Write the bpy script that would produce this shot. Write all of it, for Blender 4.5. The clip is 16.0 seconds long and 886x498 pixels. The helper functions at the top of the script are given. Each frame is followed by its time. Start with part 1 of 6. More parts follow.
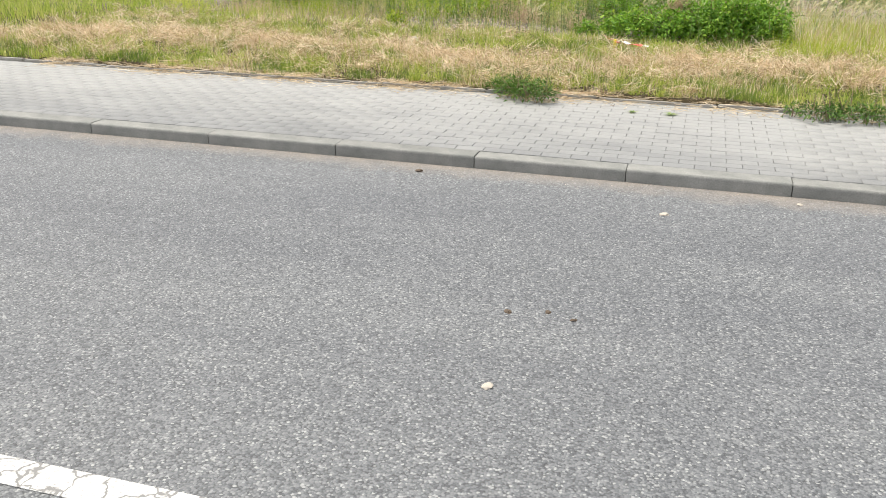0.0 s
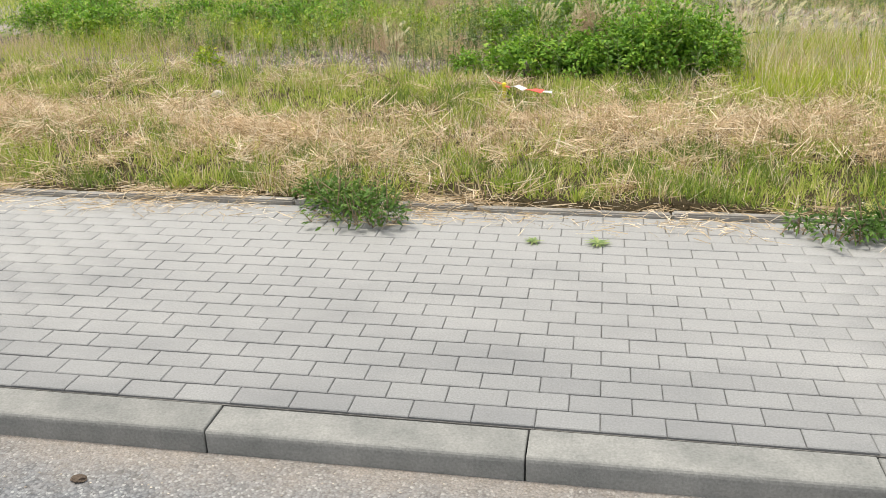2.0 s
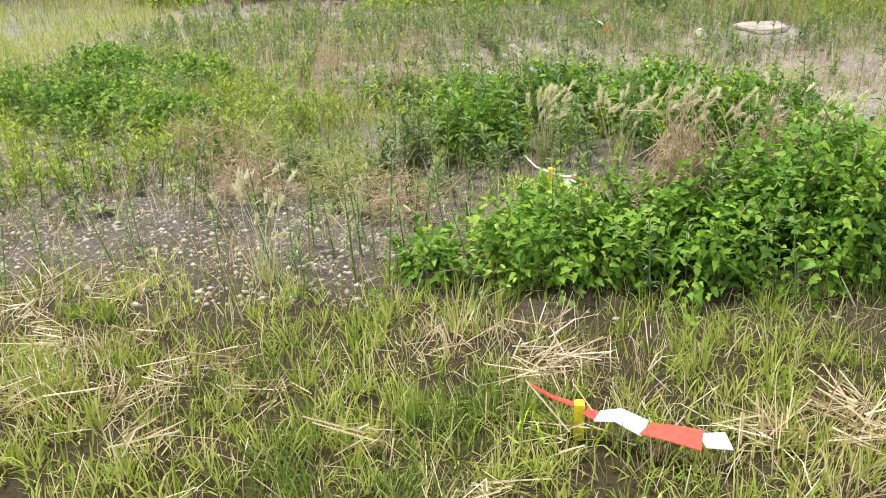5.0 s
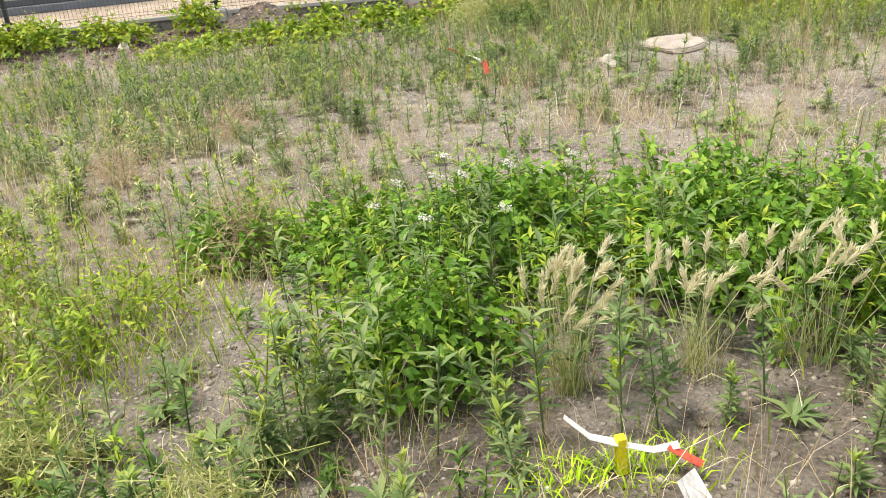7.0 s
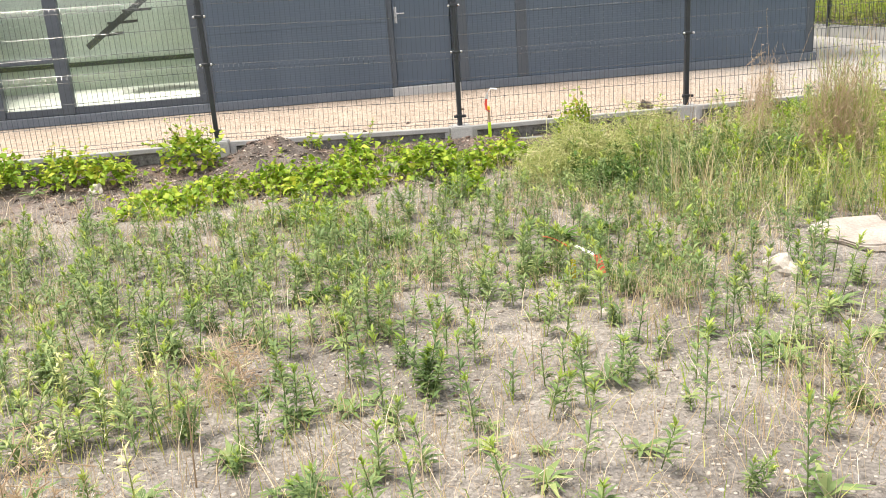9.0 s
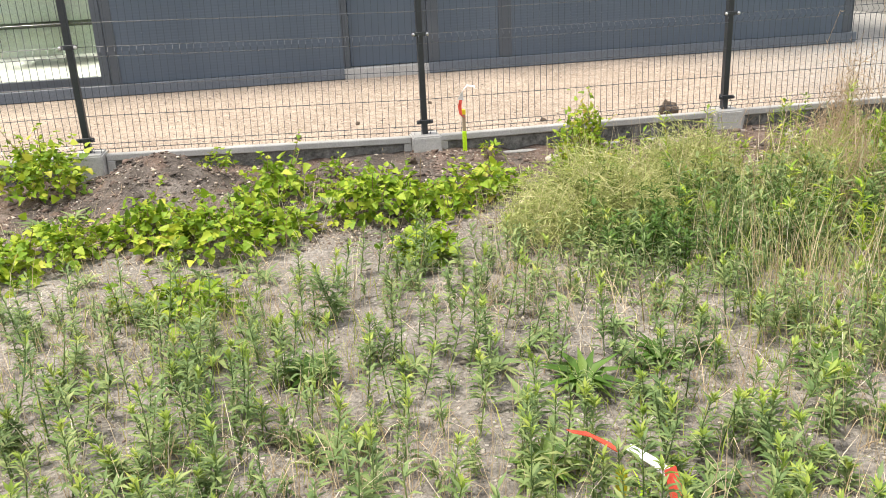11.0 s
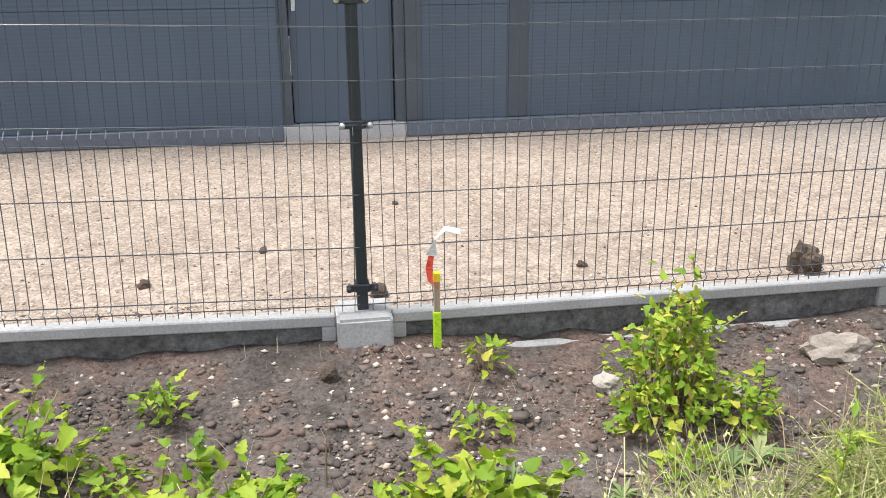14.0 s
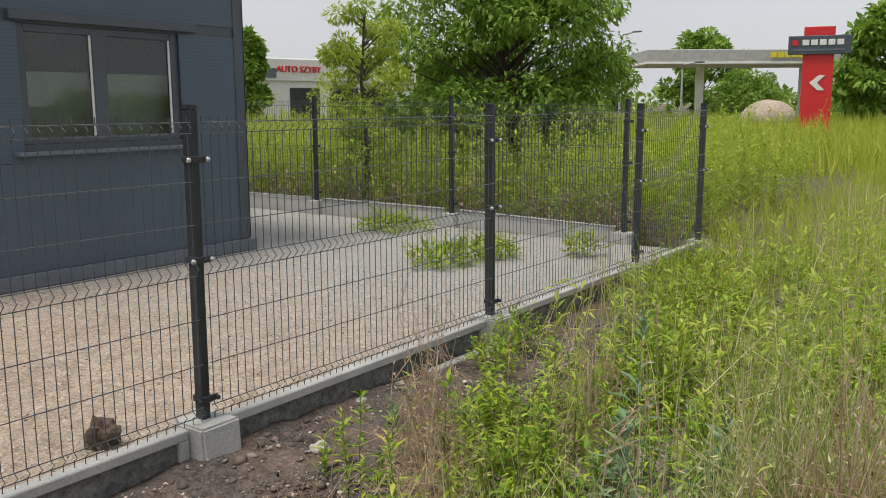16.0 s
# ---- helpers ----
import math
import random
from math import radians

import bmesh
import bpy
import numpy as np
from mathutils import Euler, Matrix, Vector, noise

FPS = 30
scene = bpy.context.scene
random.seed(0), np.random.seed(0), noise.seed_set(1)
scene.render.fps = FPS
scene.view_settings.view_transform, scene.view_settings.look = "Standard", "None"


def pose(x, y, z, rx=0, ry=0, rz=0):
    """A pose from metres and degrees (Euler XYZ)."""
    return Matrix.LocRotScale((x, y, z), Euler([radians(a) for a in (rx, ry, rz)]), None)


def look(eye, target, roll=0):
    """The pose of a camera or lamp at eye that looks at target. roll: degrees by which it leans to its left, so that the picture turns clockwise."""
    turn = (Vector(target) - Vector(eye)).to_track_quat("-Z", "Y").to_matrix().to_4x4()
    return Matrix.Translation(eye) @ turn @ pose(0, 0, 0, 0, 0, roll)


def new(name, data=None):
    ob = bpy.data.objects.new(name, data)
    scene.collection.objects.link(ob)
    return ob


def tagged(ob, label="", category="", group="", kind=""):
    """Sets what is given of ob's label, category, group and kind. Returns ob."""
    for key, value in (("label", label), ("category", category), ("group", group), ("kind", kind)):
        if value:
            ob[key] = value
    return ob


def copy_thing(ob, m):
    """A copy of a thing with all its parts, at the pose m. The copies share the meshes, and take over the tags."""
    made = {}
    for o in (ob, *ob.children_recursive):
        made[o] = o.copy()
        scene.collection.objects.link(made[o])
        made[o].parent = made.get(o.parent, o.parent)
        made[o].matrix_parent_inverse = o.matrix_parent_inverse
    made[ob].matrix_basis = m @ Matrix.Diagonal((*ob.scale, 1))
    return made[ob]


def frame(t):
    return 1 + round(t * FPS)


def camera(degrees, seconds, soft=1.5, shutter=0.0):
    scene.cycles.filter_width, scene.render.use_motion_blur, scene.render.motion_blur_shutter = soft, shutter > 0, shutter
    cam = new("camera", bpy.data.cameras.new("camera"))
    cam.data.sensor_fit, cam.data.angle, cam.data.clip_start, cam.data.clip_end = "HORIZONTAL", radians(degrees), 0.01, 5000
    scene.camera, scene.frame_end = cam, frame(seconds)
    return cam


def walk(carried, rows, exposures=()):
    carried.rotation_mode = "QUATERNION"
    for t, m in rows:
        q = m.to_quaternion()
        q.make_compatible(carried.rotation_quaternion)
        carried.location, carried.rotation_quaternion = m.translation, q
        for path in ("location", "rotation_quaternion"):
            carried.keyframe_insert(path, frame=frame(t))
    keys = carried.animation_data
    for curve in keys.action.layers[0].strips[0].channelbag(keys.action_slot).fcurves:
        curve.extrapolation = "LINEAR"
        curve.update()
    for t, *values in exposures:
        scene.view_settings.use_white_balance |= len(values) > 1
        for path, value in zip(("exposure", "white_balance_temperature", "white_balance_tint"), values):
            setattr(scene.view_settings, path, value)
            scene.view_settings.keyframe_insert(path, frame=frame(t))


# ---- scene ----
cam = camera(54.2, 16.0, soft=0.95)
PATH = [
    (0, (1.07, -22.299, 1.492), (0.421, -20.554, 0.761), 0.6),
    (0.5, (0.948, -21.446, 1.505), (0.377, -19.664, 0.799), -0.2),
    (1, (0.857, -20.632, 1.506), (0.325, -18.84, 0.794), -0.5),
    (1.5, (0.749, -19.797, 1.487), (0.255, -17.996, 0.77), -1.0),
    (2, (0.624, -19.017, 1.466), (0.153, -17.22, 0.724), -1.4),
    (2.5, (0.46, -18.223, 1.463), (0.035, -16.429, 0.688), -1.3),
    (3, (0.269, -17.473, 1.444), (-0.148, -15.681, 0.659), -1.3),
    (3.5, (0.087, -16.655, 1.422), (-0.358, -14.871, 0.635), -1.8),
    (4, (-0.204, -15.846, 1.45), (-0.645, -14.044, 0.7), -2.0),
    (4.2, (-0.301, -15.555, 1.484), (-0.711, -13.739, 0.752), -1.8),
    (6.3, (-1.268, -12.7, 1.475), (-1.15, -10.875, 0.666), -4.4),
    (6.5, (-1.295, -12.426, 1.489), (-1.135, -10.603, 0.682), -4.7),
    (7, (-1.302, -11.749, 1.504), (-1.094, -9.919, 0.726), -5.7),
    (7.5, (-1.378, -11.041, 1.522), (-1.141, -9.191, 0.8), -5.6),
    (8, (-1.415, -10.52, 1.57), (-1.193, -8.631, 0.951), -4.5),
    (8.5, (-1.48, -9.879, 1.617), (-1.273, -7.978, 1.032), -4.3),
    (9, (-1.468, -9.227, 1.629), (-1.224, -7.328, 1.053), -4.1),
    (9.2, (-1.437, -8.978, 1.616), (-1.187, -7.079, 1.041), -4.3),
    (11.3, (-0.911, -6.38, 1.635), (-0.595, -4.528, 0.951), -2.4),
    (11.5, (-0.854, -6.108, 1.605), (-0.531, -4.26, 0.912), -1.9),
    (12, (-0.753, -5.444, 1.601), (-0.406, -3.611, 0.882), -0.8),
    (12.5, (-0.62, -4.84, 1.587), (-0.271, -3.025, 0.823), -0.4),
    (13, (-0.474, -4.262, 1.573), (-0.149, -2.442, 0.81), -0.3),
    (13.5, (-0.349, -3.753, 1.614), (-0.044, -1.908, 0.906), -0.3),
    (14, (-0.21, -3.387, 1.606), (0.096, -1.519, 0.961), -0.5),
    (14.5, (-0.196, -3.258, 1.62), (0.199, -1.396, 1.005), -0.8),
    (15, (-0.147, -3.24, 1.633), (0.669, -1.502, 1.07), -1.0),
    (15.2, (-0.094, -3.229, 1.662), (0.936, -1.596, 1.139), -0.6),
    (15.5, (-0.065, -3.293, 1.691), (1.256, -1.856, 1.252), -0.0),
    (15.6, (-0.034, -3.278, 1.691), (1.369, -1.914, 1.278), -0.3),
    (16, (-0.001, -3.305, 1.698), (1.595, -2.145, 1.368), -0.2),
]
walk(cam, [(t, look(eye, target, roll)) for t, eye, target, roll in PATH],
     [(0.0, 0.56, 6500, 10), (1.0, 0.58, 6500, 10), (1.8, 0.46, 6500, 10), (2.5, 0.36, 6500, 10), (3.3, 0.36, 6500, 10), (4.0, 0.64, 6150, 10), (7.0, 0.64, 6550, 11), (8.4, 0.64, 6500, 12), (9.0, 0.92, 6450, 13),
      (12.5, 0.64, 6400, 12), (13.5, 0.6, 5950, 13), (14.5, 0.7, 5900, 13), (15.0, 0.72, 5950, 11), (15.5, 0.48, 6050, 10), (16.0, -0.14, 6250, 10)])

# ---- light ----
world = bpy.data.worlds.new("world")
scene.world = world
world.use_nodes = True
wn, wl = world.node_tree.nodes, world.node_tree.links
sky = wn.new("ShaderNodeTexSky")
sky.sky_type, sky.sun_disc = "NISHITA", False
sky.sun_elevation, sky.sun_rotation = radians(71), radians(-79)
sky.air_density, sky.dust_density, sky.ozone_density = 1.0, 4.0, 1.0
cloud_noise = wn.new("ShaderNodeTexNoise")
cloud_noise.inputs["Scale"].default_value = 1.6
cloud_noise.inputs["Detail"].default_value = 5
cloud_ramp = wn.new("ShaderNodeValToRGB")
cloud_ramp.color_ramp.elements[0].color = (6.6, 6.6, 6.7, 1)
cloud_ramp.color_ramp.elements[1].color = (8.8, 8.7, 8.6, 1)
cloud_mix = wn.new("ShaderNodeMixRGB")
cloud_mix.inputs[0].default_value = 0.85
wl.new(cloud_noise.outputs["Fac"], cloud_ramp.inputs[0])
wl.new(sky.outputs[0], cloud_mix.inputs[1])
wl.new(cloud_ramp.outputs[0], cloud_mix.inputs[2])
wl.new(cloud_mix.outputs[0], wn["Background"].inputs[0])
wn["Background"].inputs[1].default_value = 0.105
sun = new("sun", bpy.data.lights.new("sun", "SUN"))
sun.data.energy, sun.data.angle, sun.data.color = 2.9, radians(16), (1.0, 0.93, 0.8)
sun.matrix_world = look((-7.0, 1.4, 21), (0, 0, 0))

# ---- helpers of this place ----
rng = np.random.default_rng(7)


def tri_mesh(name, verts, faces, smooth=False):
    me = bpy.data.meshes.new(name)
    verts, faces = np.asarray(verts, np.float32), np.asarray(faces, np.int32)
    me.vertices.add(len(verts))
    me.vertices.foreach_set("co", verts.ravel())
    me.loops.add(faces.size)
    me.loops.foreach_set("vertex_index", faces.ravel())
    me.polygons.add(len(faces))
    k = faces.shape[1]
    me.polygons.foreach_set("loop_start", np.arange(0, faces.size, k, dtype=np.int32))
    if smooth:
        me.polygons.foreach_set("use_smooth", np.ones(len(faces), bool))
    me.update(calc_edges=True)
    return me


def mesh_object(name, me, material, parent=None):
    ob = new(name, me)
    if not me.materials:
        me.materials.append(material)
    if parent:
        ob.parent = parent
    return ob


def part(name, bm, material, parent=None, label="", smooth=False):
    me = bpy.data.meshes.new(name)
    if smooth:
        for f in bm.faces:
            f.smooth = True
    bm.to_mesh(me)
    bm.free()
    ob = mesh_object(name, me, material, parent)
    return tagged(ob, label)


def box(x0, x1, y0, y1, z0, z1, bevel=0.0, segments=1, bm=None):
    out = bm or bmesh.new()
    made = bmesh.ops.create_cube(out, size=1)["verts"]
    for v in made:
        v.co = Vector((x0 + (v.co.x + 0.5) * (x1 - x0), y0 + (v.co.y + 0.5) * (y1 - y0), z0 + (v.co.z + 0.5) * (z1 - z0)))
    if bevel:
        edges = {e for v in made for e in v.link_edges}
        bmesh.ops.bevel(out, geom=list(edges), offset=bevel, segments=segments, affect="EDGES")
    return out


def tube(points, radii, sides=6, bm=None):
    """A tapered tube along points."""
    out = bm or bmesh.new()
    rings = []
    pts = [Vector(p) for p in points]
    for i, p in enumerate(pts):
        way = (pts[min(i + 1, len(pts) - 1)] - pts[max(i - 1, 0)]).normalized()
        a = way.orthogonal().normalized()
        b = way.cross(a)
        r = radii[i] if hasattr(radii, "__len__") else radii
        rings.append([out.verts.new(p + r * (math.cos(s) * a + math.sin(s) * b)) for s in np.arange(sides) * 2 * math.pi / sides])
    for r0, r1 in zip(rings, rings[1:]):
        for i in range(sides):
            out.faces.new((r0[i], r0[(i + 1) % sides], r1[(i + 1) % sides], r1[i]))
    out.faces.new(rings[0][::-1])
    out.faces.new(rings[-1])
    return out


def thing(name, label, category, group="", m=None, kind=""):
    ob = new(name)
    ob.empty_display_size = 0.1
    if m is not None:
        ob.matrix_world = m
    return tagged(ob, label, category, group, kind)


def unit(a):
    return a / np.maximum(np.linalg.norm(a, axis=-1, keepdims=True), 1e-9)


def leaf_arrays(base, way, up, length, width, fold=0.25, droop=0.15):
    """Pointed folded leaves, four triangles each."""
    way = unit(way)
    side = unit(np.cross(way, up))
    nor = np.cross(side, way)
    L, W = np.asarray(length)[:, None], np.asarray(width)[:, None]
    mid = base + way * L * 0.45
    left = mid - side * W * 0.5 + nor * W * fold
    right = mid + side * W * 0.5 + nor * W * fold
    tip = base + way * L - nor * L * droop
    v = np.stack([base, left, mid, right, tip], 1).reshape(-1, 3)
    f = np.array([[0, 2, 1], [0, 3, 2], [1, 2, 4], [2, 3, 4]])
    return v, (f[None] + (np.arange(len(base)) * 5)[:, None, None]).reshape(-1, 3)


OUTLINE = np.array([(0.0, 0.0), (0.04, -0.26), (0.24, -0.52), (0.36, -0.34), (0.5, -0.4), (0.64, -0.24), (0.8, -0.2), (1.0, 0.0), (0.8, 0.2), (0.64, 0.24), (0.5, 0.4), (0.36, 0.34), (0.24, 0.52), (0.04, 0.26)])


def broad_arrays(base, way, up, length, width, fold=0.14, droop=0.2):
    """Broad lobed leaves, ten triangles each."""
    way = unit(way)
    side = unit(np.cross(way, up))
    nor = np.cross(side, way)
    n = len(base)
    L, W = np.asarray(length)[:, None, None], np.asarray(width)[:, None, None]
    k = np.concatenate([[(0.42, 0.0)], OUTLINE])
    along, across = k[None, :, :1], k[None, :, 1:]
    curl = rng.uniform(0.3, 1.6, (n, 1, 1))
    wave = rng.normal(size=(n, len(k), 1)) * 0.035 * L
    v = base[:, None] + way[:, None] * along * L + side[:, None] * across * W + nor[:, None] * (np.abs(across) * W * fold * 2 * curl - along ** 2 * L * droop * curl + wave)
    m = len(OUTLINE)
    f = np.array([[0, 1 + i, 1 + (i + 1) % m] for i in range(m)])
    return v.reshape(-1, 3), (f[None] + (np.arange(n) * (m + 1))[:, None, None]).reshape(-1, 3)


def blade_arrays(base, height, width, lean, heading):
    """Bent grass blades, three triangles each."""
    n = len(base)
    h = np.asarray(height)[:, None]
    out = np.stack([np.cos(heading), np.sin(heading), np.zeros(n)], 1)
    face = rng.uniform(0, 2 * math.pi, n)
    side = np.stack([np.cos(face), np.sin(face), np.zeros(n)], 1) * np.asarray(width)[:, None] * 0.5
    ln = np.asarray(lean)[:, None]
    up = np.array([0, 0, 1.0])
    rise1, rise2 = np.cos(ln * 0.6), np.cos(np.minimum(ln * 1.25, 1.62))
    mid = base + h * 0.5 * (up * rise1 + out * np.sin(ln * 0.6))
    tip = mid + h * 0.5 * (up * rise2 + out * np.sin(ln * 1.25))
    v = np.stack([base - side, base + side, mid - side * 0.8, mid + side * 0.8, tip], 1).reshape(-1, 3)
    f = np.array([[0, 1, 3], [0, 3, 2], [2, 3, 4]])
    return v, (f[None] + (np.arange(n) * 5)[:, None, None]).reshape(-1, 3)


def straw_arrays(base, length, width, pitch, heading):
    """Straight stiff straws, a little tapered."""
    n = len(base)
    out = np.stack([np.cos(heading) * np.cos(pitch), np.sin(heading) * np.cos(pitch), np.sin(pitch)], 1)
    face = rng.uniform(0, 2 * math.pi, n)
    side = unit(np.cross(out, np.stack([np.cos(face), np.sin(face), rng.uniform(-1, 1, n)], 1))) * np.asarray(width)[:, None] * 0.5
    tip = base + out * np.asarray(length)[:, None]
    v = np.stack([base - side, base + side, tip + side * 0.7, tip - side * 0.7], 1).reshape(-1, 3)
    f = np.array([[0, 1, 2], [0, 2, 3]])
    return v, (f[None] + (np.arange(n) * 4)[:, None, None]).reshape(-1, 3)


def stem_arrays(p0, p1, r0, r1):
    """Three-sided straight stems."""
    way = unit(p1 - p0)
    a = unit(np.cross(way, np.where(np.abs(way[:, 2:]) > 0.9, [[1.0, 0, 0]], [[0, 0, 1.0]])))
    b = np.cross(way, a)
    rings = []
    for p, r in ((p0, r0), (p1, r1)):
        for k in range(3):
            s = k * 2.0944
            rings.append(p + np.broadcast_to(np.asarray(r, float).reshape(-1, 1), (len(p), 1)) * (math.cos(s) * a + math.sin(s) * b))
    v = np.stack(rings, 1).reshape(-1, 3)
    f = np.array([[0, 1, 4], [0, 4, 3], [1, 2, 5], [1, 5, 4], [2, 0, 3], [2, 3, 5]])
    return v, (f[None] + (np.arange(len(p0)) * 6)[:, None, None]).reshape(-1, 3)


def merged(*pairs):
    vs, fs, n = [], [], 0
    for v, f in pairs:
        vs.append(v)
        fs.append(f + n)
        n += len(v)
    return np.concatenate(vs), np.concatenate(fs)


# ---- materials ----
def material(name):
    m = bpy.data.materials.new(name)
    m.use_nodes = True
    nt = m.node_tree
    return m, nt.nodes, nt.links, nt.nodes["Principled BSDF"]


def ramp(nodes, stops, interpolation="LINEAR"):
    r = nodes.new("ShaderNodeValToRGB")
    r.color_ramp.interpolation = interpolation
    els = r.color_ramp.elements
    while len(els) < len(stops):
        els.new(0.5)
    for e, (p, c) in zip(els, stops):
        e.position, e.color = p, (*c, 1)
    return r


def noise_node(nodes, links, scale, detail=4, rough=0.6, coord=None, stretch=None):
    t = nodes.new("ShaderNodeTexNoise")
    t.inputs["Scale"].default_value, t.inputs["Detail"].default_value, t.inputs["Roughness"].default_value = scale, detail, rough
    if coord is None:
        coord = nodes.new("ShaderNodeTexCoord").outputs["Object"]
    if stretch:
        mp = nodes.new("ShaderNodeMapping")
        mp.inputs["Scale"].default_value = stretch
        links.new(coord, mp.inputs[0])
        coord = mp.outputs[0]
    links.new(coord, t.inputs["Vector"])
    return t


def mix(nodes, links, fac, a, b, mode="MIX"):
    m = nodes.new("ShaderNodeMixRGB")
    m.blend_type = mode
    for i, x in enumerate((fac, a, b)):
        if hasattr(x, "is_output"):
            links.new(x, m.inputs[i])
        else:
            m.inputs[i].default_value = x if i == 0 else (*x, 1)
    return m.outputs[0]


def plain(name, c1, c2, scale=3.0, fine=60.0, rough=0.7, bump=0.15, depth=0.004, metal=0.0, spread=0.0, stretch=None):
    """Two-scale noise between two colours, with fine relief."""
    m, n, l, b = material(name)
    big = noise_node(n, l, scale, 5, stretch=stretch)
    small = noise_node(n, l, fine, 4, stretch=stretch)
    r = ramp(n, [(0.3, c1), (0.7, c2)])
    l.new(big.outputs["Fac"], r.inputs[0])
    g = ramp(n, [(0.25, (0.72, 0.72, 0.72)), (0.75, (1.18, 1.18, 1.18))])
    l.new(small.outputs["Fac"], g.inputs[0])
    col = mix(n, l, 1.0, r.outputs[0], g.outputs[0], "MULTIPLY")
    if spread:
        info = n.new("ShaderNodeObjectInfo")
        gr = ramp(n, [(0.0, (1 - spread,) * 3), (1.0, (1 + spread,) * 3)])
        l.new(info.outputs["Random"], gr.inputs[0])
        col = mix(n, l, 1.0, col, gr.outputs[0], "MULTIPLY")
    l.new(col, b.inputs["Base Color"])
    b.inputs["Roughness"].default_value, b.inputs["Metallic"].default_value = rough, metal
    if bump:
        bp = n.new("ShaderNodeBump")
        bp.inputs["Strength"].default_value, bp.inputs["Distance"].default_value = bump, depth
        l.new(small.outputs["Fac"], bp.inputs["Height"])
        l.new(bp.outputs[0], b.inputs["Normal"])
    return m


def foliage(name, stops, translucent=0.13, rough=0.55, vary=0.6):
    """Leaves or blades whose colour differs from piece to piece and from patch to patch."""
    m, n, l, b = material(name)
    geo = n.new("ShaderNodeNewGeometry")
    r = ramp(n, stops)
    patch = noise_node(n, l, 1.3, 3, coord=geo.outputs["Position"])
    mx = n.new("ShaderNodeMix")
    mx.inputs[0].default_value = 1 - vary
    l.new(geo.outputs["Random Per Island"], mx.inputs[2])
    st = n.new("ShaderNodeMapRange")
    st.inputs[1].default_value, st.inputs[2].default_value = 0.3, 0.7
    l.new(patch.outputs["Fac"], st.inputs[0])
    l.new(st.outputs[0], mx.inputs[3])
    l.new(mx.outputs[0], r.inputs[0])
    l.new(r.outputs[0], b.inputs["Base Color"])
    b.inputs["Roughness"].default_value = rough
    b.inputs["Specular IOR Level"].default_value = 0.3
    tr = n.new("ShaderNodeBsdfTranslucent")
    l.new(r.outputs[0], tr.inputs[0])
    ms = n.new("ShaderNodeMixShader")
    ms.inputs[0].default_value = translucent
    l.new(b.outputs[0], ms.inputs[1])
    l.new(tr.outputs[0], ms.inputs[2])
    l.new(ms.outputs[0], n["Material Output"].inputs[0])
    return m


def asphalt_material():
    m, n, l, b = material("asphalt")
    co = n.new("ShaderNodeTexCoord").outputs["Object"]
    vo = n.new("ShaderNodeTexVoronoi")
    vo.inputs["Scale"].default_value = 115
    l.new(co, vo.inputs["Vector"])
    chips = ramp(n, [(0.0, (0.07, 0.075, 0.084)), (0.45, (0.14, 0.148, 0.16)), (0.88, (0.19, 0.2, 0.21)), (1.0, (0.34, 0.35, 0.35))])
    sep = n.new("ShaderNodeSeparateColor")
    l.new(vo.outputs["Color"], sep.inputs[0])
    l.new(sep.outputs[0], chips.inputs[0])
    edge = ramp(n, [(0.0, (1.1, 1.1, 1.1)), (0.55, (0.92, 0.92, 0.92)), (0.95, (0.45, 0.45, 0.45))])
    l.new(vo.outputs["Distance"], edge.inputs[0])
    col = mix(n, l, 1.0, chips.outputs[0], edge.outputs[0], "MULTIPLY")
    big = noise_node(n, l, 0.9, 5, coord=co, stretch=(0.25, 1.6, 1))
    tone = ramp(n, [(0.3, (0.84, 0.85, 0.88)), (0.7, (1.17, 1.17, 1.16))])
    l.new(big.outputs["Fac"], tone.inputs[0])
    col = mix(n, l, 1.0, col, tone.outputs[0], "MULTIPLY")
    # grit washed against the kerb
    sp = n.new("ShaderNodeSeparateXYZ")
    l.new(co, sp.inputs[0])
    wob = noise_node(n, l, 5, 6, 0.7, coord=co)
    add = n.new("ShaderNodeMath")
    add.operation = "MULTIPLY_ADD"
    add.inputs[1].default_value = 0.5
    l.new(wob.outputs["Fac"], add.inputs[0])
    l.new(sp.outputs[1], add.inputs[2])
    g = ramp(n, [(0.0, (0, 0, 0)), (1.0, (0.75, 0.75, 0.75))])
    mr = n.new("ShaderNodeMapRange")
    mr.inputs[1].default_value, mr.inputs[2].default_value = -0.02, 0.36
    l.new(add.outputs[0], mr.inputs[0])
    l.new(mr.outputs[0], g.inputs[0])
    grit = noise_node(n, l, 160, 3, coord=co)
    gr = ramp(n, [(0.35, (0.22, 0.19, 0.16)), (0.65, (0.46, 0.4, 0.34))])
    l.new(grit.outputs["Fac"], gr.inputs[0])
    col = mix(n, l, g.outputs[0], col, gr.outputs[0])
    l.new(col, b.inputs["Base Color"])
    b.inputs["Roughness"].default_value = 0.58
    bp = n.new("ShaderNodeBump")
    bp.inputs["Strength"].default_value, bp.inputs["Distance"].default_value = 0.4, 0.004
    bp.invert = True
    l.new(vo.outputs["Distance"], bp.inputs["Height"])
    l.new(bp.outputs[0], b.inputs["Normal"])
    return m


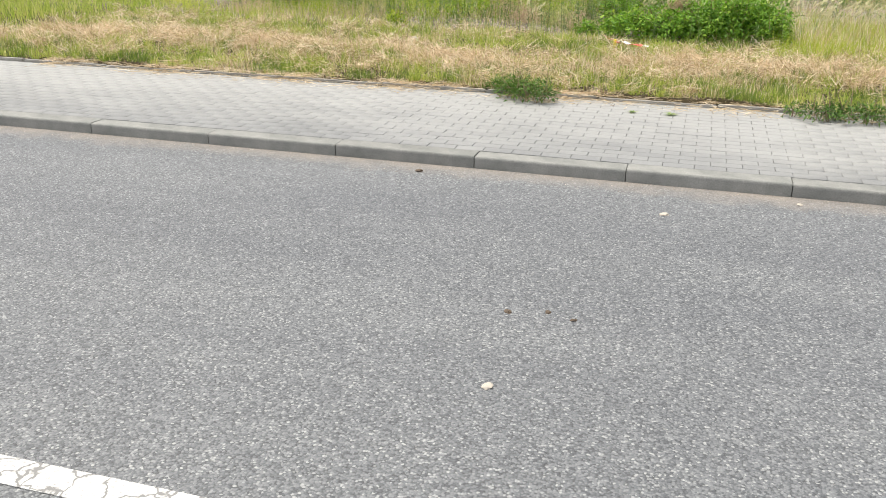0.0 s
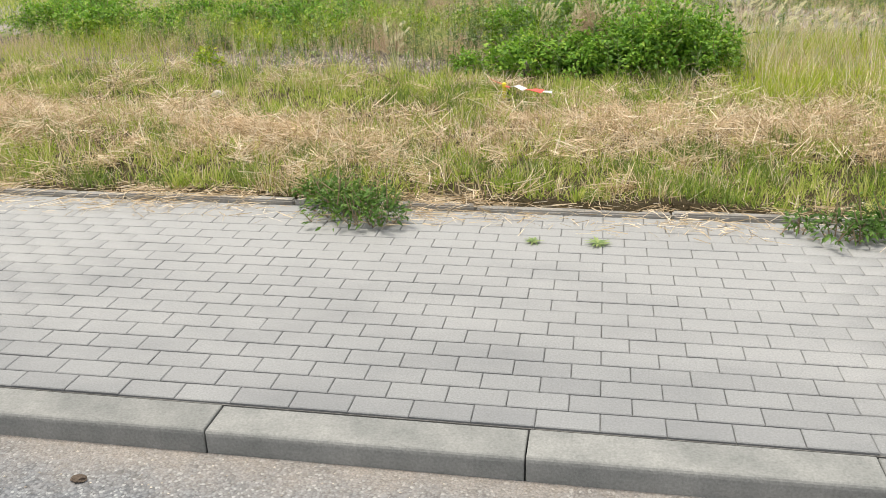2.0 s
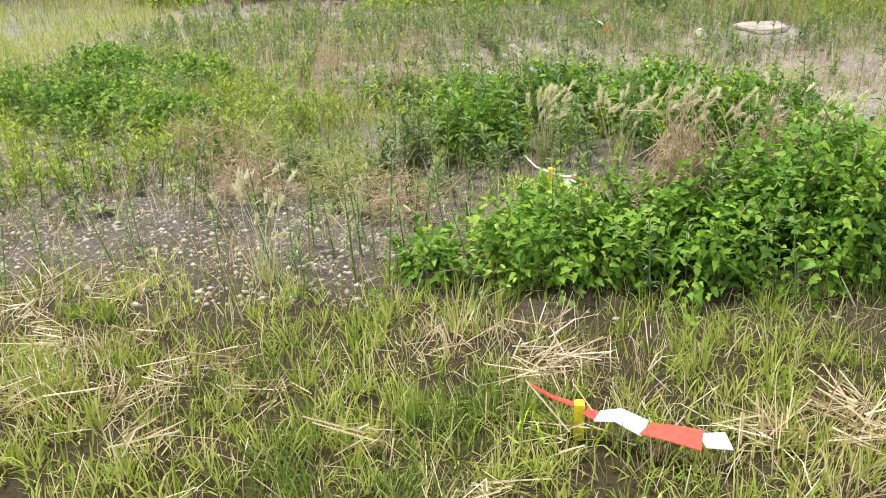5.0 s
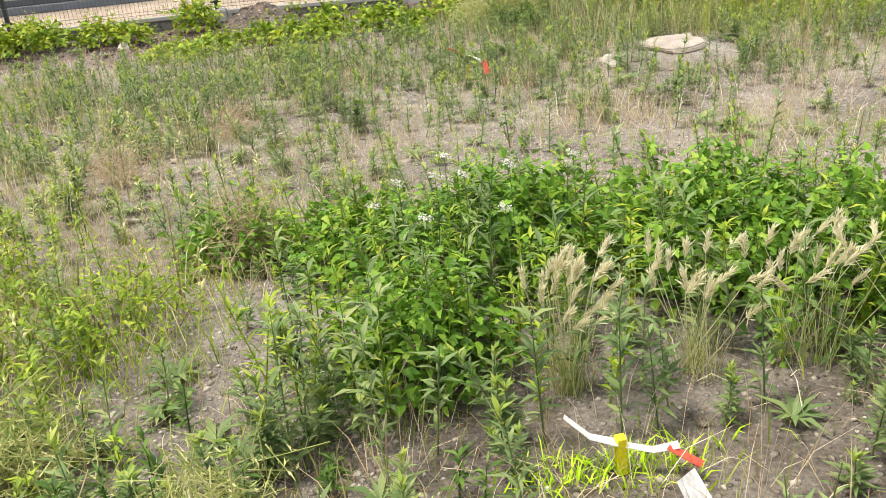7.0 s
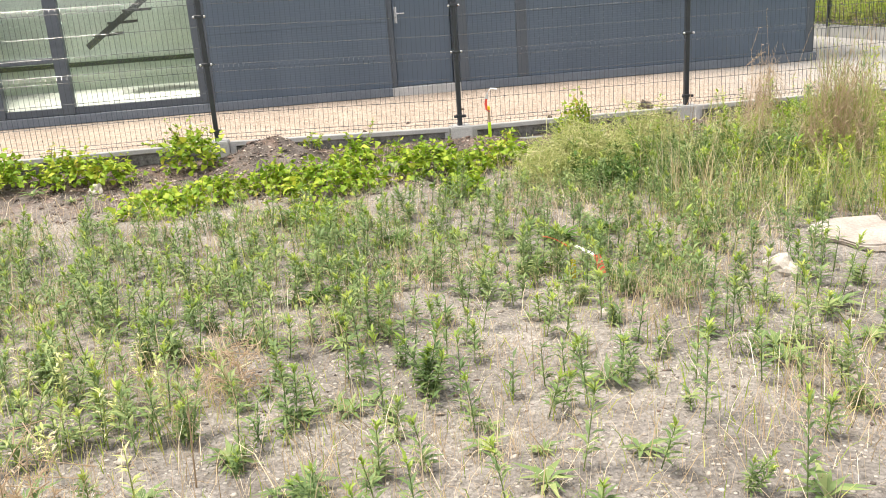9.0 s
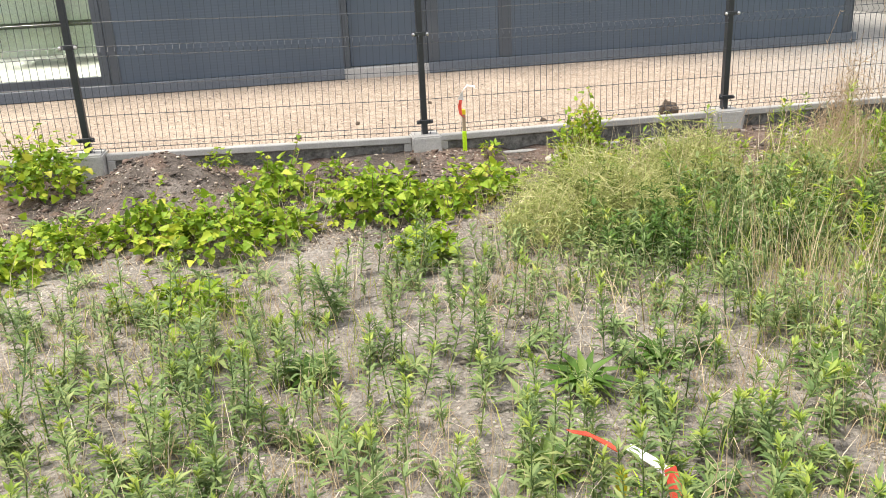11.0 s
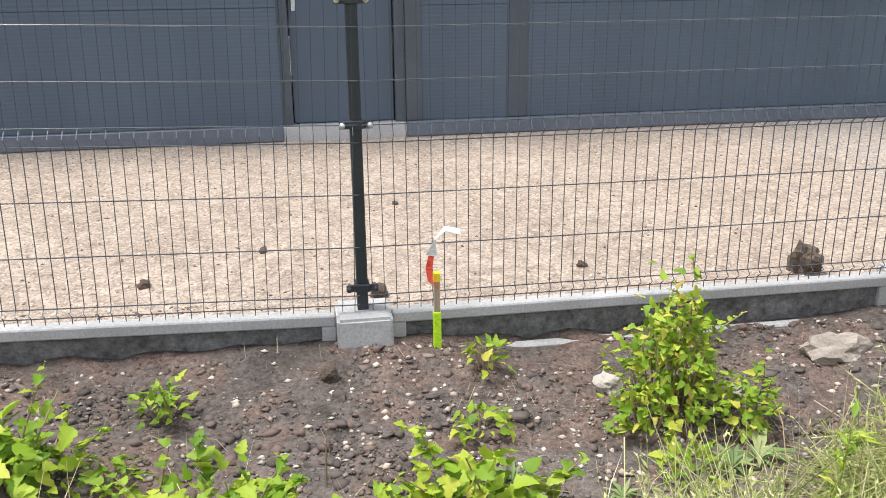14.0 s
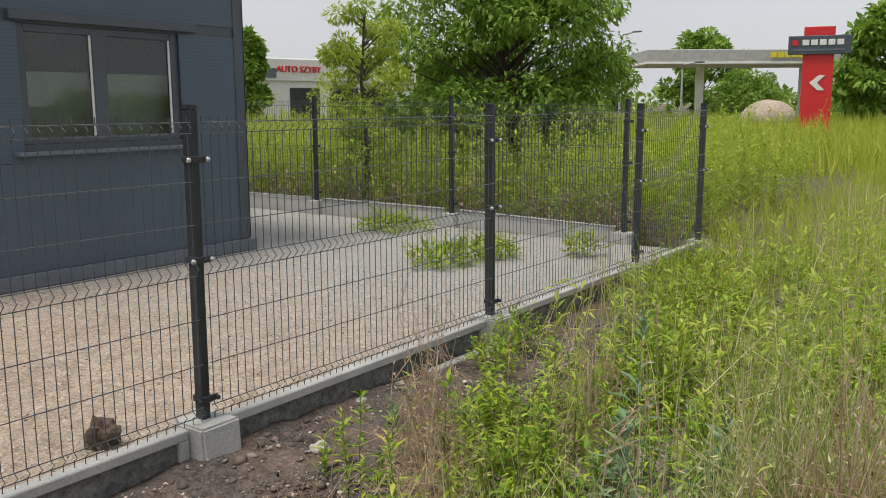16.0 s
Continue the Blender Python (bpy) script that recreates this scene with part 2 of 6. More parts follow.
def soil_material(name, c_low, c_high, stone, pebble=38.0, amount=0.62, dark=None, pale=None):
    m, n, l, b = material(name)
    co = n.new("ShaderNodeTexCoord").outputs["Object"]
    big = noise_node(n, l, 1.1, 6, 0.65, coord=co)
    r = ramp(n, [(0.32, c_low), (0.68, c_high)])
    l.new(big.outputs["Fac"], r.inputs[0])
    fine = noise_node(n, l, 55, 5, 0.7, coord=co)
    g = ramp(n, [(0.28, (0.45, 0.45, 0.45)), (0.5, (0.95, 0.95, 0.95)), (0.72, (1.5, 1.5, 1.5))])
    l.new(fine.outputs["Fac"], g.inputs[0])
    col = mix(n, l, 1.0, r.outputs[0], g.outputs[0], "MULTIPLY")
    blot = noise_node(n, l, 9, 5, 0.75, coord=co)
    bl = ramp(n, [(0.3, (0.62, 0.6, 0.58)), (0.6, (1.12, 1.12, 1.12))])
    l.new(blot.outputs["Fac"], bl.inputs[0])
    col = mix(n, l, 1.0, col, bl.outputs[0], "MULTIPLY")
    vo = n.new("ShaderNodeTexVoronoi")
    vo.inputs["Scale"].default_value = pebble
    l.new(co, vo.inputs["Vector"])
    sep = n.new("ShaderNodeSeparateColor")
    l.new(vo.outputs["Color"], sep.inputs[0])
    pick = ramp(n, [(amount, (0, 0, 0)), (amount + 0.04, (1, 1, 1))])
    l.new(sep.outputs[1], pick.inputs[0])
    rim = ramp(n, [(0.28, (1, 1, 1)), (0.4, (0, 0, 0))])
    l.new(vo.outputs["Distance"], rim.inputs[0])
    mask = mix(n, l, 1.0, pick.outputs[0], rim.outputs[0], "MULTIPLY")
    st = ramp(n, [(0.0, tuple(c * 0.55 for c in stone)), (1.0, stone)])
    l.new(sep.outputs[0], st.inputs[0])
    col = mix(n, l, mask, col, st.outputs[0])
    if pale:
        # whiter chippings towards the far end
        sx = n.new("ShaderNodeSeparateXYZ")
        l.new(co, sx.inputs[0])
        wx = noise_node(n, l, 0.8, 5, coord=co)
        ax = n.new("ShaderNodeMath")
        ax.operation = "MULTIPLY_ADD"
        ax.inputs[1].default_value = 3.0
        l.new(wx.outputs["Fac"], ax.inputs[0])
        l.new(sx.outputs[0], ax.inputs[2])
        mx = n.new("ShaderNodeMapRange")
        mx.inputs[1].default_value, mx.inputs[2].default_value = 4.5, 7.5
        l.new(ax.outputs[0], mx.inputs[0])
        white = mix(n, l, 1.0, g.outputs[0], pale, "MULTIPLY")
        col = mix(n, l, mx.outputs[0], col, white)
    if dark:
        # damp humus along the fence
        sp = n.new("ShaderNodeSeparateXYZ")
        l.new(co, sp.inputs[0])
        w = noise_node(n, l, 1.7, 5, coord=co)
        add = n.new("ShaderNodeMath")
        add.operation = "MULTIPLY_ADD"
        add.inputs[1].default_value = 1.6
        l.new(w.outputs["Fac"], add.inputs[0])
        l.new(sp.outputs[1], add.inputs[2])
        mr = n.new("ShaderNodeMapRange")
        mr.inputs[1].default_value, mr.inputs[2].default_value = -1.1, -0.1
        l.new(add.outputs[0], mr.inputs[0])
        earth = noise_node(n, l, 3.2, 6, 0.7, coord=co)
        er = ramp(n, [(0.3, tuple(c * 0.5 for c in dark)), (0.48, dark), (0.58, (dark[0] * 1.2, dark[1] * 1.0, dark[2] * 0.92)), (0.72, tuple(c * 1.7 for c in dark))])
        l.new(earth.outputs["Fac"], er.inputs[0])
        tone = mix(n, l, 1.0, g.outputs[0], er.outputs[0], "MULTIPLY")
        tone = mix(n, l, 1.0, tone, bl.outputs[0], "MULTIPLY")
        col = mix(n, l, mr.outputs[0], col, tone)
    if dark:
        # brown thatch under the verge grass
        mr2 = n.new("ShaderNodeMapRange")
        mr2.inputs[1].default_value, mr2.inputs[2].default_value = -9.7, -10.9
        l.new(add.outputs[0], mr2.inputs[0])
        thatch = mix(n, l, 1.0, g.outputs[0], (0.11, 0.09, 0.05), "MULTIPLY")
        col = mix(n, l, mr2.outputs[0], col, thatch)
    if dark:
        # dark stony earth between the verge and the first bushes
        st0 = n.new("ShaderNodeMapRange")
        st0.inputs[1].default_value, st0.inputs[2].default_value = -8.0, -8.9
        l.new(add.outputs[0], st0.inputs[0])
        stony = mix(n, l, 1.0, col, (0.6, 0.57, 0.54), "MULTIPLY")
        col = mix(n, l, st0.outputs[0], col, stony)
    l.new(col, b.inputs["Base Color"])
    b.inputs["Roughness"].default_value = 0.9
    b.inputs["Specular IOR Level"].default_value = 0.2
    hm = n.new("ShaderNodeMath")
    hm.operation = "ADD"
    l.new(fine.outputs["Fac"], hm.inputs[0])
    l.new(mask, hm.inputs[1])
    bp = n.new("ShaderNodeBump")
    bp.inputs["Strength"].default_value, bp.inputs["Distance"].default_value = 0.85, 0.022
    l.new(hm.outputs[0], bp.inputs["Height"])
    l.new(bp.outputs[0], b.inputs["Normal"])
    return m


def cladding_material():
    m, n, l, b = material("grey_cladding")
    co = n.new("ShaderNodeTexCoord").outputs["Object"]
    streak = noise_node(n, l, 1.2, 4, coord=co, stretch=(1.5, 1.5, 0.3))
    r = ramp(n, [(0.3, (0.066, 0.094, 0.132)), (0.7, (0.082, 0.113, 0.155))])
    l.new(streak.outputs["Fac"], r.inputs[0])
    l.new(r.outputs[0], b.inputs["Base Color"])
    b.inputs["Roughness"].default_value = 0.42
    return m


def glass_material(tint, rough=0.02):
    m, n, l, b = material("window_glass")
    b.inputs["Base Color"].default_value = (*tint, 1)
    b.inputs["Roughness"].default_value = rough
    b.inputs["Transmission Weight"].default_value = 1.0
    b.inputs["IOR"].default_value = 1.5
    return m


M_ASPHALT = asphalt_material()
def worn_paint():
    m, n, l, b = material("worn_road_paint")
    co = n.new("ShaderNodeTexCoord").outputs["Object"]
    vo = n.new("ShaderNodeTexVoronoi")
    vo.feature = "DISTANCE_TO_EDGE"
    vo.inputs["Scale"].default_value = 9
    warp = noise_node(n, l, 6, 4, coord=co)
    wv = mix(n, l, 0.12, co, warp.outputs["Color"])
    l.new(wv, vo.inputs["Vector"])
    crack = ramp(n, [(0.012, (1, 1, 1)), (0.035, (0, 0, 0))])
    l.new(vo.outputs["Distance"], crack.inputs[0])
    wear = noise_node(n, l, 70, 5, 0.7, coord=co)
    wr = ramp(n, [(0.52, (0, 0, 0)), (0.68, (0.8, 0.8, 0.8))])
    l.new(wear.outputs["Fac"], wr.inputs[0])
    tone = noise_node(n, l, 5, 4, coord=co)
    tr = ramp(n, [(0.3, (0.5, 0.5, 0.49)), (0.7, (0.68, 0.68, 0.66))])
    l.new(tone.outputs["Fac"], tr.inputs[0])
    mask = mix(n, l, 1.0, crack.outputs[0], wr.outputs[0], "ADD")
    l.new(mix(n, l, mask, tr.outputs[0], (0.2, 0.2, 0.2)), b.inputs["Base Color"])
    b.inputs["Roughness"].default_value = 0.7
    return m


M_LINE = worn_paint()


def paving_material(name, low, high, drift, joint=False):
    """Concrete blocks, or the sand between them, with pale sand drifted over both."""
    m, n, l, b = material(name)
    geo = n.new("ShaderNodeNewGeometry").outputs["Position"]
    big = noise_node(n, l, 0.8, 5, 0.6, coord=geo)
    r = ramp(n, [(0.3, low), (0.7, high)])
    l.new(big.outputs["Fac"], r.inputs[0])
    fine = noise_node(n, l, 140, 4, 0.7, coord=geo)
    g = ramp(n, [(0.25, (0.7, 0.7, 0.7)), (0.75, (1.2, 1.2, 1.2))])
    l.new(fine.outputs["Fac"], g.inputs[0])
    info = n.new("ShaderNodeObjectInfo")
    sp = ramp(n, [(0.0, (0.91, 0.91, 0.915)), (1.0, (1.08, 1.08, 1.07))])
    l.new(info.outputs["Random"], sp.inputs[0])
    col = mix(n, l, 1.0, r.outputs[0], sp.outputs[0], "MULTIPLY")
    # sand lies towards the verge and in blown patches
    xyz = n.new("ShaderNodeSeparateXYZ")
    l.new(geo, xyz.inputs[0])
    patch = noise_node(n, l, 0.9, 5, 0.65, coord=geo, stretch=(0.6, 1.2, 1))
    add = n.new("ShaderNodeMath")
    add.operation = "MULTIPLY_ADD"
    add.inputs[1].default_value = 3.4
    l.new(patch.outputs["Fac"], add.inputs[0])
    l.new(xyz.outputs[1], add.inputs[2])
    mr = n.new("ShaderNodeMapRange")
    mr.inputs[1].default_value, mr.inputs[2].default_value = -15.2, -13.9
    mr.inputs[4].default_value = 1.0 if joint else 0.8
    l.new(add.outputs[0], mr.inputs[0])
    col = mix(n, l, mr.outputs[0], col, drift)
    col = mix(n, l, 1.0, col, g.outputs[0], "MULTIPLY")
    l.new(col, b.inputs["Base Color"])
    b.inputs["Roughness"].default_value = 0.62
    bp = n.new("ShaderNodeBump")
    bp.inputs["Strength"].default_value, bp.inputs["Distance"].default_value = 0.3, 0.004
    l.new(fine.outputs["Fac"], bp.inputs["Height"])
    l.new(bp.outputs[0], b.inputs["Normal"])
    return m


M_PAVER = paving_material("paver_concrete", (0.17, 0.177, 0.183), (0.24, 0.247, 0.253), (0.345, 0.348, 0.345))
M_JOINT = paving_material("joint_sand", (0.115, 0.113, 0.106), (0.2, 0.195, 0.183), (0.36, 0.355, 0.335), True)
M_KERB = plain("kerb_concrete", (0.17, 0.178, 0.172), (0.29, 0.292, 0.28), 5, 110, 0.88, 0.6, spread=0.06)
M_EDGING = plain("edging_concrete", (0.19, 0.18, 0.16), (0.34, 0.335, 0.32), 5, 90, 0.9, 0.4, spread=0.1)
M_CONCRETE = plain("cast_concrete", (0.4, 0.4, 0.385), (0.54, 0.535, 0.52), 3, 90, 0.85, 0.25)
M_EXPOSED = plain("exposed_aggregate", (0.07, 0.07, 0.066), (0.27, 0.268, 0.255), 22, 75, 0.85, 1.0, 0.012)
M_SOIL = soil_material("sandy_soil", (0.21, 0.192, 0.172), (0.42, 0.388, 0.35), (0.62, 0.575, 0.51), 34, 0.66, dark=(0.17, 0.145, 0.127))
M_GRAVEL = soil_material("crushed_limestone", (0.47, 0.38, 0.3), (0.62, 0.51, 0.41), (0.76, 0.67, 0.57), 44, 0.35, pale=(0.44, 0.425, 0.4))
M_CLAD = cladding_material()
M_TRIM = plain("dark_trim", (0.06, 0.075, 0.095), (0.08, 0.097, 0.12), 2, 80, 0.4, 0.05)
M_FLASH = plain("base_flashing", (0.115, 0.14, 0.175), (0.155, 0.18, 0.215), 3, 60, 0.4, 0.05)
M_WIRE = plain("coated_wire", (0.066, 0.078, 0.092), (0.09, 0.104, 0.12), 4, 80, 0.25, 0.0)
M_WIRE.node_tree.nodes["Principled BSDF"].inputs["Coat Weight"].default_value = 0.6
M_POST = plain("post_coating", (0.022, 0.026, 0.032), (0.036, 0.041, 0.048), 4, 90, 0.42, 0.05)
M_STEEL = plain("zinc_bolt", (0.55, 0.56, 0.58), (0.72, 0.72, 0.74), 6, 80, 0.35, 0.0, metal=0.8)
M_GLASS = glass_material((0.86, 0.93, 0.88))
M_ROOM = plain("room_plaster", (0.44, 0.49, 0.43), (0.54, 0.58, 0.52), 1.5, 40, 0.9, 0.05)
M_DARKROOM = plain("room_dark", (0.03, 0.035, 0.032), (0.06, 0.065, 0.06), 2, 40, 0.8, 0.05)
M_WHITE = plain("white_paint", (0.74, 0.74, 0.72), (0.84, 0.84, 0.82), 3, 60, 0.6, 0.05)
M_RED = plain("red_paint", (0.6, 0.02, 0.025), (0.68, 0.035, 0.035), 1, 30, 0.45, 0.0)
M_TAPE_RED = plain("red_tape", (0.78, 0.07, 0.04), (0.85, 0.11, 0.07), 6, 60, 0.4, 0.05)
M_TAPE_WHITE = plain("white_tape", (0.8, 0.79, 0.8), (0.88, 0.87, 0.88), 6, 60, 0.4, 0.05)
M_NEON = plain("fluorescent_paint", (0.5, 0.85, 0.01), (0.65, 0.92, 0.02), 8, 80, 0.6, 0.05)
M_YELLOW = plain("yellow_paint", (0.8, 0.68, 0.02), (0.9, 0.78, 0.04), 8, 80, 0.55, 0.05)
M_STAKE = plain("stake_wood", (0.36, 0.28, 0.19), (0.5, 0.4, 0.28), 12, 120, 0.8, 0.2, stretch=(1, 1, 0.15))
M_CLOD = plain("earth_clod", (0.11, 0.08, 0.06), (0.2, 0.155, 0.115), 8, 60, 0.95, 0.7, 0.01)
M_STONE = plain("pale_stone", (0.42, 0.38, 0.33), (0.62, 0.57, 0.5), 9, 70, 0.9, 0.4)
M_GRASS = foliage("green_grass", [(0.0, (0.11, 0.21, 0.022)), (0.35, (0.31, 0.43, 0.055)), (0.7, (0.56, 0.6, 0.14)), (1.0, (0.82, 0.73, 0.38))], 0.4, vary=0.7)
M_FIELD = foliage("field_grass", [(0.0, (0.2, 0.33, 0.015)), (0.5, (0.44, 0.54, 0.05)), (1.0, (0.72, 0.68, 0.18))], 0.45)
M_STRAW = foliage("dry_grass", [(0.0, (0.2, 0.14, 0.06)), (0.25, (0.52, 0.39, 0.22)), (0.65, (0.87, 0.71, 0.5)), (1.0, (0.96, 0.88, 0.73))], 0.22, 0.6, 0.9)
M_WEED = foliage("weed_leaves", [(0.0, (0.09, 0.16, 0.055)), (0.5, (0.2, 0.29, 0.1)), (1.0, (0.42, 0.47, 0.18))], 0.22)
M_BUSH = foliage("bramble_leaves", [(0.0, (0.05, 0.125, 0.014)), (0.35, (0.13, 0.29, 0.028)), (0.75, (0.26, 0.45, 0.045)), (1.0, (0.5, 0.61, 0.1))], 0.34, 0.5, vary=0.75)
M_CLOVER = foliage("thistle_leaves", [(0.0, (0.035, 0.085, 0.012)), (0.6, (0.1, 0.2, 0.03)), (1.0, (0.25, 0.32, 0.07))], 0.2)
M_VINE = foliage("vine_leaves", [(0.0, (0.09, 0.19, 0.012)), (0.4, (0.23, 0.37, 0.025)), (0.78, (0.42, 0.52, 0.045)), (0.94, (0.62, 0.56, 0.09)), (1.0, (0.45, 0.25, 0.09))], 0.28, vary=0.75)
M_GOLDEN = foliage("goldenrod_leaves", [(0.0, (0.2, 0.33, 0.03)), (0.5, (0.42, 0.54, 0.07)), (1.0, (0.68, 0.66, 0.17))], 0.42)
M_TUSSOCK = foliage("tussock_grass", [(0.0, (0.07, 0.13, 0.022)), (0.6, (0.19, 0.28, 0.045)), (1.0, (0.4, 0.43, 0.13))])
M_FEATHER = foliage("feathery_weed", [(0.0, (0.2, 0.28, 0.055)), (0.4, (0.46, 0.52, 0.17)), (0.75, (0.7, 0.69, 0.32)), (1.0, (0.82, 0.76, 0.46))], 0.25, vary=0.8)
M_TREE = foliage("tree_leaves", [(0.0, (0.1, 0.2, 0.03)), (0.5, (0.22, 0.37, 0.05)), (1.0, (0.42, 0.54, 0.1))], 0.32)
M_TIP = foliage("weed_tips", [(0.0, (0.2, 0.32, 0.055)), (0.5, (0.34, 0.45, 0.08)), (1.0, (0.6, 0.62, 0.16))], 0.3)
M_BARK = plain("bark", (0.07, 0.055, 0.04), (0.14, 0.11, 0.085), 6, 60, 0.9, 0.6, 0.01)
M_SEED = foliage("seed_heads", [(0.0, (0.68, 0.63, 0.38)), (0.5, (0.85, 0.81, 0.58)), (1.0, (0.94, 0.91, 0.74))], 0.4)
M_PLUME = foliage("plume_grass", [(0.0, (0.48, 0.35, 0.23)), (0.5, (0.66, 0.51, 0.36)), (1.0, (0.78, 0.65, 0.5))], 0.4)
M_STALK = foliage("dead_stalks", [(0.0, (0.2, 0.14, 0.09)), (0.5, (0.34, 0.25, 0.16)), (1.0, (0.5, 0.4, 0.26))], 0.1)
M_BLOSSOM = foliage("white_blossom", [(0.0, (0.7, 0.7, 0.62)), (1.0, (0.85, 0.85, 0.8))], 0.3)

# ---- ground, road and pavement ----
ROAD = pose(0, -16.94, 0, 0, 0, 4.15)
TURN = radians(4.15)
EDGE_V = 2.14                       # inner side of the garden edging, from the kerb's face


def road_v(x, y):
    return -(x) * math.sin(TURN) + (y + 16.94) * math.cos(TURN)


def lumps(x, y):
    return (0.016 * np.sin(2.1 * x + 1.3 * np.sin(1.7 * y)) + 0.014 * np.sin(3.3 * y + 0.8 * x) + 0.008 * np.sin(7.1 * x + 2.0) * np.sin(6.3 * y)
            + 0.004 * np.sin(17 * x + 3 * y) * np.sin(15 * y - 4 * x))


def ground_z(x, y):
    """Height of the natural ground."""
    x, y = np.asarray(x, float), np.asarray(y, float)
    v = road_v(x, y)
    plot = lumps(x, y) - 0.02
    clods = 0.035 * np.abs(np.sin(9 * x + 2 * np.sin(5 * y))) * np.abs(np.sin(8 * y + 1.5 * x)) * np.clip((y + 2.0) / 0.8, 0, 1)
    near_fence = np.clip((y + 1.5) / 1.2, 0, 1) * (0.095 - 0.09 * np.clip((x - 0.1) / 0.6, 0, 1))
    mound = 0.26 * np.exp(-((x + 2.0) / 0.4) ** 2 - ((y + 0.65) / 0.35) ** 2)
    heap = 0.06 * np.exp(-((x - 2.56) / 0.45) ** 2) * np.clip((y + 0.9) / 0.6, 0, 1)
    rise = 0.07 * np.exp(-((x - 1.68) / 0.5) ** 2 - ((y + 4.62) / 0.45) ** 2)
    plot = plot + near_fence + clods + mound + rise + heap
    verge = 0.05 * np.clip((v - EDGE_V - 0.1) / 1.2, 0, 1) * np.clip((-10.5 - y) / 1.5, 0, 1)
    plot = plot + verge
    yard = (y > -0.02) & (x < 9.3) & (y < 30)
    plot = np.where(yard, -0.12, plot)
    low = np.where(v < -7.6, -0.1, -0.35)
    return np.where(v < EDGE_V + 0.03, low, plot)


def ground_sheet():
    fine_x = np.arange(-9, 9.01, 0.09)
    fine_y = np.arange(-15.4, 0.6, 0.075)
    far = np.array([12, 16, 24, 40, 80, 200, 600, 2000])
    xs = np.concatenate([-far[::-1] + 0, fine_x, far])
    ys = np.concatenate([[-2000, -600, -200, -80, -45, -30, -26, -25, -24.5, -20, -17.5, -16], fine_y, [2, 5, 9, 14, 25, 50, 120, 400, 2000]])
    X, Y = np.meshgrid(xs, ys)
    Z = ground_z(X, Y)
    V = np.stack([X, Y, Z], -1).reshape(-1, 3)
    nx, ny = len(xs), len(ys)
    i = (np.arange(ny - 1)[:, None] * nx + np.arange(nx - 1)[None]).ravel()
    F = np.stack([i, i + 1, i + nx + 1, i + nx], 1)
    ob = mesh_object("ground", tri_mesh("ground", V, F, True), M_SOIL)
    return tagged(ob, "grey sandy soil with pebbles and dark humus", "ground", kind="structure")


ground_sheet()
road = tagged(part("road", box(-160, 160, -7.5, 0.0, -0.4, -0.12), M_ASPHALT), "worn grey asphalt road with sand along the kerb", "road", kind="structure")
road.matrix_world = ROAD
line = tagged(part("road_marking", box(-160, 160, -3.73, -3.61, -0.119, -0.116), M_LINE), "cracked white painted line on the asphalt", "road marking", kind="structure")
line.matrix_world = ROAD

kerb = thing("kerb", "row of grey concrete kerb stones beside the road", "kerb", m=ROAD, kind="structure")
kerb_mesh = None
for k in range(-16, 14):
    if kerb_mesh is None:
        bm = bmesh.new()
        profile = [(0.0, -0.4), (0.0, -0.056), (0.002, -0.047), (0.006, -0.041), (0.012, -0.038), (0.146, -0.038), (0.15, -0.042), (0.15, -0.4)]
        ends = []
        for sx, d in ((-0.4965, 0.003), (-0.4935, 0.0), (0.4935, 0.0), (0.4965, 0.003)):
            ends.append([bm.verts.new((sx, min(max(y, d), 0.15 - d), min(z, -0.038 - d))) for y, z in profile])
        for r0, r1 in zip(ends, ends[1:]):
            for i in range(8):
                bm.faces.new((r0[i], r0[(i + 1) % 8], r1[(i + 1) % 8], r1[i]))
        bm.faces.new(ends[0][::-1])
        bm.faces.new(ends[-1])
        bmesh.ops.recalc_face_normals(bm, faces=bm.faces)
        first = part("kerb_stone", bm, M_KERB, kerb)
        kerb_mesh = first.data
        stone = first
    else:
        stone = mesh_object("kerb_stone", kerb_mesh, M_KERB, kerb)
    stone.matrix_basis = pose(0.305 + 0.5 + k * 0.998, rng.uniform(-0.003, 0.003), rng.uniform(-0.003, 0.002), 0, 0, rng.uniform(-0.15, 0.15))
far_kerb = tagged(part("far_kerb", box(-160, -15.8, 0.0, 0.15, -0.4, -0.038, 0.012, 1, box(14.3, 160, 0.0, 0.15, -0.4, -0.038, 0.012, 1, box(-160, 160, -7.65, -7.5, -0.4, -0.038, 0.012))), M_KERB, kerb), kind="stuff")

pavement = tagged(part("pavement", box(-60, 60, 0.174, EDGE_V, -0.3, -0.053), M_JOINT), "grey concrete block pavement with sandy joints", "pavement", kind="structure")
pavement.matrix_world = ROAD
edging = thing("edging", "low pale concrete garden edging beside the pavement", "edging", m=ROAD, kind="structure")
edge_mesh = None
for k in range(-14, 12):
    if edge_mesh is None:
        bm = box(-0.496, 0.496, 0.0, 0.06, -0.2, 0.02, 0.008, 2)
        edge_mesh = part("edging_stone", bm, M_EDGING, edging)
        piece = edge_mesh
        edge_mesh = edge_mesh.data
    else:
        piece = mesh_object("edging_stone", edge_mesh, M_EDGING, edging)
    piece.matrix_basis = pose(0.36 + k, EDGE_V + rng.uniform(-0.006, 0.006), rng.uniform(-0.05, -0.034), 0, rng.uniform(-0.5, 0.5), rng.uniform(-0.3, 0.3))
part("far_edging", box(-60, -14.15, EDGE_V, EDGE_V + 0.06, -0.2, 0.03, 0.008, 1, box(11.9, 60, EDGE_V, EDGE_V + 0.06, -0.2, 0.03, 0.008)), M_CONCRETE, edging)

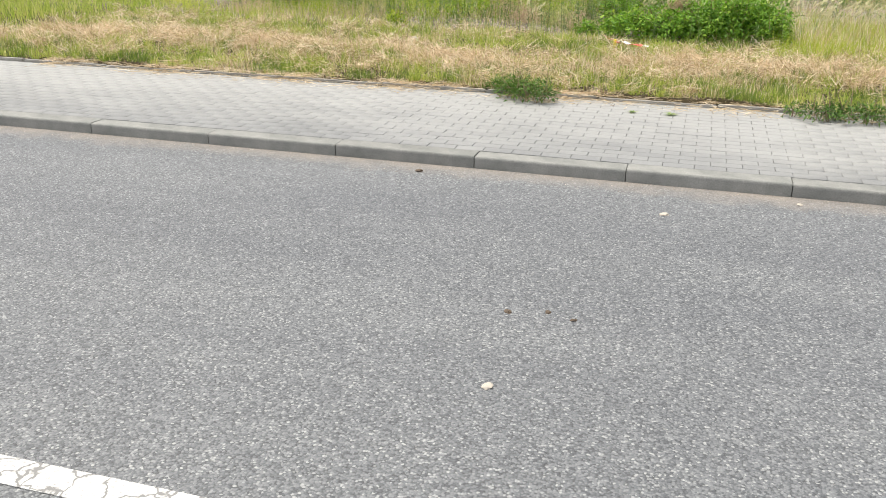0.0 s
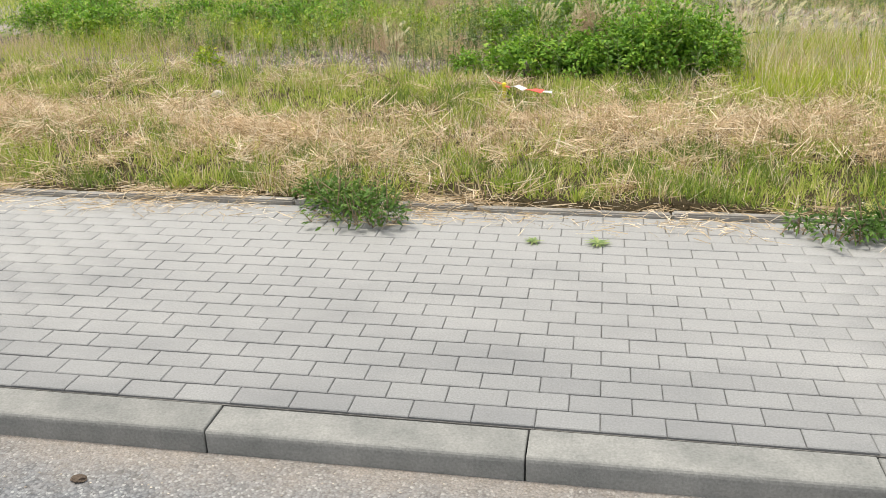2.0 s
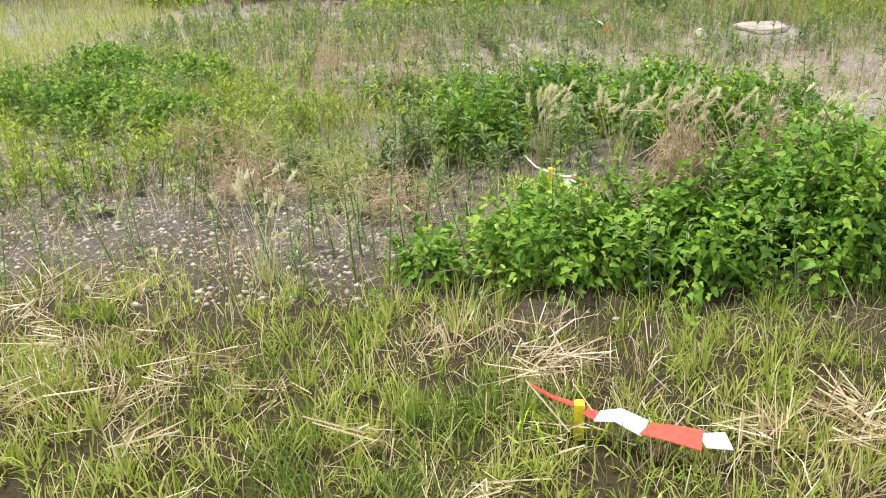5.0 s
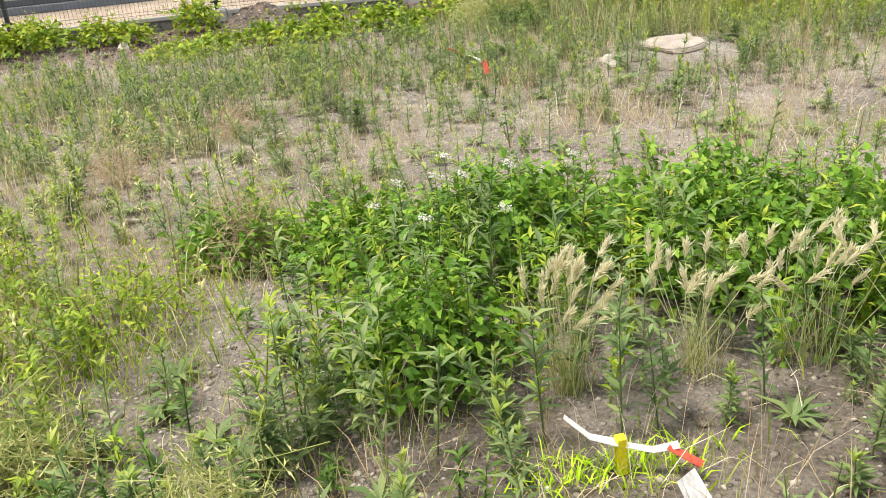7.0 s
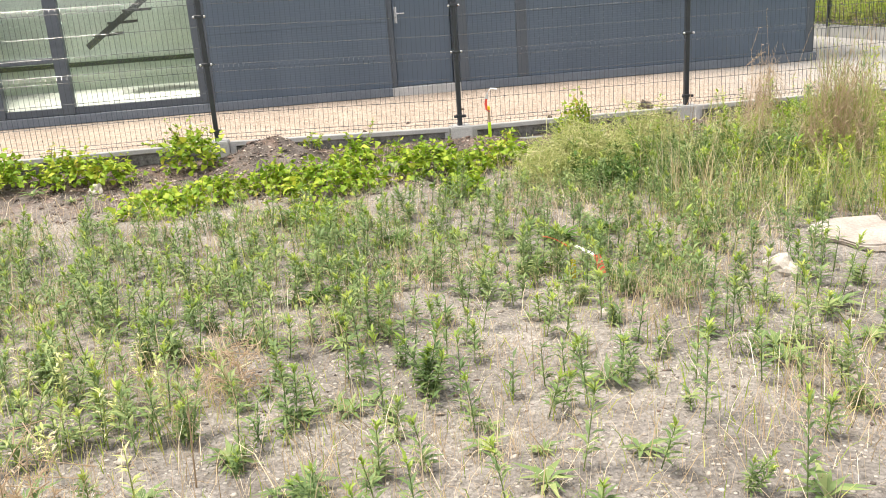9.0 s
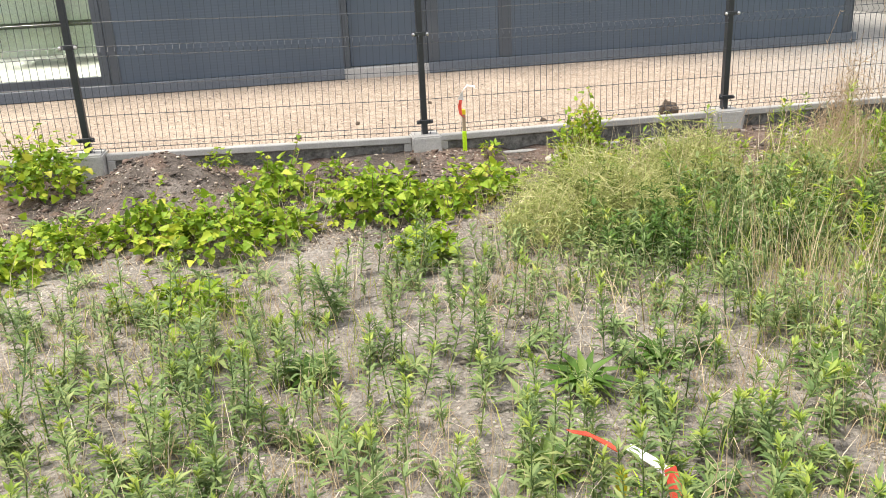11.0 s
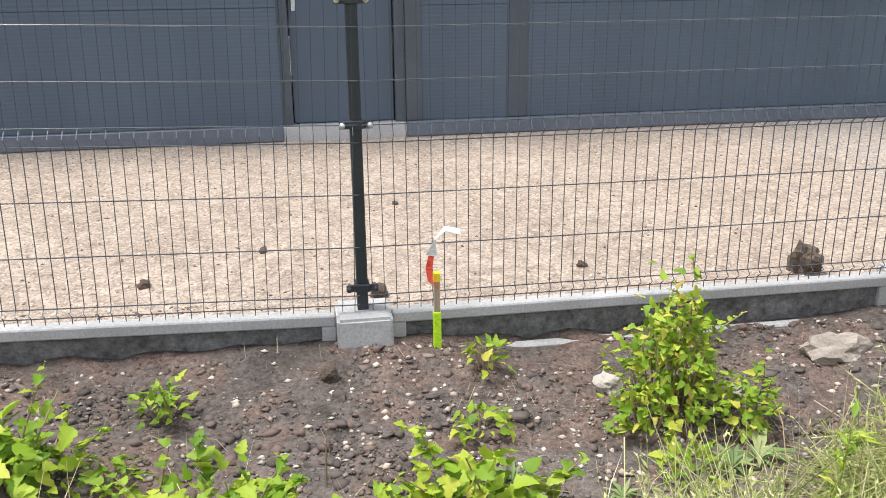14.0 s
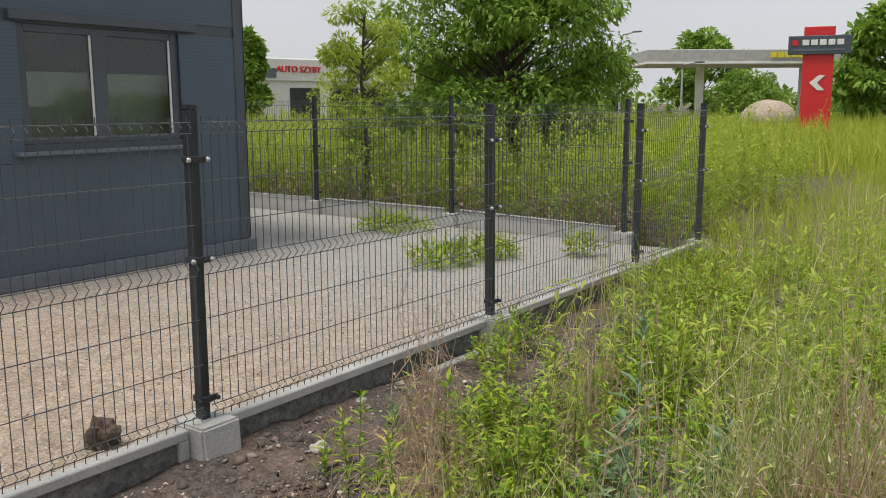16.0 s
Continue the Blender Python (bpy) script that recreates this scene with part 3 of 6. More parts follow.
# ---- yard, plinth and fence ----
yard = tagged(part("yard", box(-14, 9.2, 0.06, 26, -0.3, 0.1), M_GRAVEL), "beige crushed limestone yard", "yard", kind="structure")
SPAN = 2.56


def post_mesh():
    bm = box(-0.023, 0.023, -0.03, 0.03, 0.12, 1.68, 0.004)
    return bm


def make_post():
    p = thing("fence_post", "dark grey square steel fence post with clamps", "fence post", "posts of the mesh fence")
    part("upright", post_mesh(), M_POST, p)
    part("cap", box(-0.026, 0.026, -0.033, 0.033, 1.675, 1.7, 0.006, 2), M_POST, p)
    for z in (0.3, 0.98, 1.45):
        c = part("clamp", box(-0.066, 0.066, -0.04, -0.031, z - 0.016, z + 0.016, 0.004, 1, box(-0.03, 0.03, -0.046, 0.036, z - 0.016, z + 0.016, 0.003)), M_POST, p)
        for x in (-0.054, 0.054):
            bm = bmesh.new()
            bmesh.ops.create_uvsphere(bm, u_segments=10, v_segments=6, radius=0.013, matrix=Matrix.Translation((x, -0.05, z)))
            part("bolt", bm, M_STEEL if z > 0.5 else M_POST, c, "zinc dome bolt" if z > 0.5 else "", True)
    return p


def make_foot():
    f = thing("post_foot", "pale cast concrete post foot with chamfered shoulders", "concrete foot", "feet of the fence posts")
    bm = box(-0.115, 0.115, -0.16, 0.1, -0.15, 0.2)
    for v in bm.verts:
        if v.co.z > 0 and v.co.y < 0:
            v.co.y += 0.025
    bmesh.ops.bevel(bm, geom=list(bm.edges), offset=0.012, segments=2, affect="EDGES")
    part("block", bm, M_CONCRETE, f)
    return f


def make_plinth(length, smooth=False):
    b = thing("plinth_board", "smooth pale concrete plinth board" if smooth else "grey concrete plinth board with an exposed aggregate face", "plinth board", "plinth boards under the fence")
    part("rib_top", box(0.12, length - 0.12, -0.045, 0.03, 0.135, 0.185, 0.006), M_CONCRETE, b)
    part("face", box(0.16, length - 0.16, -0.02, 0.025, -0.15, 0.136), M_CONCRETE if smooth else M_EXPOSED, b, "" if smooth else "rough dark aggregate face")
    for x0 in (0.118, length - 0.178):
        part("rib_end", box(x0, x0 + 0.06, -0.044, 0.028, -0.15, 0.134, 0.005), M_CONCRETE, b)
    return b


WIRE_Z = (0.23, 0.27, 0.48, 0.7, 0.91, 0.98, 1.15, 1.35, 1.57, 1.62)


def make_panel(length):
    p = thing("mesh_fence", "dark green-grey welded wire mesh fence panel", "fence", "panels of the mesh fence")
    pts = [(0, 0, 0.2), (0, 0, 0.23), (0, -0.026, 0.25), (0, 0, 0.27), (0, 0, 0.91), (0, -0.035, 0.945), (0, 0, 0.98), (0, 0, 1.57), (0, -0.03, 1.595), (0, 0, 1.62), (0, 0, 1.65)]
    shared = None
    n = int((length - 0.08) / 0.05)
    for i in range(n + 1):
        if shared is None:
            w = part("upright_wire", tube(pts, 0.0023, 4), M_WIRE, p)
            shared = w.data
        else:
            w = mesh_object("upright_wire", shared, M_WIRE, p)
        w.location = (0.04 + i * (length - 0.08) / n, 0, 0)
    shared = None
    for z in WIRE_Z:
        if shared is None:
            w = part("cross_wire", tube([(0.02, 0, 0), (length - 0.02, 0, 0)], 0.0027, 6), M_WIRE, p)
            shared = w.data
        else:
            w = mesh_object("cross_wire", shared, M_WIRE, p)
        w.location = (0, -0.006, z)
    return p


post, foot, plinth, panel = make_post(), make_foot(), make_plinth(SPAN), make_panel(SPAN)
post.matrix_world = pose(0, 0, 0)
foot.matrix_world = pose(0, 0, 0)
plinth.matrix_world = pose(0, 0, 0)
panel.matrix_world = pose(0, -0.04, 0)


def lift(x):
    return 0.07 * min(max(-x / SPAN, 0), 1)


for k in (-5, -4, -3, -2, -1, 1, 2, 3):
    x = k * SPAN
    copy_thing(post, pose(x, 0, lift(x), 0, 0.4 * math.sin(k * 2.3), 0))
    copy_thing(foot, pose(x, 0, lift(x)))
for k in (-6, -5, -4, -3, -2, -1, 1, 2):
    x = k * SPAN
    tilt = -math.degrees(math.atan((lift(x + SPAN) - lift(x)) / SPAN))
    copy_thing(plinth, pose(x, 0, lift(x), 0, tilt, 0))
    copy_thing(panel, pose(x, -0.04, lift(x), 0, tilt, 0))
panel.matrix_world = pose(0, -0.04, 0)
# short last panel to the end post
END_X = 9.38
copy_thing(post, pose(END_X, 0, 0))
copy_thing(foot, pose(END_X, 0, 0))
short_panel = make_panel(END_X - 3 * SPAN)
short_panel.matrix_world = pose(3 * SPAN, -0.04, 0)
short_plinth = make_plinth(END_X - 3 * SPAN)
short_plinth.matrix_world = pose(3 * SPAN, 0, 0)
# return fence
smooth_plinth = make_plinth(2.45, True)
RX = 9.25
RETURN_STEP = 2.45


def return_lift(k):
    return (0.05, 0.1, 0.12, 0.12, 0.12)[k]


smooth_plinth.matrix_world = pose(RX, 0.83, 0.1, 0, -1.2, 90)
return_panel = make_panel(RETURN_STEP)
return_panel.matrix_world = pose(RX - 0.04, 0.83, return_lift(0), 0, -1.1, 90)
for k in range(5):
    y = 0.83 + RETURN_STEP * k
    copy_thing(post, pose(RX, y, return_lift(k), 0, 0, 90))
    copy_thing(foot, pose(RX, y, return_lift(k) - 0.02, 0, 0, 90))
    if 0 < k < 4:
        copy_thing(smooth_plinth, pose(RX, y, 0.155, 0, 0, 90))
        copy_thing(return_panel, pose(RX - 0.04, y, return_lift(k), 0, 0, 90))
ledge = thing("concrete_strip", "narrow pale concrete strip along the plinth", "concrete strip")
part("slab", box(0.42, 2.4, -0.115, -0.06, -0.12, 0.018, 0.008), M_CONCRETE, ledge)
part("slab", box(2.72, 5.0, -0.125, -0.06, -0.12, 0.016, 0.008), M_CONCRETE, ledge)

# ---- building ----
FY = 4.06


def ribbed(x0, x1, z0, z1, y, pitch=0.034, depth=0.0003):
    """Micro-ribbed steel cladding, facing the fence."""
    n = int((z1 - z0) / pitch)
    rows = []
    for i in range(n):
        a = z0 + (z1 - z0) * i / n
        h = (z1 - z0) / n
        rows += [(a, y), (a + h * 0.72, y), (a + h * 0.8, y + depth), (a + h * 0.94, y + depth)]
    rows.append((z1, y))
    V = np.array([(x, yy, z) for z, yy in rows for x in (x0, x1)])
    i = np.arange(len(rows) - 1) * 2
    return tri_mesh("cladding", V, np.stack([i, i + 1, i + 3, i + 2], 1))


hall = thing("hall_building", "dark grey steel-clad hall with a glazed front and a door", "building", kind="structure")
part("wall_core", box(-3.1, -0.34, FY + 0.012, FY + 0.2, 0.1, 4.6, 0, 1, box(0.7, 3.98, FY + 0.012, FY + 0.2, 0.1, 4.6, 0, 1, box(5.64, 6.46, FY + 0.012, FY + 0.2, 0.1, 4.6, 0, 1,
     box(3.98, 5.64, FY + 0.012, FY + 0.2, 0.1, 1.36, 0, 1, box(3.98, 5.64, FY + 0.012, FY + 0.2, 2.4, 4.6, 0, 1, box(-0.34, 0.7, FY + 0.012, FY + 0.2, 2.34, 4.6)))))), M_TRIM, hall)
for x0, x1, z0, z1 in ((-2.98, -0.36, 0.24, 1.2), (-2.98, -0.36, 1.206, 2.2), (-2.98, -0.36, 2.206, 4.58), (0.84, 1.6, 0.24, 1.2), (0.84, 1.6, 1.206, 4.58), (1.77, 3.98, 0.24, 1.2), (1.77, 3.98, 1.206, 2.4), (3.98, 5.64, 0.24, 1.27),
                       (5.64, 6.34, 0.24, 2.4), (1.77, 6.34, 2.506, 4.58)):
    mesh_object("cladding_panel", ribbed(x0, x1, z0, z1, FY), M_CLAD, hall)
for x0, x1 in ((-3.1, -2.98), (0.7, 0.84), (1.6, 1.77), (6.34, 6.475)):
    part("corner_trim", box(x0, x1, FY - 0.012, FY + 0.02, 0.24, 4.6, 0.004), M_TRIM, hall)
part("corner_trim", box(6.46, 6.475, FY - 0.012, FY + 8, 0.24, 4.6), M_CLAD, hall)
for x0, x1 in ((-7.6, -0.36), (0.7, 6.53)):
    f = part("base_flashing", box(x0, x1, FY - 0.05, FY + 0.1, 0.105, 0.235, 0.006), M_FLASH, hall)
part("base_flashing", box(6.4, 6.53, FY + 0.1, FY + 8, 0.105, 0.235, 0.006), M_FLASH, hall)
part("door_step", box(-0.36, 0.7, FY - 0.03, FY + 0.35, 0.02, 0.225, 0.006), M_CONCRETE, hall, "pale concrete step under the door")
door = part("door", box(-0.26, 0.6, FY + 0.09, FY + 0.14, 0.235, 2.3, 0.003), M_CLAD, hall, "closed dark grey steel door")
part("door_frame", box(-0.34, -0.27, FY + 0.02, FY + 0.16, 0.23, 2.34, 0.004, 1, box(0.61, 0.7, FY + 0.02, FY + 0.16, 0.23, 2.34, 0.004, 1, box(-0.27, 0.61, FY + 0.02, FY + 0.16, 2.305, 2.34))), M_TRIM, hall)
part("handle_plate", box(-0.235, -0.195, FY + 0.08, FY + 0.09, 1.17, 1.41, 0.003), M_STEEL, door, "long metal handle plate")
part("handle", tube([(-0.215, FY + 0.09, 1.31), (-0.215, FY + 0.035, 1.31), (-0.2, FY + 0.03, 1.31), (-0.09, FY + 0.03, 1.31)], 0.009, 8), M_STEEL, door, "metal lever handle")

# window
part("window_sill", box(3.88, 5.72, FY - 0.09, FY + 0.05, 1.265, 1.3, 0.005), M_FLASH, hall, "grey metal window sill")
part("window_lintel", box(3.9, 5.82, FY - 0.05, FY + 0.02, 2.42, 2.5, 0.006), M_TRIM, hall)
win = part("window_frame", box(3.98, 4.06, FY + 0.03, FY + 0.11, 1.36, 2.4, 0.005, 1, box(5.56, 5.64, FY + 0.03, FY + 0.11, 1.36, 2.4, 0.005, 1,
           box(4.7, 4.84, FY + 0.028, FY + 0.112, 1.36, 2.4, 0.005, 1, box(4.06, 5.56, FY + 0.032, FY + 0.108, 1.36, 1.42, 0.005, 1, box(4.06, 5.56, FY + 0.032, FY + 0.108, 2.33, 2.4, 0.005))))), M_TRIM, hall)
for x0, x1 in ((4.06, 4.7), (4.84, 5.56)):
    pane = part("pane", box(x0, x1, FY + 0.06, FY + 0.072, 1.42, 2.33), M_GLASS, win)
    pane.visible_shadow = False
    part("window_bead", box(x1 - 0.02, x1, FY + 0.045, FY + 0.058, 1.42, 2.33), M_WHITE, win)
# pale sheet behind the panes stands in for the lower part of their reflection
part("reflection_sheet", box(3.9, 5.7, FY + 0.25, FY + 0.26, 1.3, 2.0), plain("painted_reflection", (0.2, 0.23, 0.18), (0.27, 0.3, 0.24), 2, 40, 0.8, 0.05), hall, "pale green-grey sheet in place of the window's reflection")

# glazed front
for x0, x1 in ((-3.2, -3.1), (-5.16, -4.98), (-6.12, -5.94), (-7.6, -7.45)):
    part("mullion", box(x0, x1, FY - 0.03, FY + 0.12, 0.24, 4.6, 0.006), M_TRIM, hall)
for x0, x1 in ((-4.98, -3.2), (-5.94, -5.16), (-7.45, -6.12)):
    part("bottom_rail", box(x0, x1, FY, FY + 0.1, 0.24, 0.34, 0.004), M_TRIM, hall)
    pane = part("pane", box(x0, x1, FY + 0.04, FY + 0.055, 0.34, 4.5), M_GLASS, hall)
    pane.visible_shadow = False
    part("head_rail", box(x0, x1, FY, FY + 0.1, 4.5, 4.6), M_TRIM, hall)
part("transom", box(-5.94, -5.16, FY + 0.0, FY + 0.1, 0.98, 1.06, 0.004), M_TRIM, hall)
# roof left open over the glazed hall; unseen glass added to let daylight in
part("roof", box(-2.95, 6.55, FY - 0.1, FY + 8.1, 4.6, 4.9, 0, 1, box(-7.7, -2.95, FY - 0.1, FY + 0.3, 4.6, 4.9)), M_TRIM, hall)
added_rooflight = part("added_rooflight", box(-7.7, -2.95, FY + 0.3, FY + 8.1, 4.7, 4.72), M_GLASS, hall, "unseen glass rooflight added to brighten the stair hall")
added_rooflight.visible_shadow = False
part("rear_wall", box(-7.6, 6.46, FY + 8, FY + 8.1, 0.1, 4.6, 0, 1, box(-7.7, -7.6, FY, FY + 8.1, 0.1, 4.6)), M_CLAD, hall)
part("inner_floor", box(-7.6, 6.4, FY + 0.2, FY + 8, 0.1, 0.3), M_CONCRETE, hall)
part("inner_wall", box(-7.5, -2.9, FY + 3.4, FY + 3.5, 0.3, 4.5, 0, 1, box(-2.95, -2.85, FY + 0.2, FY + 3.5, 0.3, 4.5, 0, 1, box(3.2, 6.3, FY + 2.6, FY + 2.7, 0.3, 4.5))), M_ROOM, hall, "pale greenish inner wall")
stairs = thing("staircase", "dark open-tread staircase behind the glass front", "stairs")
for i in range(10):
    part("tread", box(-5.0 + i * 0.26, -4.7 + i * 0.26, FY + 1.9, FY + 2.9, 1.25 + i * 0.18, 1.29 + i * 0.18), M_DARKROOM, stairs)
part("stringer", tube([(-5.1, FY + 1.9, 1.1), (-2.6, FY + 1.9, 2.85)], 0.07, 4), M_DARKROOM, stairs)
part("skirting", box(-7.4, -2.95, FY + 3.36, FY + 3.4, 0.72, 0.8), M_DARKROOM, hall)

# ---- distance ----
def text_mesh(name, body, size, depth, mat_, parent, loc, rot):
    cu = bpy.data.curves.new(name, "FONT")
    cu.body, cu.size, cu.extrude, cu.align_x, cu.align_y = body, size, depth, "CENTER", "CENTER"
    tmp = bpy.data.objects.new(name, cu)
    scene.collection.objects.link(tmp)
    me = bpy.data.meshes.new_from_object(tmp.evaluated_get(bpy.context.evaluated_depsgraph_get()))
    bpy.data.objects.remove(tmp)
    bpy.data.curves.remove(cu)
    ob = mesh_object(name, me, mat_, parent)
    ob.matrix_basis = pose(*loc, *rot)
    return ob


def facing(x, y):
    """Turn that makes a front along +x face the walk's end."""
    return math.degrees(math.atan2(y + 3.3, x)) - 90


auto = thing("glass_workshop", "low white workshop with a red sign over dark doorways", "building", m=pose(35.5, 30.6, 0, 0, 0, -12))
part("wall", box(-4.6, 6.5, 0.0, 9, 0.0, 4.15, 0.03), M_WHITE, auto)
part("fascia", box(-4.7, 6.6, -0.15, 0.0, 2.95, 4.1, 0.02), M_WHITE, auto)
for x0 in (-2.2, 0.4, 3.0):
    part("doorway", box(x0, x0 + 1.9, -0.04, -0.005, 0.3, 2.6), M_DARKROOM, auto)
part("side_panel", box(-4.72, -3.1, -0.2, -0.16, 3.1, 3.6), M_FLASH, auto, "grey panel on the fascia")
for x0 in (1.5, 2.6):
    part("roof_unit", box(x0, x0 + 0.6, 1, 1.6, 4.15, 4.55, 0.02), M_WHITE, auto)
text_mesh("sign_letters", "AUTO SZYBY", 0.47, 0.04, M_RED, auto, (-1.7, -0.2, 3.55), (90, 0, 0))

station = thing("station_canopy", "long pale canopy of a filling station on columns", "canopy", m=pose(56.9, 14.15, 0, 0, 0, -54))
part("roof_slab", box(-7, 7, -3, 3, 4.05, 4.9, 0.04), M_CONCRETE, station)
part("light_band", box(-7.05, 7.05, -3.05, 3.05, 4.03, 4.16, 0.02), M_WHITE, station)
for x in (-3.2, 3.3):
    part("column", box(x - 0.22, x + 0.22, -1.2, -0.76, 0, 4.05, 0.03), M_WHITE, station)
for i, w in enumerate((0.36, 0.36, 0.3, 0.36, 0.4, 0.36)):
    part("sign_bar", box(0.4 + i * 0.43, 0.4 + i * 0.43 + w, -3.1, -3.06, 4.4, 4.72), M_YELLOW, station, "yellow lettering block")

pylon = thing("sign_pylon", "tall red sign pylon with a white arrow and a dark board", "sign", m=pose(37.7, 5.4, 0, 0, 0, facing(37.7, 5.4)))
part("tower", box(-0.58, 0.58, 0.0, 0.35, 0, 4.72, 0.02), M_RED, pylon)
board = part("board", box(-1.15, 1.2, -0.12, -0.01, 3.62, 4.36, 0.02), M_TRIM, pylon, "dark grey sign board")
part("emblem", box(-1.0, -0.78, -0.14, -0.121, 3.98, 4.2, 0.02), M_RED, board)
for i in range(5):
    part("letter_block", box(-0.62 + i * 0.32, -0.62 + i * 0.32 + 0.25, -0.14, -0.121, 3.98, 4.2, 0.01), M_WHITE, board)
part("small_line", box(-0.95, 0.95, -0.135, -0.121, 3.76, 3.83), M_FLASH, board)
arrow = bmesh.new()
pts = [(0.2, 2.2), (0.05, 2.2), (-0.28, 2.5), (0.05, 2.8), (0.2, 2.8), (0.3, 2.8), (0.02, 2.5), (0.3, 2.2)]
fr = [arrow.verts.new((x, -0.03, z)) for x, z in pts]
bk = [arrow.verts.new((x, 0.0, z)) for x, z in pts]
arrow.faces.new(fr)
for i in range(len(pts)):
    arrow.faces.new((fr[i], bk[i], bk[(i + 1) % len(pts)], fr[(i + 1) % len(pts)]))
part("arrow", arrow, M_WHITE, pylon, "white chevron arrow")

for lx, ly, lh in ((47.6, 18.5, 5.6), (49.5, 15.5, 3.9)):
    lamp = thing("street_lamp", "slim grey street lamp with a bent arm", "street lamp", m=pose(lx, ly, 0, 0, 0, 70))
    part("pole", tube([(0, 0, 0), (0, 0, lh - 0.3), (-0.15, 0, lh), (-1.0, 0, lh + 0.1)], [0.07, 0.05, 0.045, 0.04], 8), M_STEEL, lamp)
    part("lamp_head", box(-1.5, -0.95, -0.12, 0.12, lh + 0.07, lh + 0.15, 0.02), M_FLASH, lamp)
heap = bmesh.new()
bmesh.ops.create_icosphere(heap, subdivisions=4, radius=1)
for v in heap.verts:
    v.co = Vector((v.co.x * 1.3, v.co.y * 1.3, max(v.co.z, -0.2) * 0.95 + 0.06 * noise.noise(v.co * 3)))
heap_ob = tagged(part("sand_heap", heap, M_GRAVEL, smooth=True), "pale heap of sand beyond the field", "sand heap")
heap_ob.matrix_world = pose(44, 9.0, 0.9)


def leaf_cloud(centres, radii, per, leaf, aspect=0.5, squash=0.75, hang=0.2):
    """Leaves in the outer shells of many small clumps."""
    n = len(centres) * per
    c = np.repeat(centres, per, 0)
    r = np.repeat(radii, per)[:, None]
    d = unit(rng.normal(size=(n, 3)))
    p = c + d * r * rng.uniform(0.35, 1.0, (n, 1)) ** 0.6 * np.array([1, 1, squash])
    way = unit(d + rng.normal(size=(n, 3)) * 0.7 + np.array([0, 0, -hang]))
    up = unit(np.array([0, 0, 1.0]) + rng.normal(size=(n, 3)) * 0.5)
    L = leaf * rng.uniform(0.6, 1.35, n)
    return leaf_arrays(p, way, up, L, L * aspect)


def make_tree(name, label, x, y, height, spread, clumps, per, leaf, mat_, trunk_r=0.12, low=0.25, aspect=0.45, hang=0.3):
    t = thing(name, label, "tree", m=pose(x, y, -0.05))
    bm = tube([(0, 0, 0), (0.05, 0.03, height * 0.3), (-0.04, 0.05, height * 0.6), (0.02, 0, height * 0.92)], [trunk_r, trunk_r * 0.8, trunk_r * 0.5, 0.02], 8)
    part("trunk", bm, M_BARK, t)
    cs, rs = [], []
    limbs = bmesh.new()
    for i in range(clumps):
        h = rng.uniform(low, 0.98) * height
        k = (h / height - low) / (1 - low)
        reach = spread * math.sqrt(max(0.05, 1 - (2 * k - 0.85) ** 2 * 0.9)) * rng.uniform(0.35, 1.0)
        a = rng.uniform(0, 2 * math.pi)
        tip = Vector((reach * math.cos(a), reach * math.sin(a), h))
        start = Vector((0, 0, max(height * 0.15, h - reach * 0.6)))
        tube([start, start.lerp(tip, 0.5) + Vector((0, 0, 0.1 * reach)), tip], [trunk_r * 0.3, trunk_r * 0.18, 0.008], 4, limbs)
        cs.append(tip)
        rs.append(spread * rng.uniform(0.18, 0.34))
    tagged(part("branchwork", limbs, M_BARK, t), kind="stuff")
    v, f = leaf_cloud(np.array(cs), np.array(rs), per, leaf, aspect, 0.6, hang)
    mesh_object("crown", tri_mesh("crown", v, f), mat_, t)
    return t


make_tree("broadleaf_tree", "dense green tree with long feathered leaves behind the fence", 14.4, 5.7, 5.2, 2.35, 120, 330, 0.14, M_TREE, 0.14, 0.14, 0.36, 0.6)
make_tree("young_tree", "slender light green young tree behind the fence", 10.7, 6.0, 3.5, 0.8, 34, 170, 0.09, M_GOLDEN, 0.05, 0.25, 0.35, 0.4)
make_tree("young_tree", "slender light green young tree behind the fence", 13.0, 8.4, 2.9, 1.0, 30, 150, 0.095, M_GOLDEN, 0.06, 0.2, 0.4, 0.4)
for x, y, h, s in ((80, 25, 8.2, 3.6), (50.3, 4.6, 6.8, 3.2), (53, 0.5, 6.5, 3.4), (28.8, 28.9, 5.2, 0.7), (62, 27, 6.0, 3.0), (70, 18, 4.2, 3.0), (90, 12, 5.0, 5.0), (84, 6, 5.5, 5), (66, 46, 6.0, 3.0), (45, 52, 6.5, 4.0)):
    make_tree("distant_tree", "distant dark green leafy tree", x, y, h, s, 44, 170, 0.06 * h, M_TREE, 0.02 * h, 0.15, 0.55)
# hedge line that closes the horizon
v, f = leaf_cloud(np.stack([rng.uniform(-160, 160, 400), rng.uniform(95, 130, 400), rng.uniform(0.3, 3.0, 400)], 1), rng.uniform(1.5, 3, 400), 60, 1.1, 0.6)
tagged(mesh_object("far_woods", tri_mesh("far_woods", v, f), M_TREE), "distant belt of dark green woods", "woods", kind="stuff")
v2 = v[:, [1, 0, 2]].copy()
tagged(mesh_object("far_woods", tri_mesh("far_woods", v2, f), M_TREE), "distant belt of dark green woods", "woods", kind="stuff")

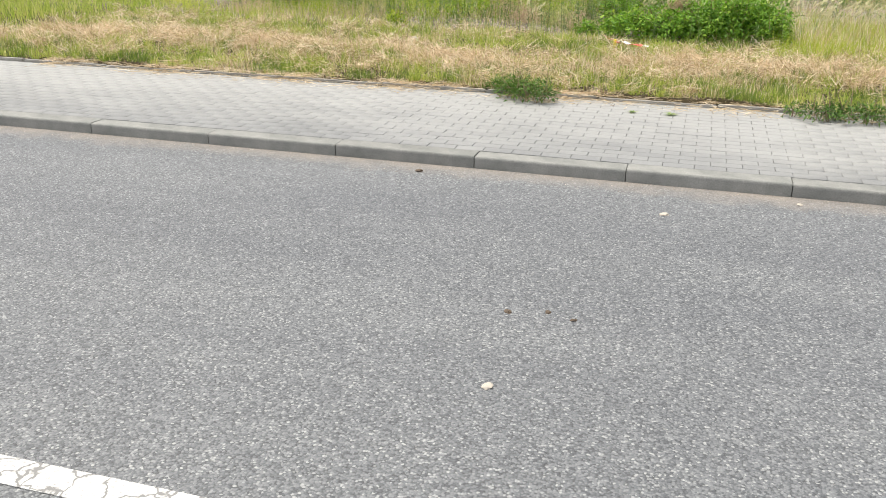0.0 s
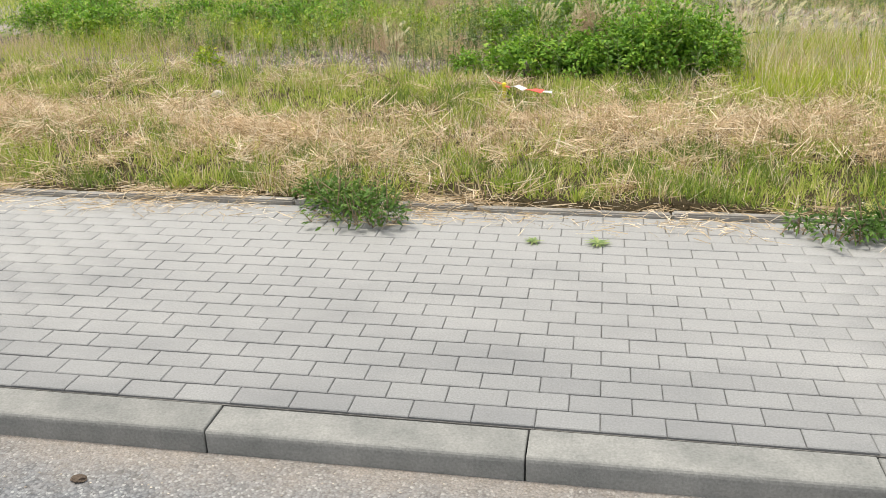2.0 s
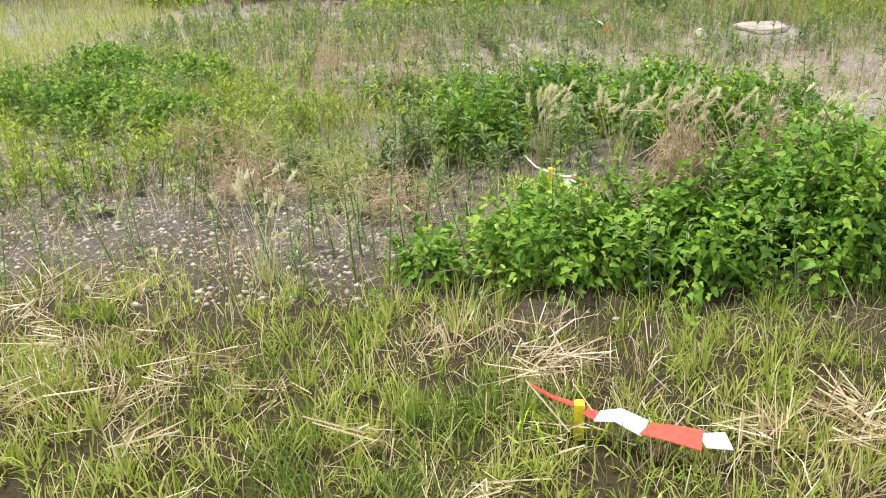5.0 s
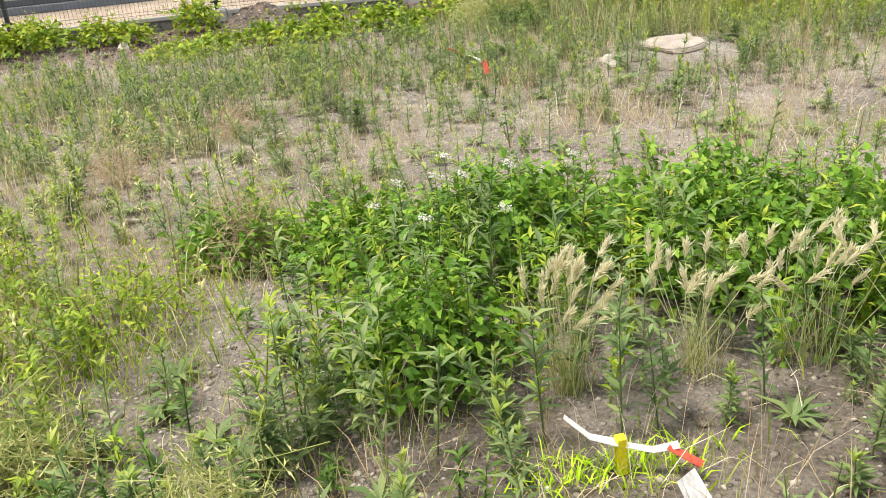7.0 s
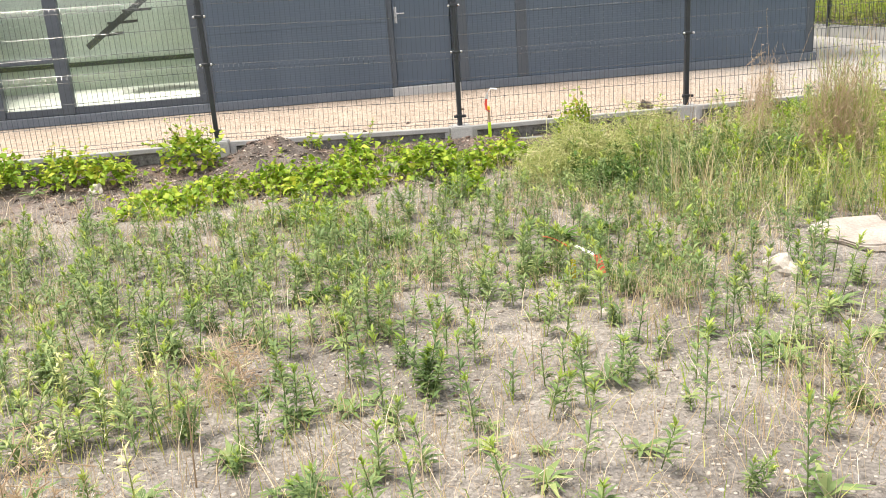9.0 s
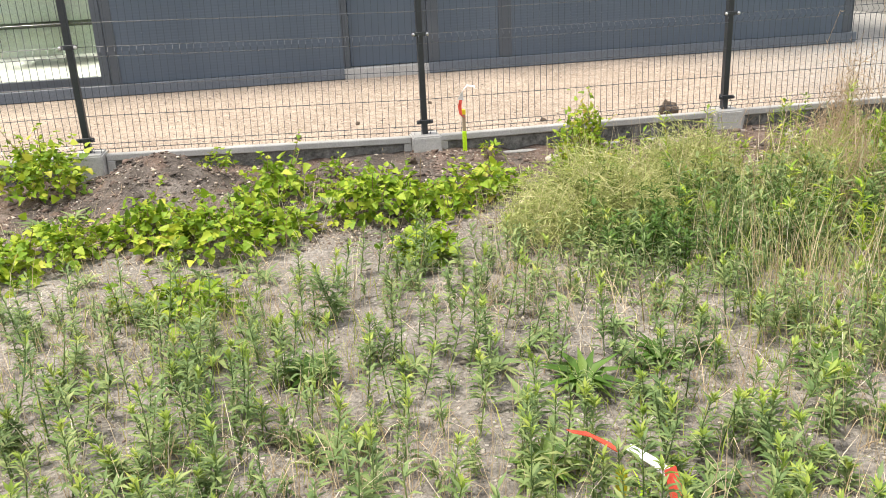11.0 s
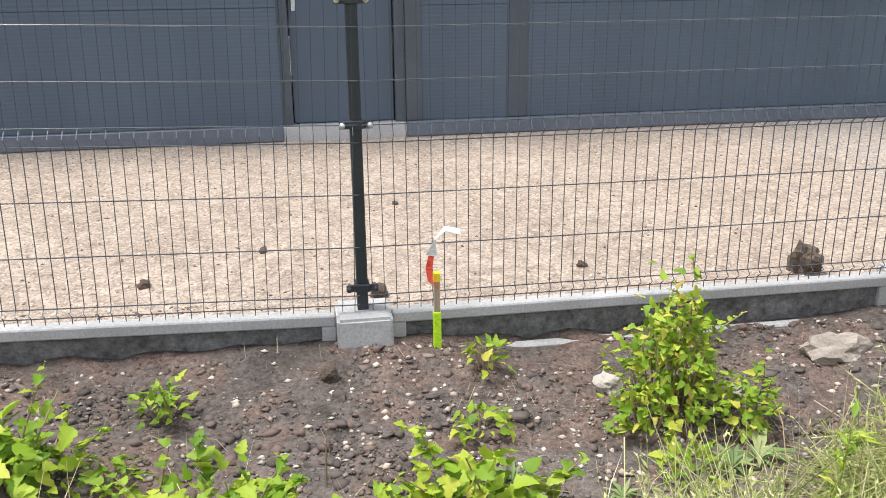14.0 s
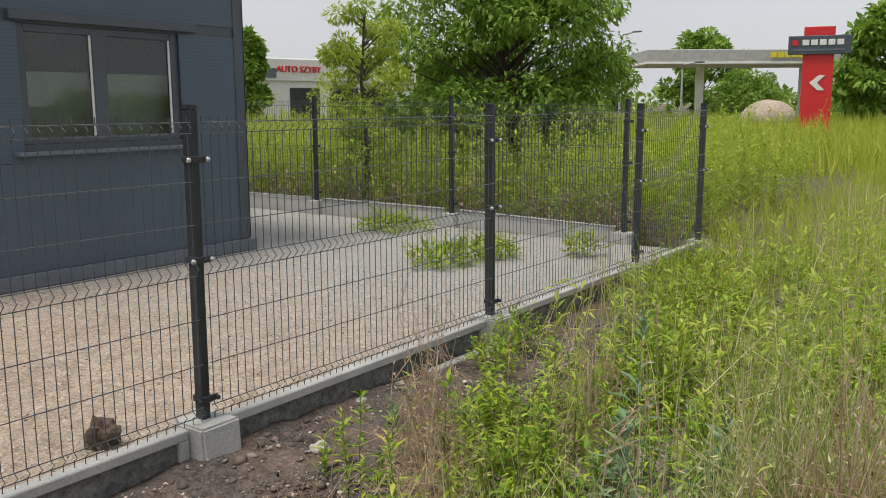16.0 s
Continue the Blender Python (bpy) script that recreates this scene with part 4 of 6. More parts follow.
# ---- grass ----
def scattered(n, x0, x1, y0, y1, weight=None):
    p = np.stack([rng.uniform(x0, x1, n), rng.uniform(y0, y1, n)], 1)
    if weight is not None:
        p = p[rng.uniform(0, 1, n) < weight(p[:, 0], p[:, 1])]
    # nothing grows on the concrete cover nor on the trodden spot before it
    return p[((p[:, 0] - 1.68) / 0.43) ** 2 + ((p[:, 1] + 4.78) / 0.55) ** 2 > 1]


def on_ground(p, sink=0.005):
    return np.column_stack([p, ground_z(p[:, 0], p[:, 1]) - sink])


def patchy(x, y, s=1.0, k=0.0):
    return 0.5 + 0.25 * np.sin(1.9 * s * x + 1.7 * np.sin(1.3 * s * y + k)) + 0.25 * np.sin(2.3 * s * y + 1.4 * np.sin(1.6 * s * x + 2 * k))


def stuff(name, v, f, mat_, label, category):
    return tagged(mesh_object(name, tri_mesh(name, v, f), mat_), label, category, kind="stuff")


def verge(x, y):
    v = road_v(x, y)
    return (v > EDGE_V + 0.09) * np.clip((-10.9 - y) / 0.9, 0, 1)


def hay_weight(x, y):
    v = road_v(x, y)
    return np.exp(-((v - 3.45 - 0.25 * np.sin(0.9 * x)) / 0.55) ** 2) * (0.35 + 0.65 * patchy(x, y, 1.4)) + 0.34 * patchy(x, y, 2.2, 1) ** 2


def bare(x, y):
    """Stony patch behind the verge that hardly anything grows on."""
    return np.where((x > -4.4 + 0.3 * np.sin(3 * y)) & (x < -1.3) & (y > -11.3 + 0.15 * np.sin(4 * x)) & (y < -9.2 + 0.2 * np.sin(3 * x)), 0.07, 1.0)


def swirl(x, y):
    """Heading of lying straws, alike within a bundle."""
    return 5.0 * patchy(x, y, 3.2, 1) + 4.0 * patchy(x, y, 7.1, 5) + rng.normal(size=len(x)) * 1.7


def tufts(c, each, spread, h0, h1, w0, w1, splay):
    """Blades standing in tufts that lean each its own way."""
    m = len(c)
    i = np.repeat(np.arange(m), each)
    n = len(i)
    off = rng.normal(size=(n, 2)) * (spread * rng.uniform(0.5, 1.4, m))[i][:, None]
    q = c[i] + off
    out = np.arctan2(off[:, 1], off[:, 0]) + rng.normal(size=n) * 0.7
    size = rng.uniform(0.5, 1.2, m)[i]
    b = on_ground(q)
    ok = road_v(q[:, 0], q[:, 1]) > EDGE_V + 0.07
    return blade_arrays(b[ok], (rng.uniform(h0, h1, n) * size)[ok], rng.uniform(w0, w1, n)[ok], (rng.uniform(0.05, splay, n) * (0.4 + 0.6 * np.hypot(off[:, 0], off[:, 1]) / spread))[ok], out[ok])


def bundles(c, each, spread, l0, l1, lift0, lift1):
    """Straws lying in loose bundles, alike in heading within each."""
    m = len(c)
    i = np.repeat(np.arange(m), each)
    n = len(i)
    way = rng.uniform(0, 6.28, m)[i] + rng.normal(size=n) * 0.8
    q = c[i] + rng.normal(size=(n, 2)) * spread
    ok = road_v(q[:, 0], q[:, 1]) > EDGE_V + 0.05
    q, way = q[ok], way[ok]
    n = len(q)
    b = on_ground(q)
    b[:, 2] += rng.uniform(lift0, lift1, n) * rng.uniform(0.3, 1.0, m)[i][ok]
    return straw_arrays(b, rng.uniform(l0, l1, n), rng.uniform(0.0028, 0.006, n), rng.normal(size=n) * 0.38 + 0.12, way)


# short mown green grass
p = scattered(70000, -8, 6.5, -15.4, -10.6, lambda x, y: verge(x, y) * (0.35 + 0.65 * patchy(x, y, 1.7, 2)) * (1 - 0.45 * hay_weight(x, y)))
n = len(p)
stuff("mown_grass", *blade_arrays(on_ground(p), rng.uniform(0.03, 0.12, n), rng.uniform(0.003, 0.0065, n), rng.uniform(0.1, 1.2, n), rng.uniform(0, 6.28, n)), M_GRASS, "mown green grass of the roadside verge", "grass")
c = scattered(9500, -8, 6.5, -15.3, -10.7, lambda x, y: verge(x, y) * (0.1 + 0.9 * patchy(x, y, 2.6, 4)) * (1 - 0.5 * hay_weight(x, y)))
stuff("grass_tufts", *tufts(c, 24, 0.024, 0.05, 0.16, 0.0035, 0.0075, 1.5), M_GRASS, "bright green grass tufts on the verge", "grass")
c = scattered(2600, -8, 6.5, -15.3, -10.7, lambda x, y: verge(x, y) * (0.1 + hay_weight(x, y)))
stuff("straw_tufts", *tufts(c, 22, 0.028, 0.06, 0.19, 0.0028, 0.0052, 1.2), M_STRAW, "standing tufts of dry straw-coloured grass", "grass")
# tussocks along the edging
c = scattered(900, -8, 6.5, -15.4, -10.8, lambda x, y: verge(x, y) * np.where(road_v(x, y) < 2.8, 1.0, 0.3) * (0.3 + 0.7 * patchy(x, y, 2.1, 8)))
q = np.repeat(c, 130, 0) + rng.normal(size=(len(c) * 130, 2)) * 0.07
q = q[road_v(q[:, 0], q[:, 1]) > EDGE_V + 0.07]
n = len(q)
stuff("grass_tussocks", *blade_arrays(on_ground(q), rng.uniform(0.05, 0.155, n), rng.uniform(0.003, 0.006, n), rng.uniform(0.1, 1.3, n), rng.uniform(0, 6.28, n)), M_TUSSOCK, "taller green grass tussocks on the verge", "grass")
# standing dry stubble and fallen hay
p = scattered(100000, -8, 6.5, -15.4, -10.8, lambda x, y: verge(x, y) * (0.12 + hay_weight(x, y)))
n = len(p)
stuff("dry_stubble", *straw_arrays(on_ground(p), rng.uniform(0.04, 0.15, n), rng.uniform(0.0022, 0.0045, n), rng.uniform(0.7, 1.57, n), rng.uniform(0, 6.28, n)), M_STRAW, "standing dry straw-coloured grass stubble", "grass")
c = scattered(7000, -8, 6.5, -15.3, -10.8, lambda x, y: verge(x, y) * hay_weight(x, y) * (0.25 + 0.75 * patchy(x, y, 3.1, 7)))
stuff("hay_bundles", *bundles(c, 30, 0.036, 0.06, 0.2, 0.02, 0.14), M_STRAW, "loose bundles of cut hay on the verge", "hay")
p = scattered(110000, -8, 6.5, -15.4, -10.8, lambda x, y: verge(x, y) * hay_weight(x, y))
n = len(p)
b = on_ground(p)
b[:, 2] += rng.uniform(0.01, 0.1, n) * np.clip(hay_weight(p[:, 0], p[:, 1]) * 1.3, 0.3, 1) * (0.4 + patchy(p[:, 0], p[:, 1], 5.3, 2))
stuff("fallen_hay", *straw_arrays(b, rng.uniform(0.025, 0.13, n), rng.uniform(0.002, 0.0046, n), rng.normal(size=n) * 0.42 + 0.15, swirl(p[:, 0], p[:, 1])), M_STRAW, "cut hay lying matted on the verge", "hay")
# clippings swept over the edging and the pavement
p = scattered(70000, -6, 5, -15.6, -14.2, lambda x, y: ((road_v(x, y) > 1.75) & (road_v(x, y) < 2.34)) * np.clip((road_v(x, y) - 1.75) / 0.42, 0, 1) ** 2 * (0.06 + 0.94 * patchy(x, y, 2.5, 3) ** 2))
b = np.column_stack([p, np.where(road_v(p[:, 0], p[:, 1]) > EDGE_V - 0.02, -0.012, -0.038) + rng.uniform(0, 0.016, len(p))])
n = len(p)
stuff("hay_clippings", *straw_arrays(b, rng.uniform(0.03, 0.14, n), rng.uniform(0.002, 0.0042, n), rng.normal(size=n) * 0.05 + 0.03, rng.uniform(0, 6.28, n)), M_STRAW, "dry grass clippings strewn over the edging", "hay")
# rough grass farther along the verge
for x0, x1 in ((-30, -8), (6.5, 30)):
    p = scattered(60000, x0, x1, -18 if x0 < 0 else -15.5, -9.5, lambda x, y: (road_v(x, y) > EDGE_V + 0.09) * 1.0)
    n = len(p)
    stuff("rough_grass", *blade_arrays(on_ground(p), rng.uniform(0.08, 0.3, n), rng.uniform(0.006, 0.012, n), rng.uniform(0.1, 1.0, n), rng.uniform(0, 6.28, n)), M_GRASS, "rough half-dry grass farther along the verge", "grass")
p = scattered(30000, -40, 40, -45, -25, lambda x, y: (road_v(x, y) < -7.9) * 1.0)
n = len(p)
stuff("rough_grass", *blade_arrays(on_ground(p), rng.uniform(0.1, 0.3, n), rng.uniform(0.01, 0.02, n), rng.uniform(0.1, 1.0, n), rng.uniform(0, 6.28, n)), M_GRASS, "rough grass across the road", "grass")
p = scattered(26000, 1.0, 6.5, -12.4, -8.6, lambda x, y: np.clip((x - 0.9) / 0.6, 0, 1) * (0.3 + 0.7 * patchy(x, y, 1.1, 3)))
n = len(p)
stuff("verge_grass", *blade_arrays(on_ground(p), rng.uniform(0.08, 0.32, n), rng.uniform(0.003, 0.006, n), rng.uniform(0.1, 1.0, n), rng.uniform(0, 6.28, n)), M_FIELD, "bright yellow-green grass beside the bramble", "grass")
p = scattered(15000, -8, -1.6, -11.6, -7.0, lambda x, y: (0.15 + 0.85 * patchy(x, y, 1.5, 6) ** 2) * bare(x, y))
n = len(p)
stuff("verge_grass", *blade_arrays(on_ground(p), rng.uniform(0.08, 0.34, n), rng.uniform(0.0025, 0.0055, n), rng.uniform(0.1, 1.0, n), rng.uniform(0, 6.28, n)), M_FIELD, "yellow-green grass on the waste ground", "grass")
# pale tall grass beside the bramble
p = scattered(9000, 1.3, 6, -12.6, -8.8, lambda x, y: patchy(x, y, 1.1, 1))
n = len(p)
stuff("pale_grass", *blade_arrays(on_ground(p), rng.uniform(0.15, 0.5, n), rng.uniform(0.002, 0.005, n), rng.uniform(0.1, 0.9, n), rng.uniform(0, 6.28, n)), M_STRAW, "pale tall seeding grass", "grass")
# thin grass all over the waste ground
p = scattered(95000, -7, 6, -10.9, -2.4, lambda x, y: 0.05 + 0.55 * patchy(x, y, 1.3, 4) ** 2 + 0.3 * np.clip((-x - 2) / 3, 0, 1) * bare(x, y))
n = len(p)
stuff("thin_grass", *blade_arrays(on_ground(p), rng.uniform(0.04, 0.19, n), rng.uniform(0.0028, 0.0055, n), rng.uniform(0.1, 1.1, n), rng.uniform(0, 6.28, n)), M_GRASS, "thin green grass on the sandy ground", "grass")
p = scattered(100000, -7, 6, -10.9, -1.2, lambda x, y: 0.08 + 0.7 * patchy(x, y, 1.6, 7) ** 3)
n = len(p)
stuff("dry_wisps", *blade_arrays(on_ground(p), rng.uniform(0.05, 0.34, n), rng.uniform(0.002, 0.004, n), rng.uniform(0.05, 1.3, n), rng.uniform(0, 6.28, n)), M_STRAW, "dry wispy grass on the sandy ground", "grass")
p = scattered(16000, -7, -1.2, -11.2, -6.5, lambda x, y: np.clip((-x - 1.8) / 1.5, 0, 1) * patchy(x, y, 1.2, 9) * bare(x, y))
n = len(p)
stuff("reddish_grass", *blade_arrays(on_ground(p), rng.uniform(0.1, 0.42, n), rng.uniform(0.0018, 0.0035, n), rng.uniform(0.1, 0.6, n), rng.uniform(0, 6.28, n)), M_PLUME, "fine reddish-brown seeding grass", "grass")


p = scattered(30000, -4.5, 3.5, -8.6, -2.6, lambda x, y: patchy(x, y, 2.4, 11) ** 3)
n = len(p)
stuff("reddish_grass", *blade_arrays(on_ground(p), rng.uniform(0.08, 0.36, n), rng.uniform(0.0016, 0.0032, n), rng.uniform(0.05, 0.8, n), rng.uniform(0, 6.28, n)), M_PLUME, "tan wispy grass among sandy soil", "grass")


# ---- weeds ----
def narrow_weed(height, leaves, leaf):
    """Upright stem with narrow leaves in a spiral, densest at the top."""
    h = np.sort(rng.uniform(0.12, 1.0, leaves)) * height
    a = np.arange(leaves) * 2.4 + rng.normal(size=leaves) * 0.3
    sway = np.stack([0.05 * height * np.sin(2 * h / height), 0.03 * height * np.sin(3 * h / height), h], 1)
    rise = 0.35 + 0.9 * (h / height) ** 2
    way = np.stack([np.cos(a), np.sin(a), rise], 1)
    L = leaf * rng.uniform(0.7, 1.2, leaves) * (1.1 - 0.45 * h / height)
    low = h < 0.86 * height
    up = np.tile([0, 0, 1.0], (leaves, 1)) + 0.01
    lv = leaf_arrays(sway[low], way[low], up[low], L[low], L[low] * 0.24, 0.2, 0.2)
    m = 12
    ta = rng.uniform(0, 6.28, m)
    tw = np.stack([np.cos(ta), np.sin(ta), rng.uniform(0.4, 2.2, m)], 1)
    tb = np.tile([0.05 * height * np.sin(1.9), 0.03 * height * np.sin(2.85), 0.0], (m, 1))
    tb[:, 2] = rng.uniform(0.86, 1.0, m) * height
    TL = leaf * rng.uniform(0.35, 0.65, m)
    tip = leaf_arrays(tb, tw, up[:m], TL, TL * 0.3, 0.2, 0.1)
    k = np.linspace(0, 1, 6)
    sp = np.stack([0.05 * height * np.sin(2 * k), 0.03 * height * np.sin(3 * k), k * height], 1)
    st = stem_arrays(sp[:-1], sp[1:], 0.0035 - 0.002 * k[:-1], 0.0035 - 0.002 * k[1:])
    return st, lv, tip


def rosette(leaves, leaf):
    a = np.arange(leaves) * 2.4
    way = np.stack([np.cos(a), np.sin(a), rng.uniform(0.25, 1.1, leaves)], 1)
    L = leaf * rng.uniform(0.6, 1.2, leaves)
    return leaf_arrays(np.tile([0, 0, 0.01], (leaves, 1)), way, np.tile([0.01, 0, 1.0], (leaves, 1)), L, L * 0.2, 0.2, 0.35)


weed_meshes = []
for i in range(12):
    h = rng.uniform(0.18, 0.46)
    sts, lvs, tps = [], [], []
    for k in range(1 + i % 4):
        st, lv, tp = narrow_weed(h * rng.uniform(0.6, 1.0), int(22 + 60 * h), 0.06 + 0.06 * h)
        shift = np.array([rng.normal() * 0.035, rng.normal() * 0.035, 0]) * (k > 0)
        tilt = rng.normal(size=2) * 0.22 * (k > 0)
        for arr, out in ((st, sts), (lv, lvs), (tp, tps)):
            v = arr[0] + shift
            v[:, :2] += v[:, 2:] * tilt
            out.append((v, arr[1]))
    weed_meshes.append((tri_mesh("stem", *merged(*sts)), tri_mesh("foliage", *merged(*lvs)), tri_mesh("shoot_tip", *merged(*tps))))


def weed_density(x, y):
    band = np.exp(-((y + 4.6) / 1.3) ** 2) * 0.9 + 0.28
    left = 0.35 * np.clip((-x - 1.0) / 2.0, 0, 1)
    clear = 1 - 0.75 * np.exp(-((x - 1.4) / 1.3) ** 2 - ((y + 7.0) / 1.3) ** 2)
    return (band + left) * (0.3 + 0.7 * patchy(x, y, 1.5, 5)) * clear


spots = scattered(3100, -5.5, 4.0, -10.2, -2.3, weed_density)
spots = spots[(np.abs(spots[:, 0] + 0.7) > 0.25) | (np.abs(spots[:, 1] + 9.9) > 0.3)]
extra = np.column_stack([rng.uniform(-2.2, 0.9, 34), rng.uniform(-9.95, -9.1, 34)])
extra = extra[(np.abs(extra[:, 0] + 0.6) > 0.28) | (extra[:, 1] > -9.6)]
spots = np.concatenate([extra, spots])
near = spots[:280]
for x, y in near:
    st, lv, tp = weed_meshes[rng.integers(len(weed_meshes))]
    z = float(ground_z(x, y))
    w = thing("wild_weed", "upright narrow-leaved green weed in sandy soil", "weed", "weeds on the waste ground", pose(x, y, z - 0.01, rng.uniform(-7, 7), rng.uniform(-7, 7), rng.uniform(0, 360)))
    s = rng.uniform(0.35, 1.1)
    w.scale = (s, s, s)
    tagged(mesh_object("stemwork", st, M_WEED, w), kind="stuff")
    tagged(mesh_object("foliage", lv, M_WEED, w), kind="stuff")
    tagged(mesh_object("shoot_tip", tp, M_TIP, w), "light yellow-green shoot tips", kind="stuff")
bits, tip_bits = [], []
for x, y in spots[280:]:
    st, lv, tp = narrow_weed(rng.uniform(0.08, 0.4), 34, 0.075)
    at, lean = np.array([x, y, float(ground_z(x, y)) - 0.01]), rng.normal(size=2) * 0.15
    for (v, f), out in ((st, bits), (lv, bits), (tp, tip_bits)):
        v[:, :2] += v[:, 2:] * lean
        out.append((v + at, f))
for x, y in scattered(1100, -6, 4, -10.5, -1.0, lambda x, y: patchy(x, y, 1.9, 2)):
    v, f = rosette(14, rng.uniform(0.05, 0.14))
    bits.append((v + np.array([x, y, float(ground_z(x, y))]), f))
stuff("weed_tips", *merged(*tip_bits), M_TIP, "light yellow-green tips of scattered weeds", "weeds")
stuff("small_weeds", *merged(*bits), M_WEED, "scattered small green weeds and rosettes", "weeds")


def make_bush(name, label, lobes, per_area, leaf, mat_, aspect=0.62, stems=40, category="bush", shoots=200):
    """A low bush of lobes (x, y, radius, height): stems from the ground and leaves over the mound."""
    x0, y0 = lobes[0][0], lobes[0][1]
    z0 = float(ground_z(x0, y0))
    if 0.15 < road_v(x0, y0) < EDGE_V + 0.05:
        z0 = -0.036
    t = thing(name, label, category, m=pose(x0, y0, z0 - 0.01))
    pairs, s0, s1 = [], [], []
    for x, y, r, h in lobes:
        n = int(per_area * r * (r + h) * 3)
        a, u = rng.uniform(0, 6.28, n), rng.uniform(0, 1, n) ** 0.75
        rr = r * (1 + 0.16 * np.sin(3 * a + x * 5) + 0.1 * np.sin(7 * a))
        el = np.arccos(u)
        d = np.stack([np.cos(a) * np.sin(el), np.sin(a) * np.sin(el), np.cos(el)], 1)
        k = rng.uniform(0.3, 1.0, n) ** 0.45
        bump = 1 + 0.3 * np.sin(9 * d[:, 0] + 4 * x) * np.sin(8 * d[:, 1]) + rng.normal(size=n) * 0.07
        p = np.stack([x - x0 + d[:, 0] * rr * k * bump, y - y0 + d[:, 1] * rr * k * bump, 0.03 + d[:, 2] * h * k * bump], 1)
        way = unit(d * np.array([1, 1, 0.35]) + rng.normal(size=(n, 3)) * 0.55 + np.array([0, 0, -0.1]))
        up = unit(np.array([0, 0, 1.0]) + d * 0.6 + rng.normal(size=(n, 3)) * 0.45)
        L = leaf * rng.uniform(0.55, 1.25, n)
        pairs.append((broad_arrays if leaf > 0.043 else leaf_arrays)(p, way, up, L, L * aspect))
        m = max(6, int(stems * r))
        pick = rng.integers(0, n, m)
        s1.append(p[pick])
        base = p[pick] * np.array([0.55, 0.55, 0]) + np.array([(x - x0) * 0.45, (y - y0) * 0.45, 0])
        s0.append(base)
        # arching shoots that stand out of the mound, leaves along each
        m = int(shoots * r * (r + h))
        if not m:
            continue
        pick = rng.integers(0, n, m)
        f0 = p[pick]
        turn = d[pick] * np.array([0.7, 0.7, 0.3]) + np.array([0, 0, 0.55]) + rng.normal(size=(m, 3)) * 0.35
        f1 = f0 + unit(turn) * (rng.uniform(1.2, 3.8, (m, 1)) * leaf)
        s0.append(f0)
        s1.append(f1)
        j = np.repeat(np.arange(m), 9)
        k = rng.uniform(0.15, 1.05, (len(j), 1))
        a = rng.uniform(0, 6.28, len(j))
        way = np.stack([np.cos(a), np.sin(a), rng.uniform(-0.3, 0.7, len(j))], 1)
        L = leaf * rng.uniform(0.45, 1.0, len(j)) * (1.15 - 0.45 * k[:, 0])
        pairs.append((broad_arrays if leaf > 0.043 else leaf_arrays)(f0[j] + (f1 - f0)[j] * k, way, unit(np.array([0, 0, 1.0]) + rng.normal(size=(len(j), 3)) * 0.4), L, L * aspect))
    s0, s1 = np.concatenate(s0), np.concatenate(s1)
    tagged(mesh_object("stemwork", tri_mesh("stemwork", *stem_arrays(s0, s1, 0.0045, 0.002)), M_STALK, t), kind="stuff")
    tagged(mesh_object("foliage", tri_mesh("foliage", *merged(*pairs)), mat_, t), kind="stuff")
    return t


make_bush("bramble_bush", "dense dark green bramble bush on the verge", [(-0.62, -11.0, 0.42, 0.3), (-0.12, -11.0, 0.4, 0.36), (0.52, -10.95, 0.48, 0.56), (0.9, -10.85, 0.42, 0.5), (-1.15, -11.15, 0.16, 0.18), (0.2, -10.7, 0.4, 0.36)], 2700, 0.046, M_BUSH)
make_bush("bramble_bush", "green bramble bush arching over sandy ground", [(-0.6, -8.4, 0.55, 0.36), (-1.25, -8.2, 0.4, 0.26), (-1.8, -7.95, 0.3, 0.22), (0.1, -8.75, 0.5, 0.42), (0.55, -9.1, 0.45, 0.4), (0.75, -9.6, 0.3, 0.34), (-1.1, -9.15, 0.32, 0.34)], 2300, 0.048, M_BUSH)
make_bush("bramble_bush", "low green bush on the waste ground", [(-4.0, -8.4, 0.5, 0.3), (-4.8, -8.3, 0.5, 0.28), (-5.7, -8.0, 0.5, 0.3), (-3.3, -8.6, 0.3, 0.22)], 1700, 0.05, M_BUSH)
make_bush("bramble_bush", "dense green bush beside bare soil", [(-6.3, -9.2, 0.55, 0.42), (-7.1, -9.0, 0.6, 0.45), (-5.5, -9.3, 0.4, 0.3)], 1700, 0.05, M_BUSH)
make_bush("bramble_bush", "ragged green bush on the waste ground", [(-4.6, -7.0, 0.5, 0.35), (-3.7, -7.2, 0.4, 0.28), (-7.6, -7.6, 0.6, 0.4)], 1500, 0.05, M_BUSH)
make_bush("yellow_weed_bush", "yellow-green weedy bush on the waste ground", [(-2.65, -9.0, 0.38, 0.32), (-2.2, -8.6, 0.3, 0.28), (-3.0, -9.4, 0.35, 0.25), (-3.0, -8.0, 0.4, 0.25)], 1900, 0.035, M_VINE, 0.4)
make_bush("yellow_weed_bush", "small yellow-green bush beside bare soil", [(-3.75, -11.3, 0.16, 0.2)], 2500, 0.045, M_VINE, 0.5)
for x, y, r, h in ((8.55, 3.7, 0.45, 0.18), (7.0, 1.75, 0.4, 0.2), (7.6, 1.5, 0.25, 0.15), (8.2, 0.85, 0.2, 0.25), (8.0, 1.9, 0.2, 0.12)):
    make_bush("yard_weed", "yellow-green weed patch on the gravel yard", [(x, y, r, h)], 900, 0.06, M_VINE, 0.4, 30, "weed").location.z = 0.1
